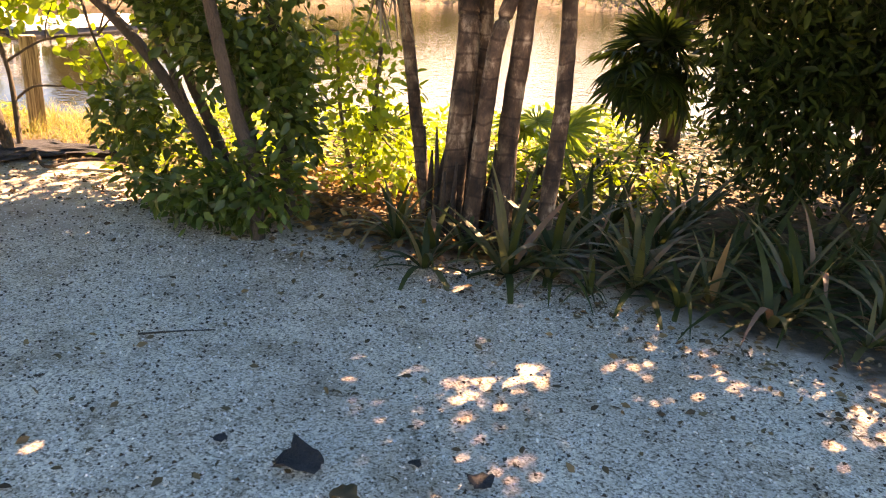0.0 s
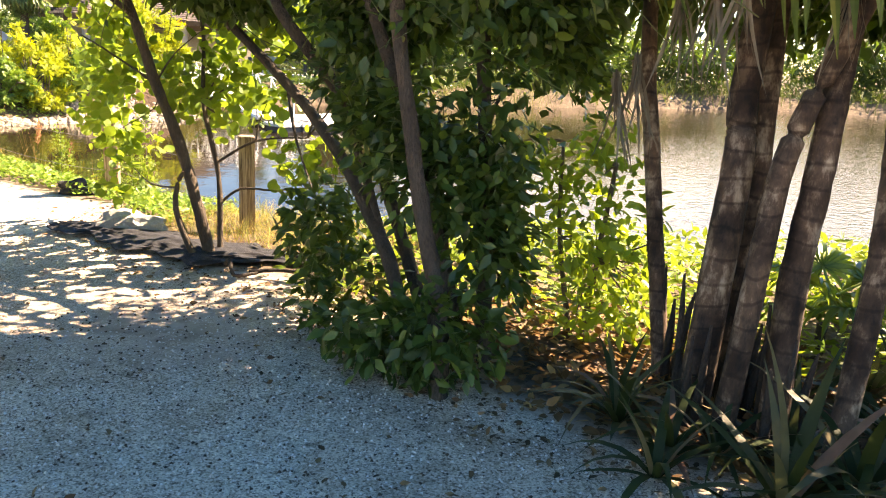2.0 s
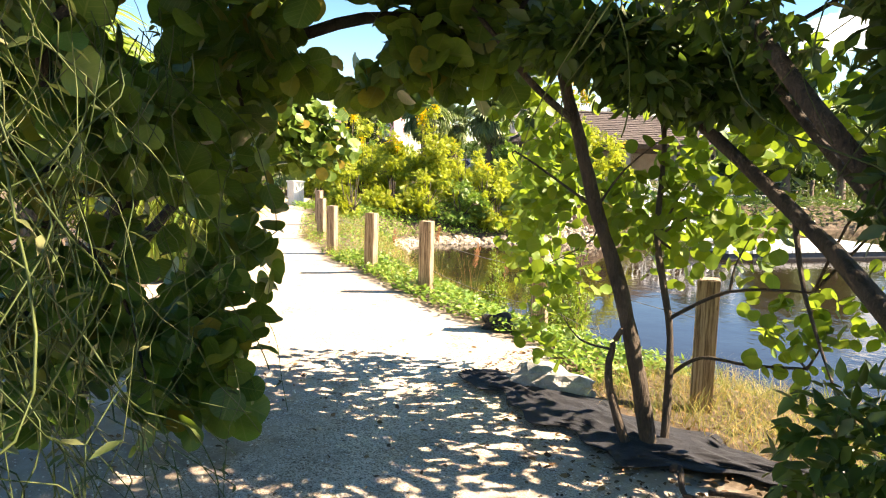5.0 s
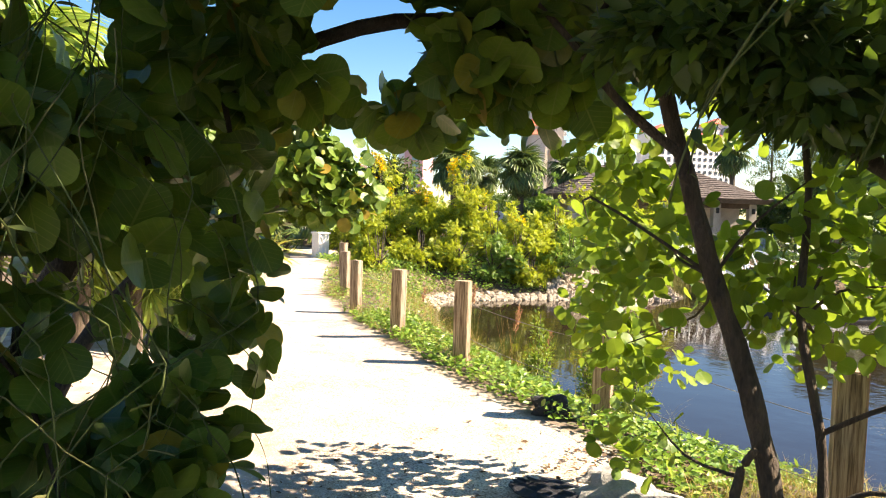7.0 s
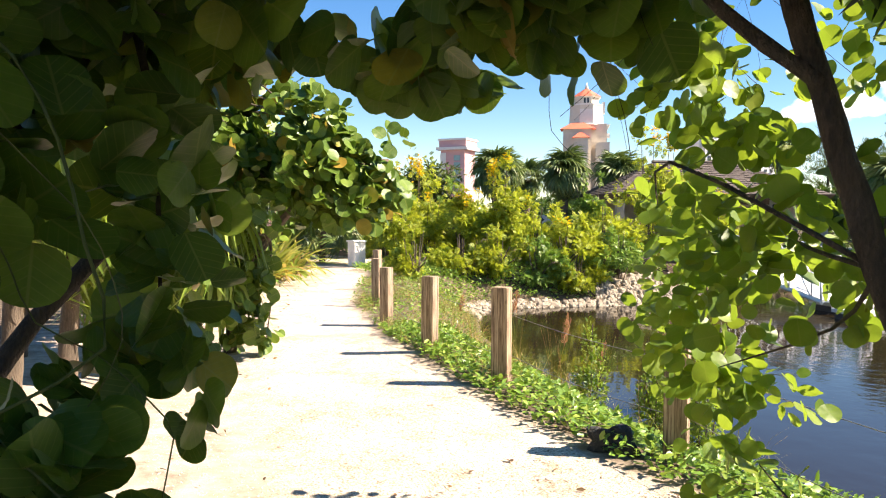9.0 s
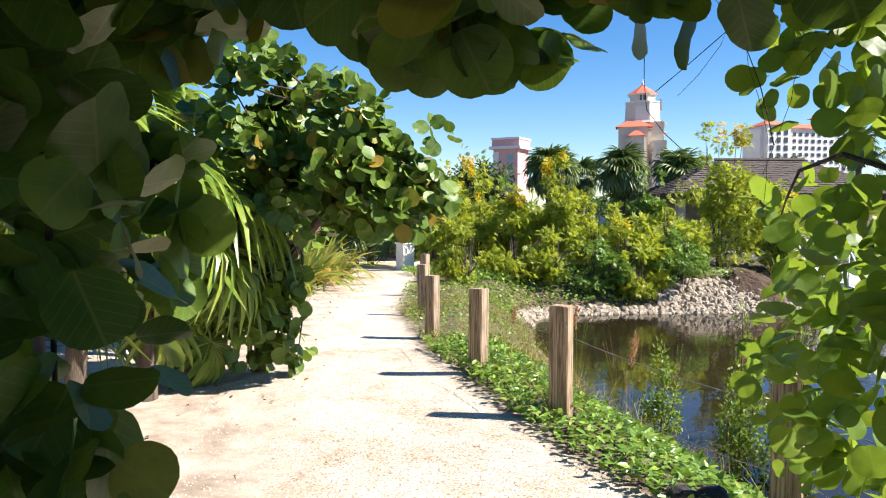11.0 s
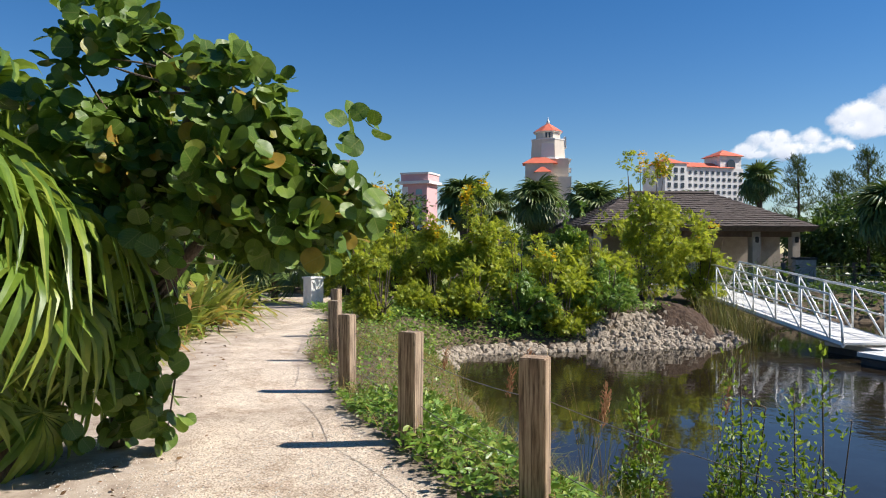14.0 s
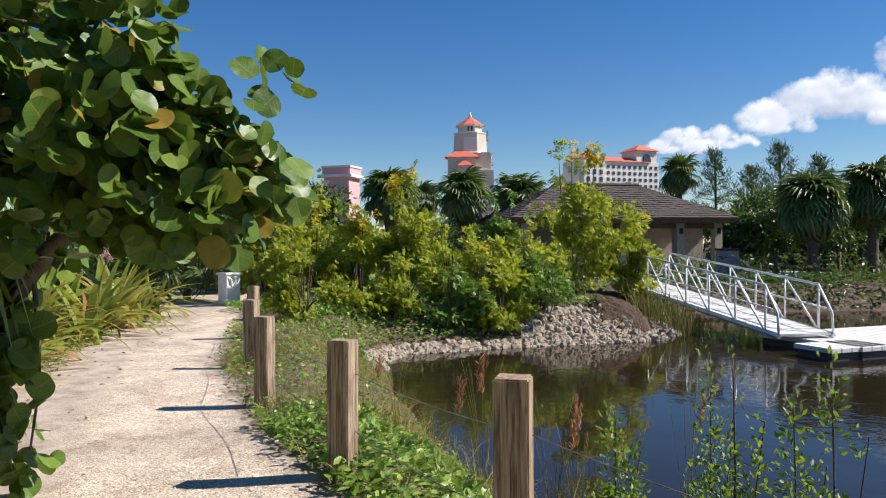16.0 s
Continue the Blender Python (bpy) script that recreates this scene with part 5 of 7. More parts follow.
# dark leaf and a brown one near the start
for x, y, s, c, lab in ((-0.56, 3.10, 0.20, STUMP, "large blackened fallen leaf on the gravel"), (-0.50, 2.98, 0.11, LITTER, "reddish brown fallen leaf on the gravel"), (-0.95, 3.21, 0.06, STUMP, "blackened fallen leaf on the gravel"), (0.02, 3.05, 0.11, STUMP, "blackened fallen leaf on the gravel"), (-0.25, 3.18, 0.05, STUMP, "blackened fallen leaf on the gravel")):
    lv, lt = round_leaf()
    lv = lv * (1, 1, 2.5) * (1 + RNG.uniform(-0.2, 0.12, len(lv)))[:, None] + np.column_stack([np.zeros((len(lv), 2)), RNG.uniform(0, 0.12, len(lv))])
    v, t = lay((lv, lt), np.array([[x, y, 0.022]]), np.array([[RNG.normal(), RNG.normal(), 0.0]]), np.array([[0.1, 0.1, 1.0]]), s)
    ob = new("fallen_leaf", fast_mesh("fallen_leaf", v, t, c, True))
    ob.modifiers.new("thick", "SOLIDIFY").thickness = 0.002
    tagged(ob, lab, "leaf", "fallen leaves near the start")

xy = np.vstack([scatter(lambda P: inside(P, PATH_AREA), 1500, -7, 2.5, 0.5, 8), scatter(lambda P: (line_dist(P, EDGE_R) < np.where(inside(P, PATH_AREA), 0.4, 1.5)) & (shore(P) > 0.9), 11000, -6, 2.6, 3.5, 8.5), scatter(lambda P: (line_dist(P, EDGE_L) < 0.9), 1300, -20, -6, 4, 12)])
o, u = cloud_of(len(xy))
o[:, 2] *= 0.25
xy_ = scatter(lambda P: ~inside(P, PATH_AREA), 1700, -1.8, 0.4, 5.2, 7.4)
o_, u_ = cloud_of(len(xy_))
stuff("leaf_litter", BROAD, xy_, 0.02, o_ * (1, 1, 0.5), u_, RNG.uniform(0.05, 0.11, len(xy_)), DRY_STRAP, "dry tan and rusty leaves under the palms", "leaf litter")
stuff("fallen_leaves", BROAD, xy, 0.012, o, u, RNG.uniform(0.02, 0.06, len(xy)), LITTER, "small brown fallen leaves scattered on gravel and soil", "leaf litter")


def pebbles(n, area, lo, hi, name, label):
    xy = scatter(area, n, *lo)
    P = on_ground(xy)
    P[:, 2] += 0.002
    tv = np.array([(1, 0, 0), (-0.5, 0.87, 0), (-0.5, -0.87, 0), (0.1, 0.1, 0.75), (0.2, -0.1, -0.5)])
    tt = np.array([(0, 1, 3), (1, 2, 3), (2, 0, 3), (1, 0, 4), (2, 1, 4), (0, 2, 4)])
    v, t = lay((tv, tt), P, np.column_stack([RNG.normal(size=(len(P), 2)), np.zeros(len(P))]), RNG.normal(size=(len(P), 3)) * 0.3 + (0, 0, 1), RNG.uniform(*hi, len(P)))
    return tagged(new(name, fast_mesh(name, v, t, SOIL_RED if name == "dark_grit" else CHIP)), label, "gravel", kind="stuff")


pebbles(42000, lambda P: inside(P, PATH_AREA), (-11, 2.4, 1.2, 9.2), (0.003, 0.010), "loose_gravel", "loose pale gravel chips on the path")
pebbles(5200, lambda P: inside(P, PATH_AREA), (-4, 2.6, 1.5, 6.6), (0.005, 0.013), "dark_grit", "dark bits of bark and grit on the gravel")


# ---- hanging vines by the large sea grape, and over the path ----
def vines(name, at, n, rx, ry, z0, z1, label, thick=0.0022, leafy=True):
    root = empty(name, at, label, "vine")
    ps, lp = [], []
    for _ in range(n):
        p = np.array([RNG.normal() * rx, RNG.normal() * ry, RNG.uniform(z0 * 0.85, z0 * 1.05)])
        pts, w = [p.copy()], RNG.normal(size=2) * 0.05
        while p[2] > z1 * RNG.uniform(0.8, 1.8) and len(pts) < 16:
            w = w * 0.75 + RNG.normal(size=2) * 0.065
            p = p + np.array([w[0], w[1], -RNG.uniform(0.08, 0.2)])
            pts.append(p.copy())
        if len(pts) > 2:
            W = np.array(pts) + np.array(at)
            if keep_clear(W, 0.45, 2.2).all():
                ps.append(tube(pts, thick * RNG.uniform(0.6, 1.5), 4, 0, 2))
                lp += [q for q in pts if RNG.random() < 0.35]
    for v, t in ps:
        part("stem", fast_mesh("stem", v, t, VINE if leafy else DARK_BARK, True), root)
    if leafy and lp:
        lp = np.array(lp)
        o, u = cloud_of(len(lp))
        o[:, 2] -= 0.8
        part("leaves", fast_mesh("leaves", *lay(LANCE, lp, o, u, RNG.uniform(0.04, 0.09, len(lp))), VINE, True), root, kind="stuff")
    return root


vines("hanging_vines", (-3.85, 3.5, 0), 170, 0.34, 0.28, 2.5, 0.15, "tangle of thin green vines hanging beside the path")
vines("hanging_vines", (-4.9, 4.2, 0), 60, 0.3, 0.25, 2.3, 0.2, "thin green vines hanging in the sea grape")
vines("hanging_vines", (-2.0, 5.6, 0), 70, 0.6, 0.25, 2.7, 1.4, "thin vines hanging from the bushy tree")
vines("hanging_twigs", (-5.35, 6.95, 0), 26, 0.25, 0.22, 2.6, 1.35, "thin bare twigs hanging over the path", 0.0010, False)


# ---- shrubs standing in the water's edge ----
for x, y, top in ((-8.63, 10.86, 0.72), (-8.11, 10.99, 0.74), (-9.24, 11.68, 0.62), (-8.39, 11.14, 0.45), (-9.29, 10.58, 0.35)):
    z = float(height(np.array([[x, y, 0.0]]))[0])
    h = top - z
    tree("waterside_shrub", (x, y, z), "slender upright shrub with small glossy leaves at the water", "shrub",
         [([(x, y, z - 0.1), (x + 0.03, y, z + h * 0.5), (x, y + 0.04, z + h)], 0.008, 0.004), ([(x, y, z), (x + 0.12, y + 0.05, z + h * 0.5), (x + 0.2, y + 0.03, z + h * 0.8)], 0.007, 0.003), ([(x, y, z), (x - 0.12, y, z + h * 0.45)], 0.007, 0.003)],
         [(x, y, z + h * 0.75, 0.09, 0.09, h * 0.32), (x + 0.15, y, z + h * 0.5, 0.10, 0.1, h * 0.35), (x - 0.1, y, z + h * 0.35, 0.12, 0.12, h * 0.25), (x, y, z + h * 0.3, 0.18, 0.18, h * 0.25)],
         950, BROAD, 0.052, SMALL_GRAPE, BARK, 0, -0.4, 0.4, 0.1, 12, 0.003, 0.7, "shrubs at the water's edge")
for x, y, top in ((-10.20, 10.31, 0.72), (-9.54, 10.29, 0.45), (-9.25, 10.17, 0.38), (-9.55, 11.94, 0.6), (-9.42, 10.88, 0.3), (-12.02, 10.97, 0.5)):
    z = float(height(np.array([[x, y, 0.0]]))[0])
    root = empty("plumed_grass", (x, y, z), "tuft of tall grass with rusty plumes on the bank", "grass", "plumed grasses on the bank")
    ps, pl = [], []
    for k in range(9):
        a, h = RNG.uniform(0, 6.28), (top - z) * RNG.uniform(0.75, 1.02)
        e = np.array([math.cos(a) * 0.16, math.sin(a) * 0.16, h])
        ps.append(tube([(0, 0, -0.02), e * (0.4, 0.4, 0.6), e], [0.0025, 0.002, 0.0012], 4, 0, 2))
        if k < (2 if top > 0.7 else 1):
            q = np.repeat(e[None], 70, 0) - np.linspace(0, 0.22, 70)[:, None] * np.array([0.1, 0.1, 1]) + RNG.normal(size=(70, 3)) * 0.012
            pl.append(lay(blade(0.10, 0.4, 2), q, *upright(70, 0.4), 0.06))
    part("stems", fast_mesh("stems", *join(ps), GRASS, True), root, kind="stuff")
    part("plumes", fast_mesh("plumes", *join(pl), PLUME, True), root, "rusty feathery plumes", "stuff")
    part("blades", fast_mesh("blades", *lay(blade(0.006, 0.8, 3), RNG.normal(size=(70, 3)) * (0.06, 0.06, 0), *upright(70, 0.35), RNG.uniform(0.2, 0.6, 70)), GRASS, True), root, kind="stuff")

# ---- plants along the far part of the path ----
STRAP_LEAVES = [fast_mesh("leaf", *blade(0.055, b_, 7), STRAP, True) for b_ in (0.35, 0.7, 1.05, 1.5)]
DRY_LEAVES = [fast_mesh("dry_leaf", *blade(0.035, b_, 6), DRY_STRAP, True) for b_ in (0.9, 1.5)]


def lily(x, y, s, seed, bloom):
    R = random.Random(seed)
    z = float(height(np.array([[x, y, 0.0]]))[0])
    root = empty("strap_leaved_lily", (x, y, z), "clump of tall arching strap leaves, green, yellow and rusty", "lily", "strap-leaved plants beside the path")
    for k in range(30):
        q = s * R.uniform(0.75, 1.25)
        el = radians(np.interp(k, [0, 29], [86, 46]) + R.uniform(-9, 9))
        part("leaf", STRAP_LEAVES[min(3, int(R.random() * 2 + k / 15))], root, m=Matrix.Rotation(k * 2.4 + seed, 4, "Z") @ Matrix.Translation((0, 0.05 + 0.08 * R.random(), 0.02)) @ Matrix.Rotation(el, 4, "X") @ Matrix.Rotation(R.uniform(-0.5, 0.5), 4, "Y") @ Matrix.Diagonal((q, q, q, 1)))
    for k in range(9):
        q = s * R.uniform(0.45, 0.8)
        part("dry_leaf", DRY_LEAVES[k % 2], root, "withered rusty leaf", m=Matrix.Rotation(k * 2.4 + 1, 4, "Z") @ Matrix.Translation((0, 0.1, 0.15 * s)) @ Matrix.Rotation(radians(R.uniform(-25, 35)), 4, "X") @ Matrix.Diagonal((q, q, q, 1)))
    if bloom:
        e = np.array((0.25, 0.12, s * 1.0))
        part("flower_stalk", fast_mesh("flower_stalk", *tube([(0, 0, 0), e * (0.4, 0.4, 0.6), e], [0.015, 0.012, 0.010], 6, 0, 3), STRAP, True), root)
        P = e + RNG.normal(size=(60, 3)) * 0.03
        part("flower_head", fast_mesh("flower_head", *lay(blade(0.09, 0.9, 3), P, RNG.normal(size=(60, 3)), RNG.normal(size=(60, 3)), 0.13), PINK_PETAL, True), root, "pale pink spidery flower head", "stuff")


for i, (x, y, s) in enumerate([(-15.9, 8.55, 0.8), (-16.9, 8.8, 0.95), (-17.9, 9.3, 1.0), (-18.5, 10.1, 1.0), (-19.3, 10.5, 1.1), (-20.1, 11.1, 1.1), (-20.9, 11.7, 1.05), (-21.7, 12.3, 1.0), (-17.3, 8.1, 1.2), (-18.9, 9.1, 1.25), (-20.5, 10.4, 1.3), (-15.3, 7.9, 0.85), (-22.3, 11.8, 1.3), (-16.4, 8.2, 1.05), (-19.7, 9.8, 1.25), (-14.7, 7.55, 0.85), (-14.9, 6.9, 1.1), (-15.8, 7.4, 1.2), (-18.2, 8.7, 1.2)]):
    lily(x, y, s * 1.15, i + 1, i in (1, 4, 13))


def planter():
    x, y = (-23.43, 14.84)
    root = empty("planter_box", (x, y, 0), "white square planter box with lattice sides by the path's end", "planter")
    part("body", fast_mesh("body", *box(0, 0, 0.04, 0.38, 0.38, 0.70, 0.1, 0.01), WHITE_PAINT), root)
    part("rim", fast_mesh("rim", *join([box(0, 0, 0.74, 0.44, 0.44, 0.05, 0.1, 0.008)]), WHITE_PAINT), root)
    for k in range(4):
        a = 0.1 + math.pi / 4 + k * math.pi / 2
        part("foot", fast_mesh("foot", *box(math.cos(a) * 0.22, math.sin(a) * 0.22, 0, 0.07, 0.07, 0.06, 0.1, 0.006), WHITE_PAINT), root)
    for k in range(4):
        a = 0.1 + k * math.pi / 2
        for s in (-1, 1):
            c, n = math.cos(a), math.sin(a)
            e = [np.array([c * 0.196 - n * d * s, n * 0.196 + c * d * s, z]) for d, z in ((-0.15, 0.10), (0.15, 0.68))]
            part("lattice_bar", fast_mesh("lattice_bar", *tube(e, 0.012, 4), WHITE_PAINT), root)
    return root


planter()
for i, (x, y, h, r) in enumerate([(-25.76, 14.78, 1.0, 0.8), (-28.57, 14.64, 1.6, 0.9), (-27.83, 12.46, 2.2, 0.9), (-27.88, 16.91, 1.4, 0.85)]):
    fan_palm("path_end_palm", (x, y, 0), "dark green fan palm in the planting behind the path", h, 16, r, DARK_FROND, 0.09, (0.1, 0), 0, 0.7, "palms behind the path", (-25, 75), 0.7, BARK, 20)


# ---- shrubs of the far bank ----
def shrub(at, w, h, n, leaf, size, label, seed, flowers=0, name="flowering_shrub"):
    x, y = at
    z = float(height(np.array([[x, y, 0.0]]))[0])
    R = random.Random(seed)
    blobs, trunks = [], []
    for k in range(9):
        a, f = R.uniform(0, 6.28), R.uniform(0.1, 1.0)
        bz = z + h * (0.18 + 0.66 * (1 - f * 0.55) * R.uniform(0.5, 1.1))
        b_ = (x + math.cos(a) * w * 0.36 * f, y + math.sin(a) * w * 0.36 * f, bz, w * R.uniform(0.13, 0.24), w * R.uniform(0.13, 0.24), h * R.uniform(0.11, 0.2))
        blobs.append(b_)
        if k < 5:
            trunks.append(([(x + 0.1 * math.cos(a), y + 0.1 * math.sin(a), z - 0.1), ((x * 2 + b_[0]) / 3, (y * 2 + b_[1]) / 3, (z + bz) / 2), b_[:3]], 0.03, 0.012))
    for k in range(16):
        a, f = R.uniform(0, 6.28), R.uniform(0.15, 1.0)
        blobs.append((x + math.cos(a) * w * 0.42 * f, y + math.sin(a) * w * 0.42 * f, z + h * (0.95 - 0.45 * f) * R.uniform(0.75, 1.12), w * 0.065, w * 0.065, h * R.uniform(0.12, 0.22)))
    for k in range(5):
        a, f = R.uniform(0, 6.28), R.uniform(0.0, 0.7)
        q = (x + math.cos(a) * w * 0.38 * f, y + math.sin(a) * w * 0.38 * f, z + h * R.uniform(0.95, 1.12))
        blobs += [(*q, w * 0.05, w * 0.05, h * 0.16)] * 2
        trunks.append(([(x + 0.05 * k, y, z - 0.1), ((x + q[0] * 2) / 3, (y + q[1] * 2) / 3, (z + q[2]) / 2), q], 0.018, 0.007))
    blobs.append((x, y, z + h * 0.2, w * 0.30, w * 0.30, h * 0.16))
    t = tree(name, (x, y, z), label, "shrub", trunks, blobs, int(n * 0.62), pinnate(4), size * 1.75, leaf, BARK, 0, 0.3, 0.6, 0.58, 14, 0.008, 0.8, "shrubs on the far bank", False)
    if flowers:
        B = np.array(sorted(blobs, key=lambda q: -q[2])[:7])
        q = B[RNG.integers(0, len(B), flowers)]
        cs = q[:, :3] + RNG.uniform(-0.6, 0.6, (flowers, 3)) * q[:, 3:]
        for c in cs:
            o, u = cloud_of(14)
            part("blossom", fast_mesh("blossom", *lay(BROAD, c - (x, y, z) + RNG.normal(size=(14, 3)) * 0.06, o, u, 0.11), FLOWER, True), t, "yellow trumpet blossom")
    return t


Y_, G_ = "yellow-green flowering shrub on the stony bank", "dense green shrub on the bank"
for i, (at, w, h, n, leaf, size, lab, fl) in enumerate([
        ((-19.04, 14.21), 1.40, 1.04, 1836, TECOMA_LEAF, 0.10, Y_, 0), ((-22.39, 17.81), 2.91, 2.05, 3182, TECOMA_LEAF, 0.13, Y_, 8), ((-21.28, 18.31), 2.35, 2.63, 3182, TECOMA_LEAF, 0.13, Y_, 12),
        ((-20.02, 18.98), 2.24, 1.55, 2692, TECOMA_LEAF, 0.13, Y_, 0), ((-19.09, 20.48), 2.80, 1.72, 3182, TECOMA_LEAF, 0.13, Y_, 0), ((-19.96, 23.55), 4.0, 3.7, 5600, TECOMA_LEAF, 0.13, Y_, 18),
        ((-19.49, 25.59), 2.69, 2.18, 3182, TECOMA_LEAF, 0.13, Y_, 3), ((-22.33, 23.15), 2.02, 2.36, 2203, COVER_LEAF, 0.13, G_, 0), ((-23.38, 15.95), 2.46, 2.55, 2937, TECOMA_LEAF, 0.13, Y_, 6),
        ((-27.10, 19.29), 3.36, 3.3, 3900, TECOMA_LEAF, 0.14, Y_, 14), ((-23.64, 20.92), 2.91, 1.72, 2937, TECOMA_LEAF, 0.12, Y_, 5), ((-18.92, 18.86), 2.46, 1.27, 2448, TECOMA_LEAF, 0.11, Y_, 3),
        ((-31.36, 19.02), 3.81, 2.36, 3427, COVER_LEAF, 0.15, G_, 0), ((-31.58, 17.26), 3.58, 2.18, 3182, DARK_LEAF, 0.15, G_, 0), ((-31.72, 15.60), 4.48, 2.91, 3672, DARK_LEAF, 0.17, G_, 0), ((-29.80, 22.27), 4.03, 2.54, 3427, COVER_LEAF, 0.16, G_, 0), ((-19.68, 16.05), 1.9, 0.92, 1872, TECOMA_LEAF, 0.11, Y_, 0), ((-19.27, 16.96), 1.8, 1.01, 1872, TECOMA_LEAF, 0.11, Y_, 0), ((-18.62, 17.70), 2.0, 1.01, 1872, COVER_LEAF, 0.11, G_, 0), ((-18.10, 18.57), 1.9, 0.92, 1872, TECOMA_LEAF, 0.11, Y_, 0), ((-17.97, 19.93), 2.2, 1.09, 2016, COVER_LEAF, 0.11, G_, 0), ((-27.56, 14.27), 3.4, 3.02, 3312, COVER_LEAF, 0.16, G_, 0), ((-25.59, 11.96), 3.6, 3.36, 3312, DARK_LEAF, 0.16, G_, 0), ((-23.49, 17.33), 3.0, 2.02, 2592, TECOMA_LEAF, 0.14, Y_, 2),
        ((-28.89, 18.79), 2.91, 2.72, 3182, BRIGHT_LEAF, 0.15, G_, 3)]):
    shrub(at, w, h, n, leaf, size, lab, i + 3, fl)
xy = scatter(lambda P: (shore(P) > 0.32) & (shore(P) < 4.5) & ~((shore(P) < 1.2) & (P[:, 1] > 18.9)), 22000, -24, -16.5, 14.0, 21.5)
stuff("far_bank_cover", SMALL, xy, RNG.uniform(0.02, 0.22, len(xy)), *cloud_of(len(xy)), RNG.uniform(0.05, 0.11, len(xy)), COVER_LEAF, "low green cover above the stones of the bank", "ground cover")


# ---- stones of the far bank ----
def riprap():
    xy = scatter(lambda P: (shore(P) > -0.12) & (shore(P) < np.where((P[:, 1] > 18.9) & (P[:, 1] < 21.7), 1.2, 0.34)), 9000, -20, -14.5, 14.6, 24)
    P = on_ground(xy)
    order = np.argsort(-(P[:, 1] > 18.8).astype(float) + 0.001 * np.arange(len(P)) / len(P))
    root = empty("stone_bank", (-17, 20, -0.5), "bank of loose pale rounded stones above the water", "stones")
    meshes = []
    for k in range(5):
        bm = bmesh.new()
        bmesh.ops.create_icosphere(bm, subdivisions=1, radius=1.0)
        for v in bm.verts:
            v.co *= 1 + 0.45 * noise.noise(v.co * 1.7 + Vector((k * 5.1, 0, 0)))
        me = bpy.data.meshes.new("stone")
        bm.to_mesh(me)
        meshes.append((np.array([v.co[:] for v in bm.verts]), np.array([[v.index for v in f.verts] for f in bm.faces]), me))
        bm.free()
        me.materials.append(STONE)
    for i in order[:280]:
        s = RNG.uniform(0.05, 0.12)
        part("stone", meshes[i % 5][2], root, m=Matrix.Translation(Vector(P[i]) - Vector((-17, 20, -0.5)) + Vector((0, 0, s * 0.2))) @ Euler(RNG.uniform(0, 6, 3)).to_matrix().to_4x4() @ Matrix.Diagonal((s * 1.2, s, s * 0.7, 1)))
    rest = order[280:2600]
    v, t = lay(meshes[0][:2], P[rest] - (-17, 20, -0.5), RNG.normal(size=(len(rest), 3)), RNG.normal(size=(len(rest), 3)), RNG.uniform(0.04, 0.11, len(rest)))
    part("stone_rubble", fast_mesh("stone_rubble", v, t, STONE), root, kind="stuff")


riprap()


def mulch_slope():
    n = 46
    a, b_ = np.meshgrid(np.linspace(-1, 1, n), np.linspace(-1, 1, n), indexing="ij")
    X = -17.15 + a * 0.85 + 0.12 * np.sin(5 * b_ + 2 * a)
    Y = 21.7 + b_ * 0.8 + 0.10 * np.sin(6 * a + b_)
    P = np.column_stack([X.ravel(), Y.ravel(), np.zeros(n * n)])
    rim = np.clip(1 - (a ** 2 + b_ ** 2), -0.3, 1).ravel()
    P[:, 2] = height(P) + 0.16 * np.sqrt(np.clip(rim, 0, 1)) - 0.10 * (rim < 0) + 0.03 * np.sin(P[:, 0] * 19 + 2 * np.sin(P[:, 1] * 13)) * np.sin(P[:, 1] * 23) + RNG.uniform(-0.03, 0.03, n * n)
    i, j = np.meshgrid(np.arange(n - 1), np.arange(n - 1), indexing="ij")
    k = (i * n + j).ravel()
    tagged(new("mulch_slope", fast_mesh("mulch_slope", P, np.stack([k, k + n, k + n + 1, k + 1], -1), SOIL_RED, True)), "dark brown mulch slope beside the loose stones", "mulch")


mulch_slope()
xy = np.vstack([scatter(lambda P: (shore(P) > -0.9) & (shore(P) < 0.6), 2600, -19.8, -15.9, 22.6, 27), scatter(lambda P: (shore(P) > -0.6) & (shore(P) < 1.2), 2400, -14, -4, 33, 42)])
o, u = upright(len(xy), 0.16)
stuff("reeds", blade(0.009, 0.35, 3), xy, 0.0, o, u, RNG.uniform(0.5, 1.2, len(xy)), REED, "tall brown-green reeds standing in the shallows", "reeds")


xy = scatter(lambda P: (shore(P) > 0.1) & (shore(P) < 9 + 2 * np.sin(P[:, 0])) & ~((P[:, 0] < -14.5) & (P[:, 1] < 41) & (shore(P) < 5)), 30000, -34, 26, 24, 66)
o, u = upright(len(xy), 0.25)
stuff("tall_marsh_grass", blade(0.016, 0.5, 3), xy, 0.0, o, u, RNG.uniform(0.4, 1.5, len(xy)), MARSH, "tall green marsh grass behind the far shore", "grass")
xy = scatter(lambda P: (shore(P) > 0.8) & (shore(P) < 12), 42000, -36, 32, 24, 74)
stuff("far_undergrowth", BROAD, xy, RNG.uniform(0.05, 1.0, len(xy)) ** 1.5, *cloud_of(len(xy)), RNG.uniform(0.12, 0.28, len(xy)), DARK_LEAF, "dark undergrowth behind the far shore", "undergrowth")


xy = scatter(lambda P: (shore(P) > 0.15) & (shore(P) < 3.2), 9000, -21, -13, 26.5, 42)
stuff("shore_undergrowth", LANCE, xy, RNG.uniform(0.02, 0.35, len(xy)), *cloud_of(len(xy)), RNG.uniform(0.12, 0.3, len(xy)), DARK_LEAF, "low dark undergrowth on the shore below the boardwalk", "undergrowth")


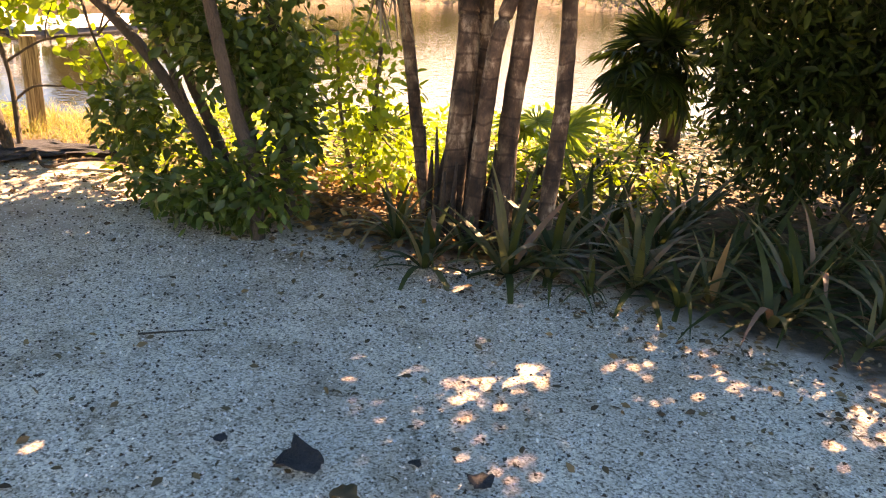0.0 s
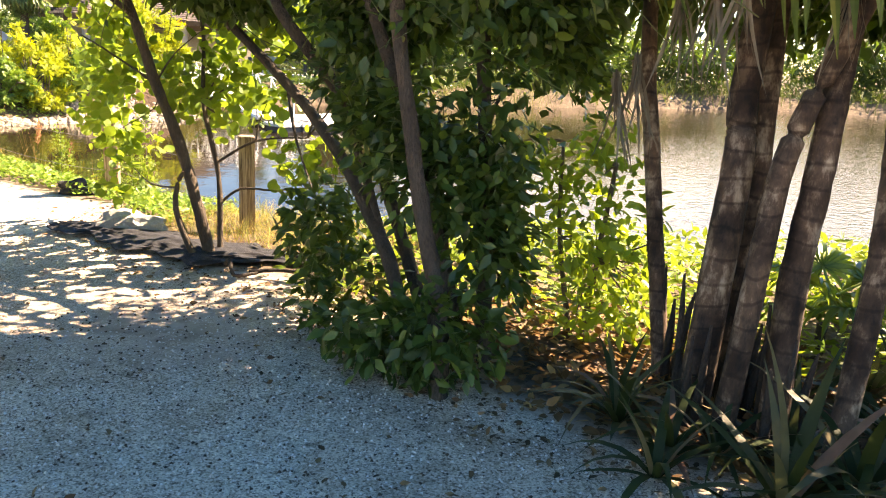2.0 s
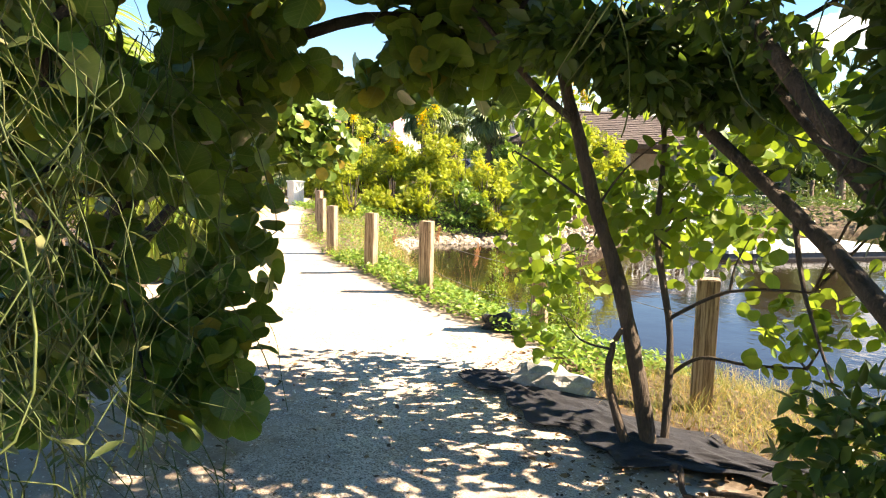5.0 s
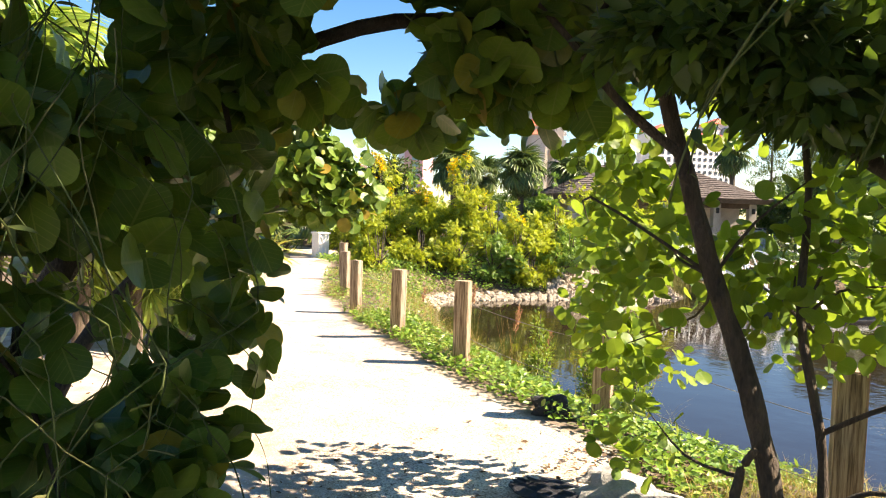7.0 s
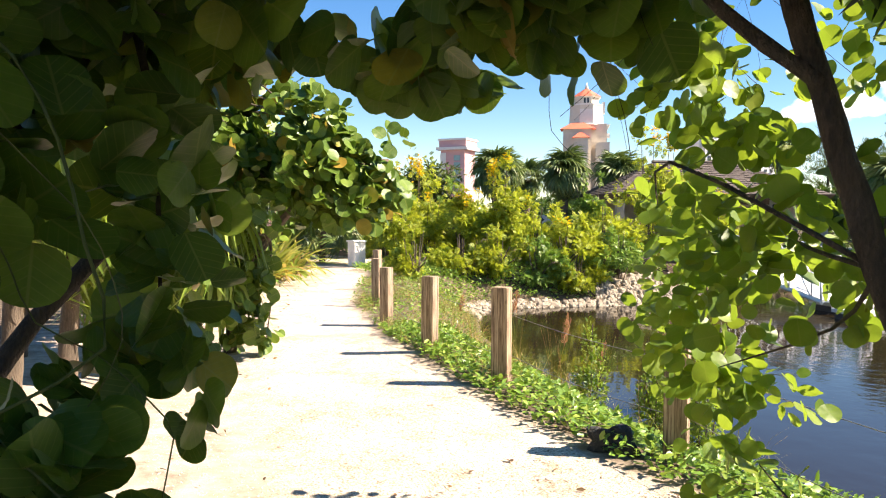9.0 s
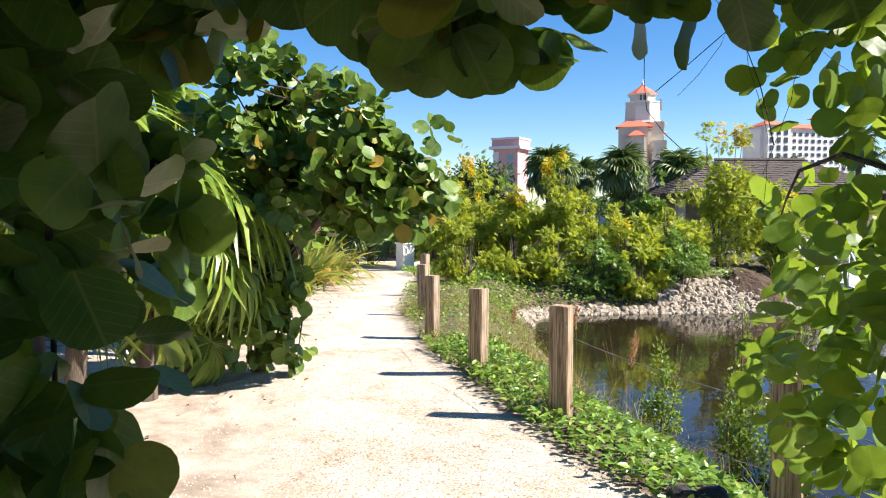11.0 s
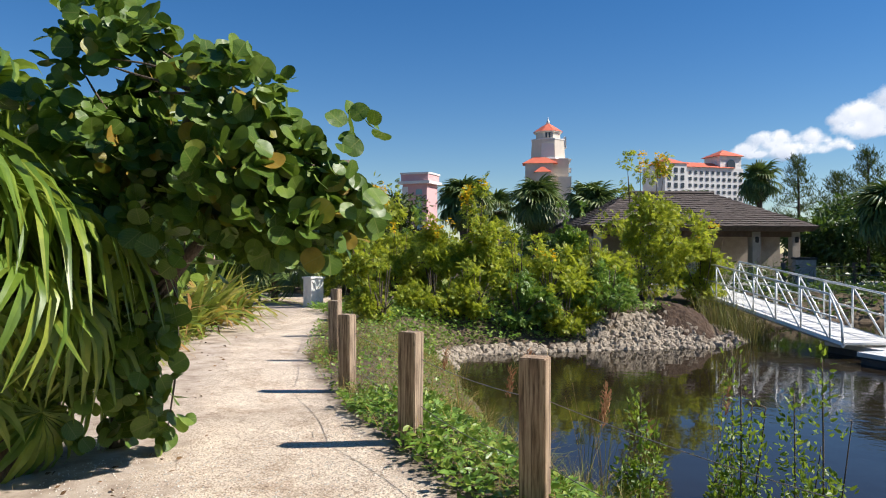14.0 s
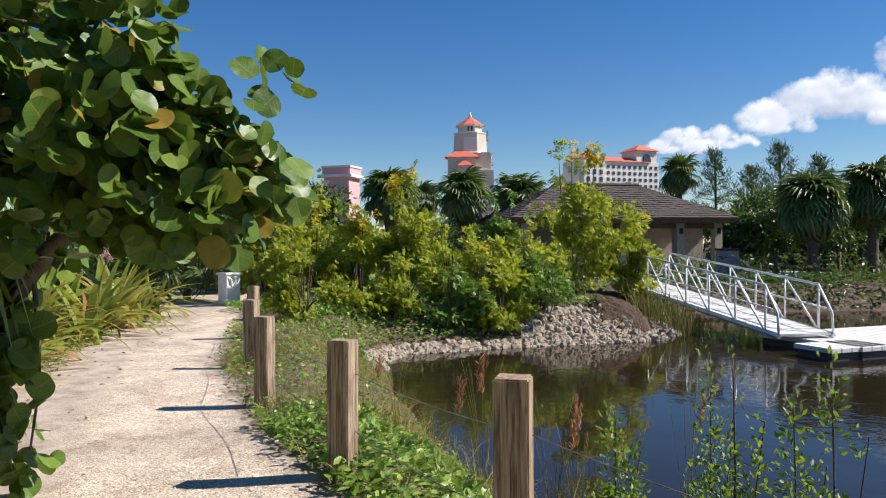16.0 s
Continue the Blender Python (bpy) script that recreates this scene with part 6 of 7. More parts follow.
# ---- gangway, floating dock, boardwalk ----
def gangway():
    a, b_ = np.array((-20.19, 27.06, 0.22)), np.array((-13.0, 22.3, -0.46))
    root = empty("gangway", tuple(a), "aluminium gangway with truss railings sloping down to a floating dock", "gangway")
    d = (b_ - a) / np.linalg.norm(b_ - a)
    side = np.array([-d[1], d[0], 0])
    side /= np.linalg.norm(side)
    L = np.linalg.norm(b_ - a)
    for k in range(24):
        s = (k + 0.5) / 24
        c = d * L * s
        q = [c + side * 0.55 * e + d * f * L / 52 + np.array((0, 0, z)) for e, f in ((-1, -1), (1, -1), (1, 1), (-1, 1)) for z in (0, 0.05)]
        v = np.array(q)
        t = np.array([(1, 3, 5), (1, 5, 7), (0, 4, 2), (0, 6, 4), (0, 2, 3), (0, 3, 1), (2, 4, 5), (2, 5, 3), (4, 6, 7), (4, 7, 5), (6, 0, 1), (6, 1, 7)])
        part("plank", fast_mesh("plank", v, t, DOCK_TOP), root)
    up = np.array((0, 0, 1.0))
    n = 7
    for e in (-1, 1):
        base = side * 0.6 * e
        part("side_beam", fast_mesh("side_beam", *tube([base, base + d * L], 0.06, 4), ALU), root)
        hi, lo = base + d * 0.9 + up * 1.0, base + d * (L - 0.5) + up * 0.98
        part("handrail", fast_mesh("handrail", *tube([base + d * 0.05 + up * 0.1, hi, lo, base + d * (L - 0.05) + up * 0.45, base + d * (L - 0.02)], 0.027, 8), ALU, True), root)
        part("middle_rail", fast_mesh("middle_rail", *tube([base + d * 0.5 + up * 0.5, base + d * (L - 0.25) + up * 0.52], 0.02, 6), ALU, True), root)
        for k in range(n):
            p = base + d * (0.9 + (L - 1.4) * k / (n - 1))
            part("upright", fast_mesh("upright", *tube([p, p + up], 0.022, 6), ALU, True), root)
            if k < n - 1:
                p2 = base + d * (0.9 + (L - 1.4) * (k + 1) / (n - 1))
                part("brace", fast_mesh("brace", *tube([p + up, p2], 0.024, 6), ALU, True), root)
    return root


gangway()


def dock():
    root = empty("floating_dock", (-12.6, 22.6, -0.75), "pale floating dock on dark floats at the gangway's foot", "dock")
    ang = math.atan2(4.2, 1.6)
    for k, (x, y, sx, sy) in enumerate(((0.9, 0.2, 5.0, 2.6), (-1.5, -0.6, 1.6, 0.9))):
        part("float", fast_mesh("float", *box(x, y, -0.12, sx - 0.1, sy - 0.1, 0.26, 0, 0.02), DOCK_SIDE), root)
        for i in range(int(sx / 0.25)):
            part("deck_board", fast_mesh("deck_board", *box(x - sx / 2 + 0.125 + i * 0.25, y, 0.145, 0.235, sy, 0.09, 0, 0.008), DOCK_TOP), root)
    root.matrix_basis = Matrix.Translation((-12.2, 23.6, WATER_Z)) @ Matrix.Rotation(ang, 4, "Z")
    return root


dock()


def boardwalk():
    a, b_ = np.array((-23.84, 27.47)), np.array((-18.88, 39.06))
    root = empty("boardwalk", (*a, 0), "grey timber boardwalk on piles in front of the pavilion", "boardwalk")
    d = (b_ - a) / np.linalg.norm(b_ - a)
    L, ang = np.linalg.norm(b_ - a), math.atan2(d[1], d[0])
    side = np.array([-d[1], d[0]])
    for k in range(int(L / 0.3)):
        c = d * (k + 0.5) * 0.3 + side * 0.9
        part("board", fast_mesh("board", *box(c[0], c[1], 0.17, 0.28, 2.2, 0.06, ang), DECK), root)
    m = d * L / 2 - side * 0.24
    part("fascia", fast_mesh("fascia", *box(m[0], m[1], -0.14, L, 0.06, 0.30, ang), DECK), root)
    for k in range(9):
        c = d * L * k / 8 - side * 0.12
        part("support_post", fast_mesh("support_post", *tube([(c[0], c[1], -1.3), (c[0], c[1], 0.2 if k % 2 else 1.05)], 0.09, 9), BARK, True), root)
    for z in (0.55, 0.9):
        part("rope_rail", fast_mesh("rope_rail", *tube([(*(-side * 0.12), z), (*(d * L - side * 0.12), z)], 0.012, 5), WIRE, True), root)
    return root


boardwalk()


# ---- pavilion ----
def pavilion():
    K, R = np.array((-27.66, 29.20)), np.array((-22.42, 38.09))
    root = empty("pavilion", (*K, 0.2), "open pavilion with tan columns and a dark shingled hip roof", "pavilion")
    d = (R - K) / np.linalg.norm(R - K)
    n = np.array([-d[1], d[0]])
    W, Dp, ez, rz = np.linalg.norm(R - K), 7.0, 2.32, 3.95
    def at(u, v, z):
        return (*(d * u + n * v), z)
    e = [at(0, 0, ez), at(W, 0, ez), at(W, Dp, ez), at(0, Dp, ez)]
    r0, r1 = at(3.1, Dp / 2, rz), at(W - 3.1, Dp / 2, rz)
    part("roof_deck", fast_mesh("roof_deck", np.array(e + [r0, r1, at(0.2, 0.2, ez - 0.18), at(W - 0.2, 0.2, ez - 0.18), at(W - 0.2, Dp - 0.2, ez - 0.18), at(0.2, Dp - 0.2, ez - 0.18)]),
                                np.array([(0, 1, 5), (0, 5, 4), (1, 2, 5), (2, 3, 4), (2, 4, 5), (3, 0, 4), (6, 8, 7), (6, 9, 8), (0, 7, 1), (0, 6, 7), (1, 8, 2), (1, 7, 8), (2, 9, 3), (2, 8, 9), (3, 6, 0), (3, 9, 6)]), SHINGLE), root)
    def course(p0, p1, q0, q1, rows, name):
        p0, p1, q0, q1 = (np.array(w) for w in (p0, p1, q0, q1))
        nrm = np.cross(p1 - p0, q0 - p0)
        nrm /= np.linalg.norm(nrm)
        for k in range(rows):
            f0, f1 = k / rows, (k + 1.25) / rows
            a0, a1 = p0 + (q0 - p0) * f0, p1 + (q1 - p1) * f0
            b0, b1 = p0 + (q0 - p0) * min(1, f1), p1 + (q1 - p1) * min(1, f1)
            m = max(1, int(np.linalg.norm(a1 - a0) / 0.22))
            vs, ts = [], []
            for j in range(m):
                s0, s1 = j / m, (j + 0.93) / m
                lift = nrm * RNG.uniform(0.03, 0.06)
                o = len(vs)
                vs += [a0 + (a1 - a0) * s0 + lift, a0 + (a1 - a0) * s1 + lift, b0 + (b1 - b0) * s1 + nrm * 0.01, b0 + (b1 - b0) * s0 + nrm * 0.01, a0 + (a1 - a0) * s0, a0 + (a1 - a0) * s1]
                ts += [(o, o + 1, o + 2), (o, o + 2, o + 3), (o + 4, o + 5, o + 1), (o + 4, o + 1, o)]
            part(name, fast_mesh(name, np.array(vs), np.array(ts), SHINGLE), root)
    course(e[0], e[1], r0, r1, 16, "shingle_course")
    course(e[3], e[0], r0, r0, 16, "shingle_course")
    course(e[1], e[2], r1, r1, 16, "shingle_course")
    part("ridge_cap", fast_mesh("ridge_cap", *tube([np.array(r0) + (0, 0, 0.05), np.array(r1) + (0, 0, 0.05)], 0.09, 6), SHINGLE), root)
    ang = math.atan2(d[1], d[0])
    for u in (0.8, 3.0, 5.2, W - 2.5, W - 0.7):
        for v in (0.8, Dp - 0.8):
            c = at(u, v, 0)
            part("column", fast_mesh("column", *box(c[0], c[1], -0.3, 0.36, 0.36, ez + 0.1, ang, 0.015), PAV_PLASTER), root)
    for v in (0.8, Dp - 0.8):
        c = at(W / 2, v, 0)
        part("beam", fast_mesh("beam", *box(c[0], c[1], ez - 0.42, W - 1.2, 0.22, 0.30, ang, 0.01), SHADE_BOARD), root)
    c = at(W / 2, Dp * 0.62, 0)
    part("back_wall", fast_mesh("back_wall", *box(c[0], c[1], -0.3, W - 1.8, 0.25, ez + 0.2, ang), PAV_PLASTER), root)
    c = at(W - 1.6, 1.7, 0)
    part("side_wall", fast_mesh("side_wall", *box(c[0], c[1], -0.3, 1.4, 0.22, ez + 0.1, ang), PAV_PLASTER), root)
    c = at(W / 2, Dp / 2, 0)
    part("floor_slab", fast_mesh("floor_slab", *box(c[0], c[1], -0.4, W, Dp, 0.36, ang, 0.02), DECK), root)
    for u in (W - 2.5, W - 0.7):
        c = at(u, 0.58, 1.75)
        part("wall_lantern", fast_mesh("wall_lantern", *box(c[0], c[1], 1.65, 0.14, 0.14, 0.26, ang, 0.03), STUMP), root)
    return root


pavilion()
x, y = (-21.58, 35.28)
bin_ = empty("litter_bin", (x, y, 0.2), "grey litter bin with a pierced front beside the pavilion", "bin")
part("body", fast_mesh("body", *box(0, 0, 0, 0.75, 0.7, 0.95, 0.7, 0.02), ROCK), bin_)
part("lid", fast_mesh("lid", *box(0, 0, 0.95, 0.82, 0.78, 0.09, 0.7, 0.02), STUMP), bin_)


# ---- distant buildings ----
def facade_windows(root, at, d, W, z0, z1, cols, rows, w, h, material, name="window"):
    for i in range(cols):
        for j in range(rows):
            u = W * (i + 0.5) / cols
            c = np.array(at) + d * u
            z = z0 + (z1 - z0) * (j + 0.5) / rows
            part(name, fast_mesh(name, *box(c[0], c[1], z - h / 2, w, 0.25, h, math.atan2(d[1], d[0]), 0.0), material), root)


def hip(cx, cy, z, sx, sy, h, rz, over=0.0):
    c, s = math.cos(rz), math.sin(rz)
    v = [(cx + c * a * sx / 2 - s * b_ * sy / 2, cy + s * a * sx / 2 + c * b_ * sy / 2, z) for a, b_ in ((-1, -1), (1, -1), (1, 1), (-1, 1))]
    k = max(0.02, (sx - sy) / 2)
    v += [(cx - c * k, cy - s * k, z + h), (cx + c * k, cy + s * k, z + h)]
    return np.array(v), np.array([(0, 1, 5), (0, 5, 4), (1, 2, 5), (2, 3, 4), (2, 4, 5), (3, 0, 4), (0, 2, 1), (0, 3, 2)])


def prism(x, y, z0, z1, r0, r1, sides=8, turn=0.3927):
    """An upright many-sided shaft or, with r1 near 0, a pointed roof."""
    a = np.arange(sides) * 2 * np.pi / sides + turn
    v = np.vstack([np.column_stack([x + r * np.cos(a), y + r * np.sin(a), np.full(sides, z)]) for r, z in ((r0, z0), (r1, z1))])
    t = [(k, (k + 1) % sides, sides + (k + 1) % sides) for k in range(sides)] + [(k, sides + (k + 1) % sides, sides + k) for k in range(sides)]
    t += [(0, k + 1, k) for k in range(1, sides - 1)] + [(sides, sides + k, sides + k + 1) for k in range(1, sides - 1)]
    return v, np.array(t)


def tower():
    root = empty("hotel_tower", (-150.95, 144.87, 0), "tall pale hotel tower with orange-red tiled hip roofs and a finial", "building")
    root.rotation_euler = (0, 0, radians(46.3))
    for nm, bx in (("shaft", box(1.1, 0, 0, 8.2, 8.0, 25.3)), ("upper_shaft", prism(0, 0, 25.2, 30.4, 4.75, 4.45)), ("lantern_room", prism(0, 0, 30.3, 32.6, 3.35, 3.35)), ("wing", box(-2.2, -4.6, 0, 7.0, 4.6, 23.8)), ("porch", box(-1.3, -7.4, 0, 3.6, 2.4, 21.5)), ("right_wing", box(4.2, -3.0, 0, 3.4, 6.0, 20.4))):
        part(nm, fast_mesh(nm, *bx, CREAM), root)
    part("roof", fast_mesh("roof", *prism(0, 0, 32.5, 34.9, 4.05, 0.35), TILE_RED), root)
    part("eave", fast_mesh("eave", *prism(0, 0, 32.2, 32.5, 3.7, 3.95), WHITE_PAINT), root)
    part("skirt_roof", fast_mesh("skirt_roof", *hip(-2.0, -4.4, 23.75, 8.9, 6.0, 1.9, 0), TILE_RED), root)
    part("porch_roof", fast_mesh("porch_roof", *hip(-1.3, -7.4, 21.4, 4.3, 3.4, 1.4, 0), TILE_RED), root)
    part("finial", fast_mesh("finial", *tube([(0, 0, 34.7), (0, 0, 35.5), (0, 0, 36.4)], [0.55, 0.32, 0.06], 8), WHITE_PAINT, True), root)
    part("cornice", fast_mesh("cornice", *prism(0, 0, 25.1, 25.55, 5.2, 5.0), WHITE_PAINT), root)
    part("balcony", fast_mesh("balcony", *prism(0, 0, 30.2, 30.5, 4.6, 4.6), HOTEL_WHITE), root)
    part("blind_arch", fast_mesh("blind_arch", *box(0, -4.32, 25.7, 3.3, 0.25, 3.4), HOTEL_WHITE), root)
    part("buttress", fast_mesh("buttress", *box(4.35, -0.6, 28.2, 0.7, 2.2, 2.9), WHITE_PAINT), root)
    part("bracket", fast_mesh("bracket", *prism(5.0, -1.0, 23.8, 25.3, 0.5, 1.5, 4, 0.785), WHITE_PAINT), root)
    for x in (-0.42, 0.42):
        part("window", fast_mesh("window", *box(x, -3.1, 30.8, 0.5, 0.25, 1.3), DARK_GLASS), root)
    for z in (14.5, 17.0, 19.5, 22.0):
        part("balcony", fast_mesh("balcony", *box(5.5, -1.4, z, 0.9, 3.2, 0.9), WHITE_PAINT), root)
        part("window", fast_mesh("window", *box(5.22, -1.4, z + 0.95, 0.12, 2.4, 1.2), DARK_GLASS), root)


tower()


def pink_block():
    x, y = (-164.96, 114.08)
    root = empty("pink_apartment_tower", (x, y, 0), "pink apartment tower with white trim and aqua shutters", "building")
    a = 0.55
    part("wall", fast_mesh("wall", *box(0, 0, 0, 6.6, 6.6, 18.2, a), PINK), root)
    part("cornice", fast_mesh("cornice", *box(0, 0, 18.2, 8.6, 8.2, 0.7, a), WHITE_PAINT), root)
    part("roof_block", fast_mesh("roof_block", *box(0, 0, 18.9, 7.4, 7.0, 1.7, a), PINK), root)
    part("parapet", fast_mesh("parapet", *box(0, 0, 20.6, 7.8, 7.4, 0.45, a), WHITE_PAINT), root)
    d = np.array([math.cos(a), math.sin(a)])
    n = np.array([math.sin(a), -math.cos(a)])
    for k in range(9):
        c = n * 3.35 + d * 1.2
        part("shutter", fast_mesh("shutter", *box(c[0], c[1], 1.5 + k * 1.75, 1.7, 0.2, 1.3, a), AQUA), root)
        c = -d * 3.4 + n * 0.2
        part("balcony", fast_mesh("balcony", *box(c[0], c[1], 1.2 + k * 1.9, 1.2, 4.6, 0.5, a), WHITE_PAINT), root)
        part("window", fast_mesh("window", *box(c[0] - d[0] * 0.02, c[1] - d[1] * 0.02, 1.8 + k * 1.9, 0.3, 3.6, 1.2, a), DARK_GLASS), root)
    c = -d * 2.6 + n * 3.36
    part("white_strip", fast_mesh("white_strip", *box(c[0], c[1], 0, 1.5, 0.25, 17.5, a), WHITE_PAINT), root)


pink_block()


def hotel():
    A, B = np.array((-135.28, 170.00)), np.array((-126.54, 194.87))
    root = empty("resort_hotel", (*A, 0), "long white resort hotel with red tiled roofs and rows of balconies", "building")
    d = (B - A) / np.linalg.norm(B - A)
    W, a = np.linalg.norm(B - A), math.atan2(d[1], d[0])
    n = np.array([-d[1], d[0]])
    c = d * W / 2 + n * 4
    part("wall", fast_mesh("wall", *box(c[0], c[1], 0, W, 8, 24.2, a), HOTEL_WHITE), root)
    c = d * W * 0.52 + n * 4
    part("roof", fast_mesh("roof", *hip(c[0], c[1], 24.2, W * 0.75, 9, 1.7, a), TILE_RED), root)
    c = d * W * 0.16 + n * 3
    part("end_wing", fast_mesh("end_wing", *box(c[0], c[1], 0, 6.5, 9, 24.8, a), HOTEL_WHITE), root)
    part("end_roof", fast_mesh("end_roof", *hip(c[0], c[1], 24.8, 7.8, 9.6, 2.0, a), TILE_RED), root)
    facade_windows(root, c - n * 4.5 - d * 3.0, d, 6.0, 14.0, 24.0, 3, 5, 0.9, 1.3, DARK_GLASS)
    c = d * W * 0.86 + n * 4
    part("turret", fast_mesh("turret", *box(c[0], c[1], 0, 6.8, 7, 27.6, a), HOTEL_WHITE), root)
    part("turret_roof", fast_mesh("turret_roof", *hip(c[0], c[1], 27.6, 8.4, 8.4, 2.1, a), TILE_RED), root)
    c = d * W * 0.86 + n * 0.45
    v, t = tube([(*(c + n * 0.3), 25.4), (*(c - n * 0.2), 25.4)], 1.25, 14)
    part("arch_window", fast_mesh("arch_window", v, t, DARK_GLASS), root, "large dark round-headed window")
    part("arch_window_foot", fast_mesh("arch_window_foot", *box(c[0], c[1], 23.8, 2.5, 0.5, 1.6, a), DARK_GLASS), root)
    facade_windows(root, -n * 0.0 + d * W * 0.06, d, W * 0.94, 8.0, 23.6, 14, 9, 0.8, 0.85, DARK_GLASS)


hotel()


# ---- car glimpsed between the shrubs ----
def parked_car():
    x, y = (-38.28, 33.80)
    root = empty("parked_car", (x, y, 0.2), "silver parked car beyond the shrubs", "car")
    prof = [(-2.1, 0.35), (-2.1, 0.8), (-1.6, 0.92), (-0.9, 1.38), (0.6, 1.42), (1.3, 0.95), (2.05, 0.8), (2.15, 0.4)]
    v = np.array([(px, s * (0.85 if z < 1 else 0.68), z) for s in (-1, 1) for px, z in prof])
    k = len(prof)
    t = [(i, (i + 1) % k, k + (i + 1) % k) for i in range(k)] + [(i, k + (i + 1) % k, k + i) for i in range(k)] + [(0, i + 1, i) for i in range(1, k - 1)] + [(k, k + i, k + i + 1) for i in range(1, k - 1)]
    root.rotation_euler = (0, 0, 0.8)
    part("body", fast_mesh("body", v, np.array(t), CAR_PAINT), root)
    for s in (-1, 1):
        part("side_window", fast_mesh("side_window", np.array([(-1.2, s * 0.80, 0.95), (0.95, s * 0.80, 0.95), (0.5, s * 0.71, 1.33), (-0.75, s * 0.71, 1.33)]) + (0, s * 0.012, 0), [(0, 1, 2), (0, 2, 3)], DARK_GLASS), root)
        for px in (-1.3, 1.3):
            v, t = tube([(px, s * 0.70, 0.33), (px, s * 0.88, 0.33)], 0.33, 16)
            w = part("wheel", fast_mesh("wheel", v, t, STUMP, True), root)
            part("rim", fast_mesh("rim", *tube([(px, s * 0.87, 0.33), (px, s * 0.90, 0.33)], 0.2, 12), ALU), w)


parked_car()

# ---- distant palms and woods ----
for i, (x, y, h, r, n) in enumerate([(-34.91, 28.57, 3.8, 0.9, 60), (-32.60, 31.16, 3.75, 0.95, 60), (-35.22, 37.24, 4.3, 0.8, 36), (-31.0, 33.6, 3.5, 0.95, 50), (-36.6, 30.2, 3.8, 0.9, 50), (-37.00, 32.24, 3.6, 0.75, 30), (-18.64, 36.32, 2.9, 1.0, 60), (-17.52, 39.09, 3.4, 1.0, 60), (-33.78, 44.88, 4.0, 0.8, 30), (-33.34, 51.40, 6.0, 1.1, 22)]):
    fan_palm("cabbage_palm", (x, y, 0), "tall fan palm with a dense grey-green crown", h, n, r, DARK_FROND, 0.2, (0.1 * (i % 3 - 1), 0), 6, 0.72, "tall palms beyond the bank", (-75, 85), 0.5, BARK, 24)


def wood(name, label, at, w, h, n, leaf, size, seed, z=0.0, trunks=3):
    R = random.Random(seed)
    x, y = at
    blobs = [(x + R.uniform(-0.42, 0.42) * w, y + R.uniform(-0.3, 0.3) * w, z + h * R.uniform(0.3, 0.85), w * R.uniform(0.14, 0.26), w * R.uniform(0.14, 0.26), h * R.uniform(0.12, 0.2)) for _ in range(14)] + [(x, y, z + h * 0.3, w * 0.42, w * 0.35, h * 0.3)]
    tr = [([(b_[0], b_[1], z - 0.1), (b_[0], b_[1], b_[2] * 0.6), b_[:3]], 0.09, 0.04) for b_ in blobs[:trunks]]
    return tree(name, (x, y, z), label, "tree", tr, blobs, n, LANCE, size, leaf, DARK_BARK, 0, 0.3, 0.6, 0.25, 10, 0.02, 0.8, "woods round the lagoon", False)


for i, (at, w, h, leaf) in enumerate([((-39.68, 26.22), 5, 4.6, PINE), ((-39.34, 23.59), 6, 4.2, DARK_LEAF), ((-29.03, 56.24), 9, 5.0, DARK_LEAF), ((-28.18, 63.21), 9, 5.4, DARK_LEAF), ((-23.86, 62.06), 9, 5.0, DARK_LEAF), ((-41.83, 41.85), 6, 3.5, DARK_LEAF), ((-48.85, 42.99), 7, 3.0, DARK_LEAF), ((-39.66, 47.29), 8, 3.6, DARK_LEAF), ((-39.85, 20.00), 7, 4.5, DARK_LEAF), ((-38.12, 15.93), 7, 4.0, DARK_LEAF),
                                      ((-25.48, 45.19), 6, 4.0, DARK_LEAF), ((-23.70, 47.18), 6, 4.4, DARK_LEAF), ((-22.52, 50.02), 6, 4.2, DARK_LEAF), ((-20.16, 51.17), 6, 4.6, DARK_LEAF), ((-5, 58), 13, 5.0, DARK_LEAF), ((8, 67), 14, 5.4, DARK_LEAF), ((22, 70), 14, 5.4, DARK_LEAF), ((36, 68), 14, 5.4, DARK_LEAF), ((-12, 50), 14, 5.0, DARK_LEAF), ((50, 62), 14, 5, DARK_LEAF)]):
    wood("distant_trees", "dark green trees closing the view beyond the water", at, w, h, 9000, leaf, 0.5 if i > 13 else 0.34, i)
# feathery trees on the skyline
for i, (x, y, h) in enumerate([(-34.92, 58.65, 8.2), (-32.66, 64.20, 8.8), (-31.50, 68.51, 8.0), (-36.00, 66.46, 7.4)]):
    root = empty("feathery_tree", (x, y, 0), "tall feathery pine-like tree on the skyline", "tree", "feathery trees on the skyline")
    part("trunk", fast_mesh("trunk", *tube([(0, 0, 0), (0.1, 0, h * 0.5), (0, 0, h)], [0.16, 0.1, 0.03], 7, 0.05, 3), DARK_BARK, True), root)
    ps, lf = [], []
    for k in range(26):
        z, a = h * (0.4 + 0.6 * k / 26), k * 2.4
        L = 1.9 * (1.15 - k / 26)
        e = np.array([math.cos(a) * L, math.sin(a) * L, z + (0.15 if i == 0 else 0.9) * L])
        ps.append(tube([(0, 0, z), e], [0.03, 0.01], 4))
        s = RNG.uniform(0.25, 1.1, 60)[:, None]
        lf.append(np.array([0, 0, z]) + (e - (0, 0, z)) * s + RNG.normal(size=(60, 3)) * 0.14)
    part("branches", fast_mesh("branches", *join(ps), DARK_BARK), root, kind="stuff")
    P = np.vstack(lf)
    o, u = upright(len(P), 0.7)
    part("needles", fast_mesh("needles", *lay(lance_leaf(0.05), P, o, u, 0.4), PINE, True), root, kind="stuff")


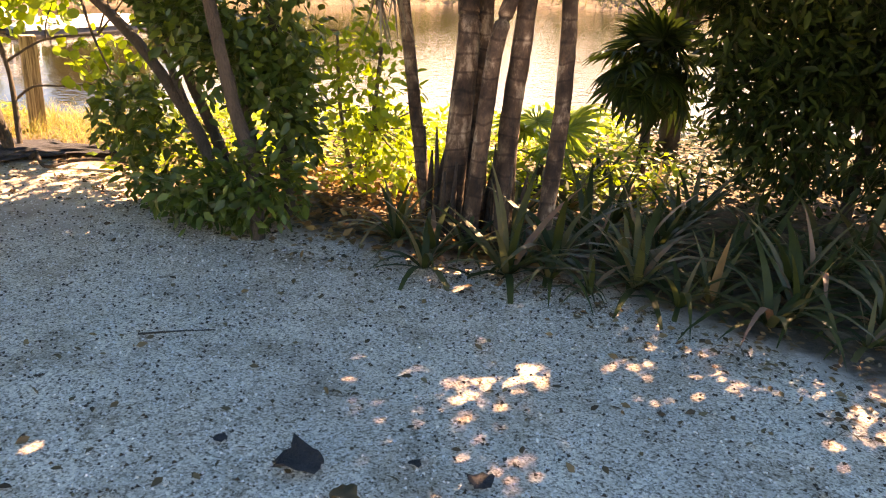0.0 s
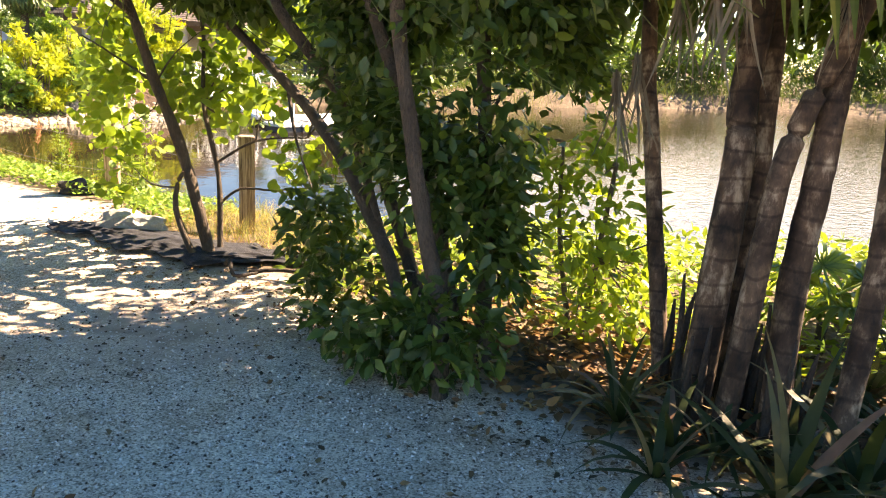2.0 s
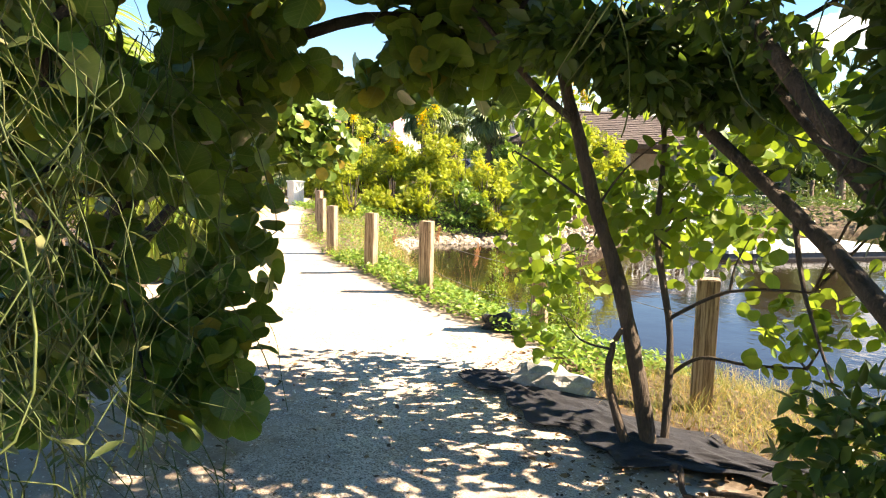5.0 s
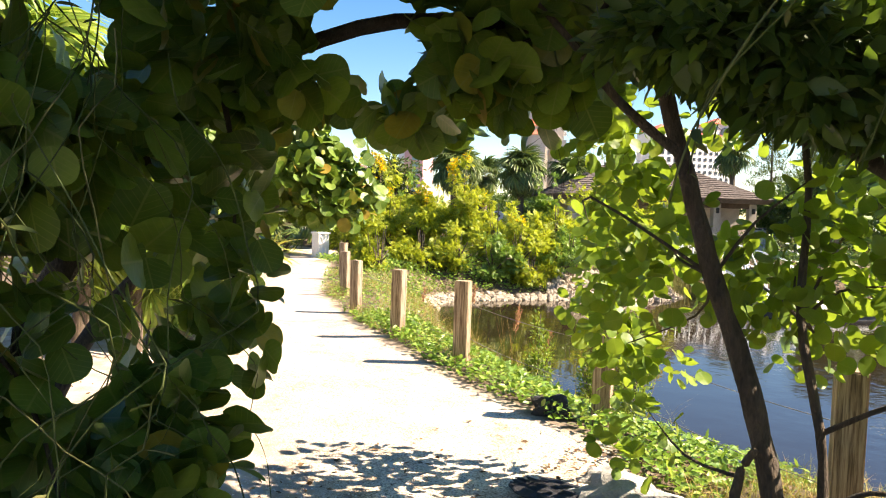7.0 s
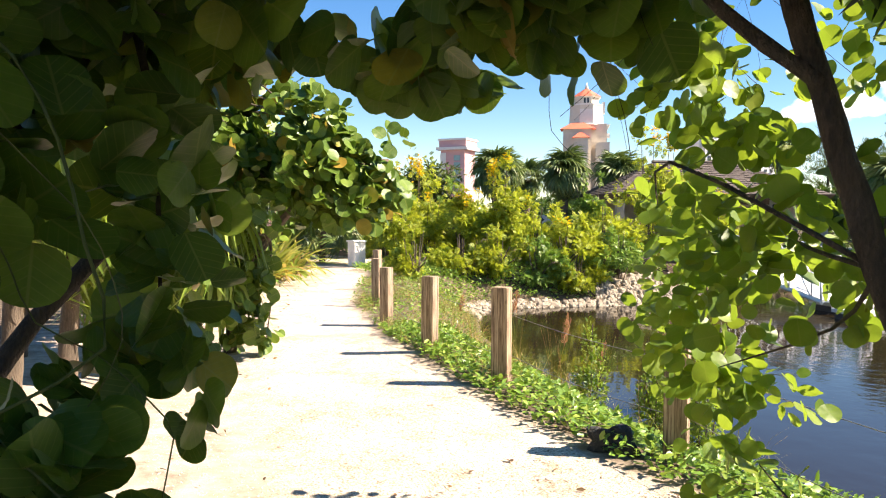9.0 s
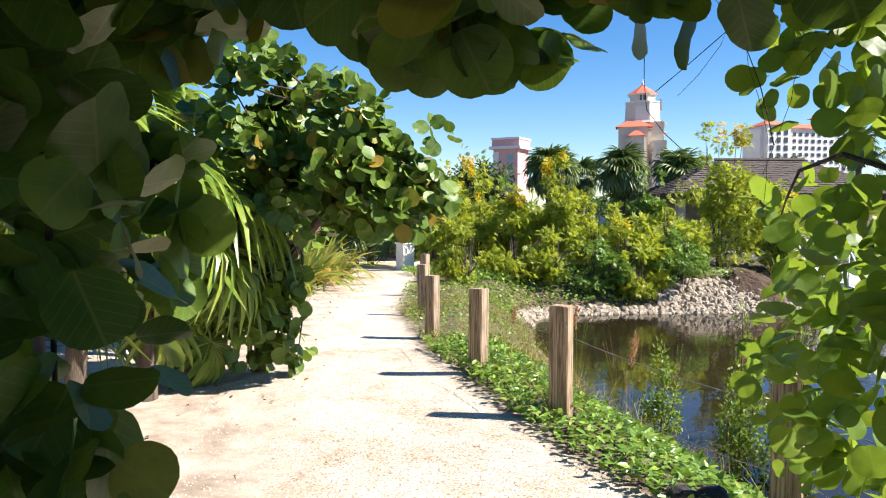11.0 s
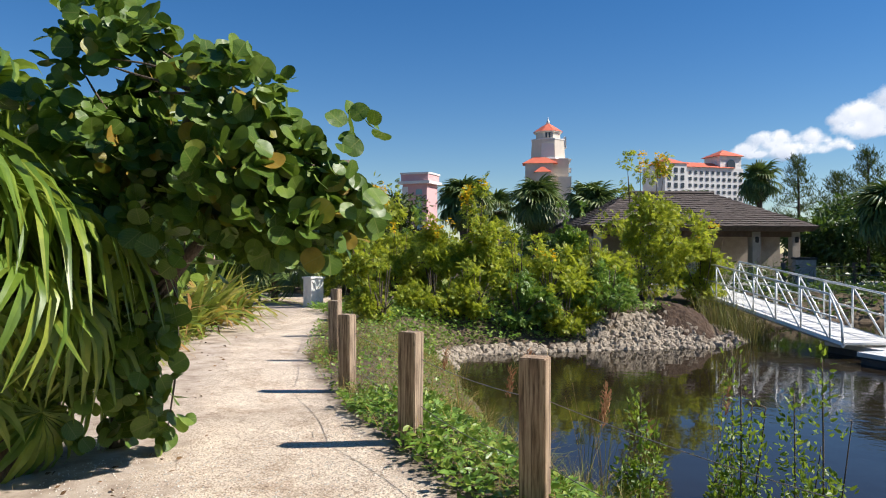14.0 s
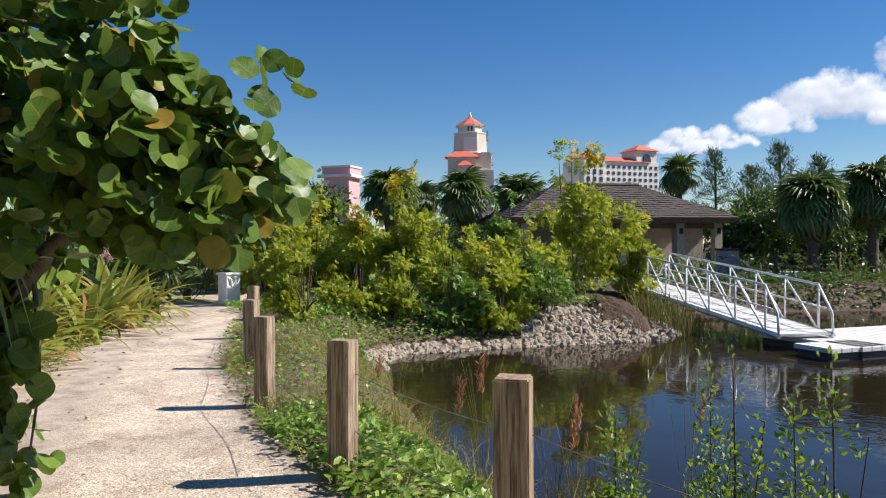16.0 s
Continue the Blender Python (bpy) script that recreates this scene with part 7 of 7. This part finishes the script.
# ---- clouds low over the far side ----
def clouds():
    m, nt, b, out = mat("cumulus_cloud")
    p = coords(nt, (1, 1, 1))
    at = nt.nodes.new("ShaderNodeAttribute")
    at.attribute_name = "body"
    n = noise_fac(nt, p, 0.03, 10, 0.62)
    s = nt.nodes.new("ShaderNodeMath")
    s.operation = "ADD"
    nt.links.new(n, s.inputs[0]), nt.links.new(at.outputs["Fac"], s.inputs[1])
    alpha = ramp(nt, s.outputs[0], [(0.72, (0, 0, 0)), (1.0, (1, 1, 1))])
    # Sunlit puff tops and grey undersides are painted into the glowing cloud colour.
    lit = nt.nodes.new("ShaderNodeAttribute")
    lit.attribute_name = "lit"
    tone = nt.nodes.new("ShaderNodeMath")
    tone.operation = "MULTIPLY_ADD"
    nt.links.new(noise_fac(nt, p, 0.02, 8, 0.6), tone.inputs[0])
    tone.inputs[1].default_value = 0.8
    nt.links.new(lit.outputs["Fac"], tone.inputs[2])
    em = nt.nodes.new("ShaderNodeEmission")
    nt.links.new(ramp(nt, tone.outputs[0], [(0.1, (0.36, 0.42, 0.52)), (0.36, (0.56, 0.60, 0.66)), (0.66, (0.80, 0.795, 0.78))]), em.inputs[0])
    em.inputs[1].default_value = 1.0
    tr = nt.nodes.new("ShaderNodeBsdfTransparent")
    mx = nt.nodes.new("ShaderNodeMixShader")
    nt.links.new(alpha, mx.inputs[0]), nt.links.new(tr.outputs[0], mx.inputs[1]), nt.links.new(em.outputs[0], mx.inputs[2])
    nt.links.new(mx.outputs[0], out.inputs["Surface"])
    # Banks from azimuth 30 on are made up, added so the water reflects white.
    banks = [(9.5, 7.0, 3.6, 1.1), (14.2, 8.2, 2.4, 1.3), (17.5, 9.2, 3.4, 1.8), (22.5, 8.3, 2.6, 1.2), (24.0, 12.2, 3.0, 2.2), (30, 9, 5, 2.6), (37, 10, 6, 4.5), (46, 10, 7, 5.0), (57, 9, 7, 4.0), (66, 7, 6, 2.5)]
    R = random.Random(4)
    puffs = []
    for a, e, ra, re in banks:
        for _ in range(40):
            f, g = R.uniform(-1, 1), R.uniform(-0.55, 1)
            if f * f + g * g < 1.15:
                r = re * R.uniform(0.22, 0.8) * (1.15 - 0.55 * abs(f))
                puffs.append((a + f * ra, e + g * re * 0.75 * (1 - f * f * 0.5), r))
    az = np.linspace(-3, 75, 420)
    el = np.linspace(0.2, 19, 130)
    A, E = np.meshgrid(az, el, indexing="ij")
    body = np.full(A.shape, -1.0)
    lit = np.zeros(A.shape)
    for a, e, r in puffs:
        q = 1 - ((A - a) / (r * 1.35)) ** 2 - ((E - e) / r * np.where(E < e, 1.5, 1.0)) ** 2
        up = q > body
        lit = np.where(up, -0.06 + 0.36 * (E - e) / r + 0.10 * (A - a) / r, lit)
        body = np.maximum(body, q)
    for a, e, ra, re in banks:
        body = np.maximum(body, 0.75 - ((A - a) / ra) ** 2 - ((E - e) / re * np.where(E < e, 1.5, 1.0)) ** 2)
    for _ in range(3):
        lit[1:-1, 1:-1] = (lit[1:-1, 1:-1] * 2 + lit[:-2, 1:-1] + lit[2:, 1:-1] + lit[1:-1, :-2] + lit[1:-1, 2:]) / 6
    body = np.clip(body, -1, 1) * 0.34 + 0.24
    yaw = np.radians(39.3 - A)
    D = 900.0
    P = np.stack([-np.sin(yaw) * D, np.cos(yaw) * D, np.tan(np.radians(E)) * D], -1).reshape(-1, 3)
    i, j = np.meshgrid(np.arange(len(az) - 1), np.arange(len(el) - 1), indexing="ij")
    k = (i * len(el) + j).ravel()
    me = fast_mesh("backdrop", P, np.stack([k, k + len(el), k + len(el) + 1, k + 1], -1), m, True)
    me.attributes.new("body", "FLOAT", "POINT").data.foreach_set("value", body.ravel().astype(np.float32))
    me.attributes.new("lit", "FLOAT", "POINT").data.foreach_set("value", lit.ravel().astype(np.float32))
    ob = tagged(new("backdrop", me), "white cumulus clouds low in the blue sky, extended unseen to brighten the water", "clouds", kind="structure")
    ob.visible_shadow = False
    return ob


clouds()
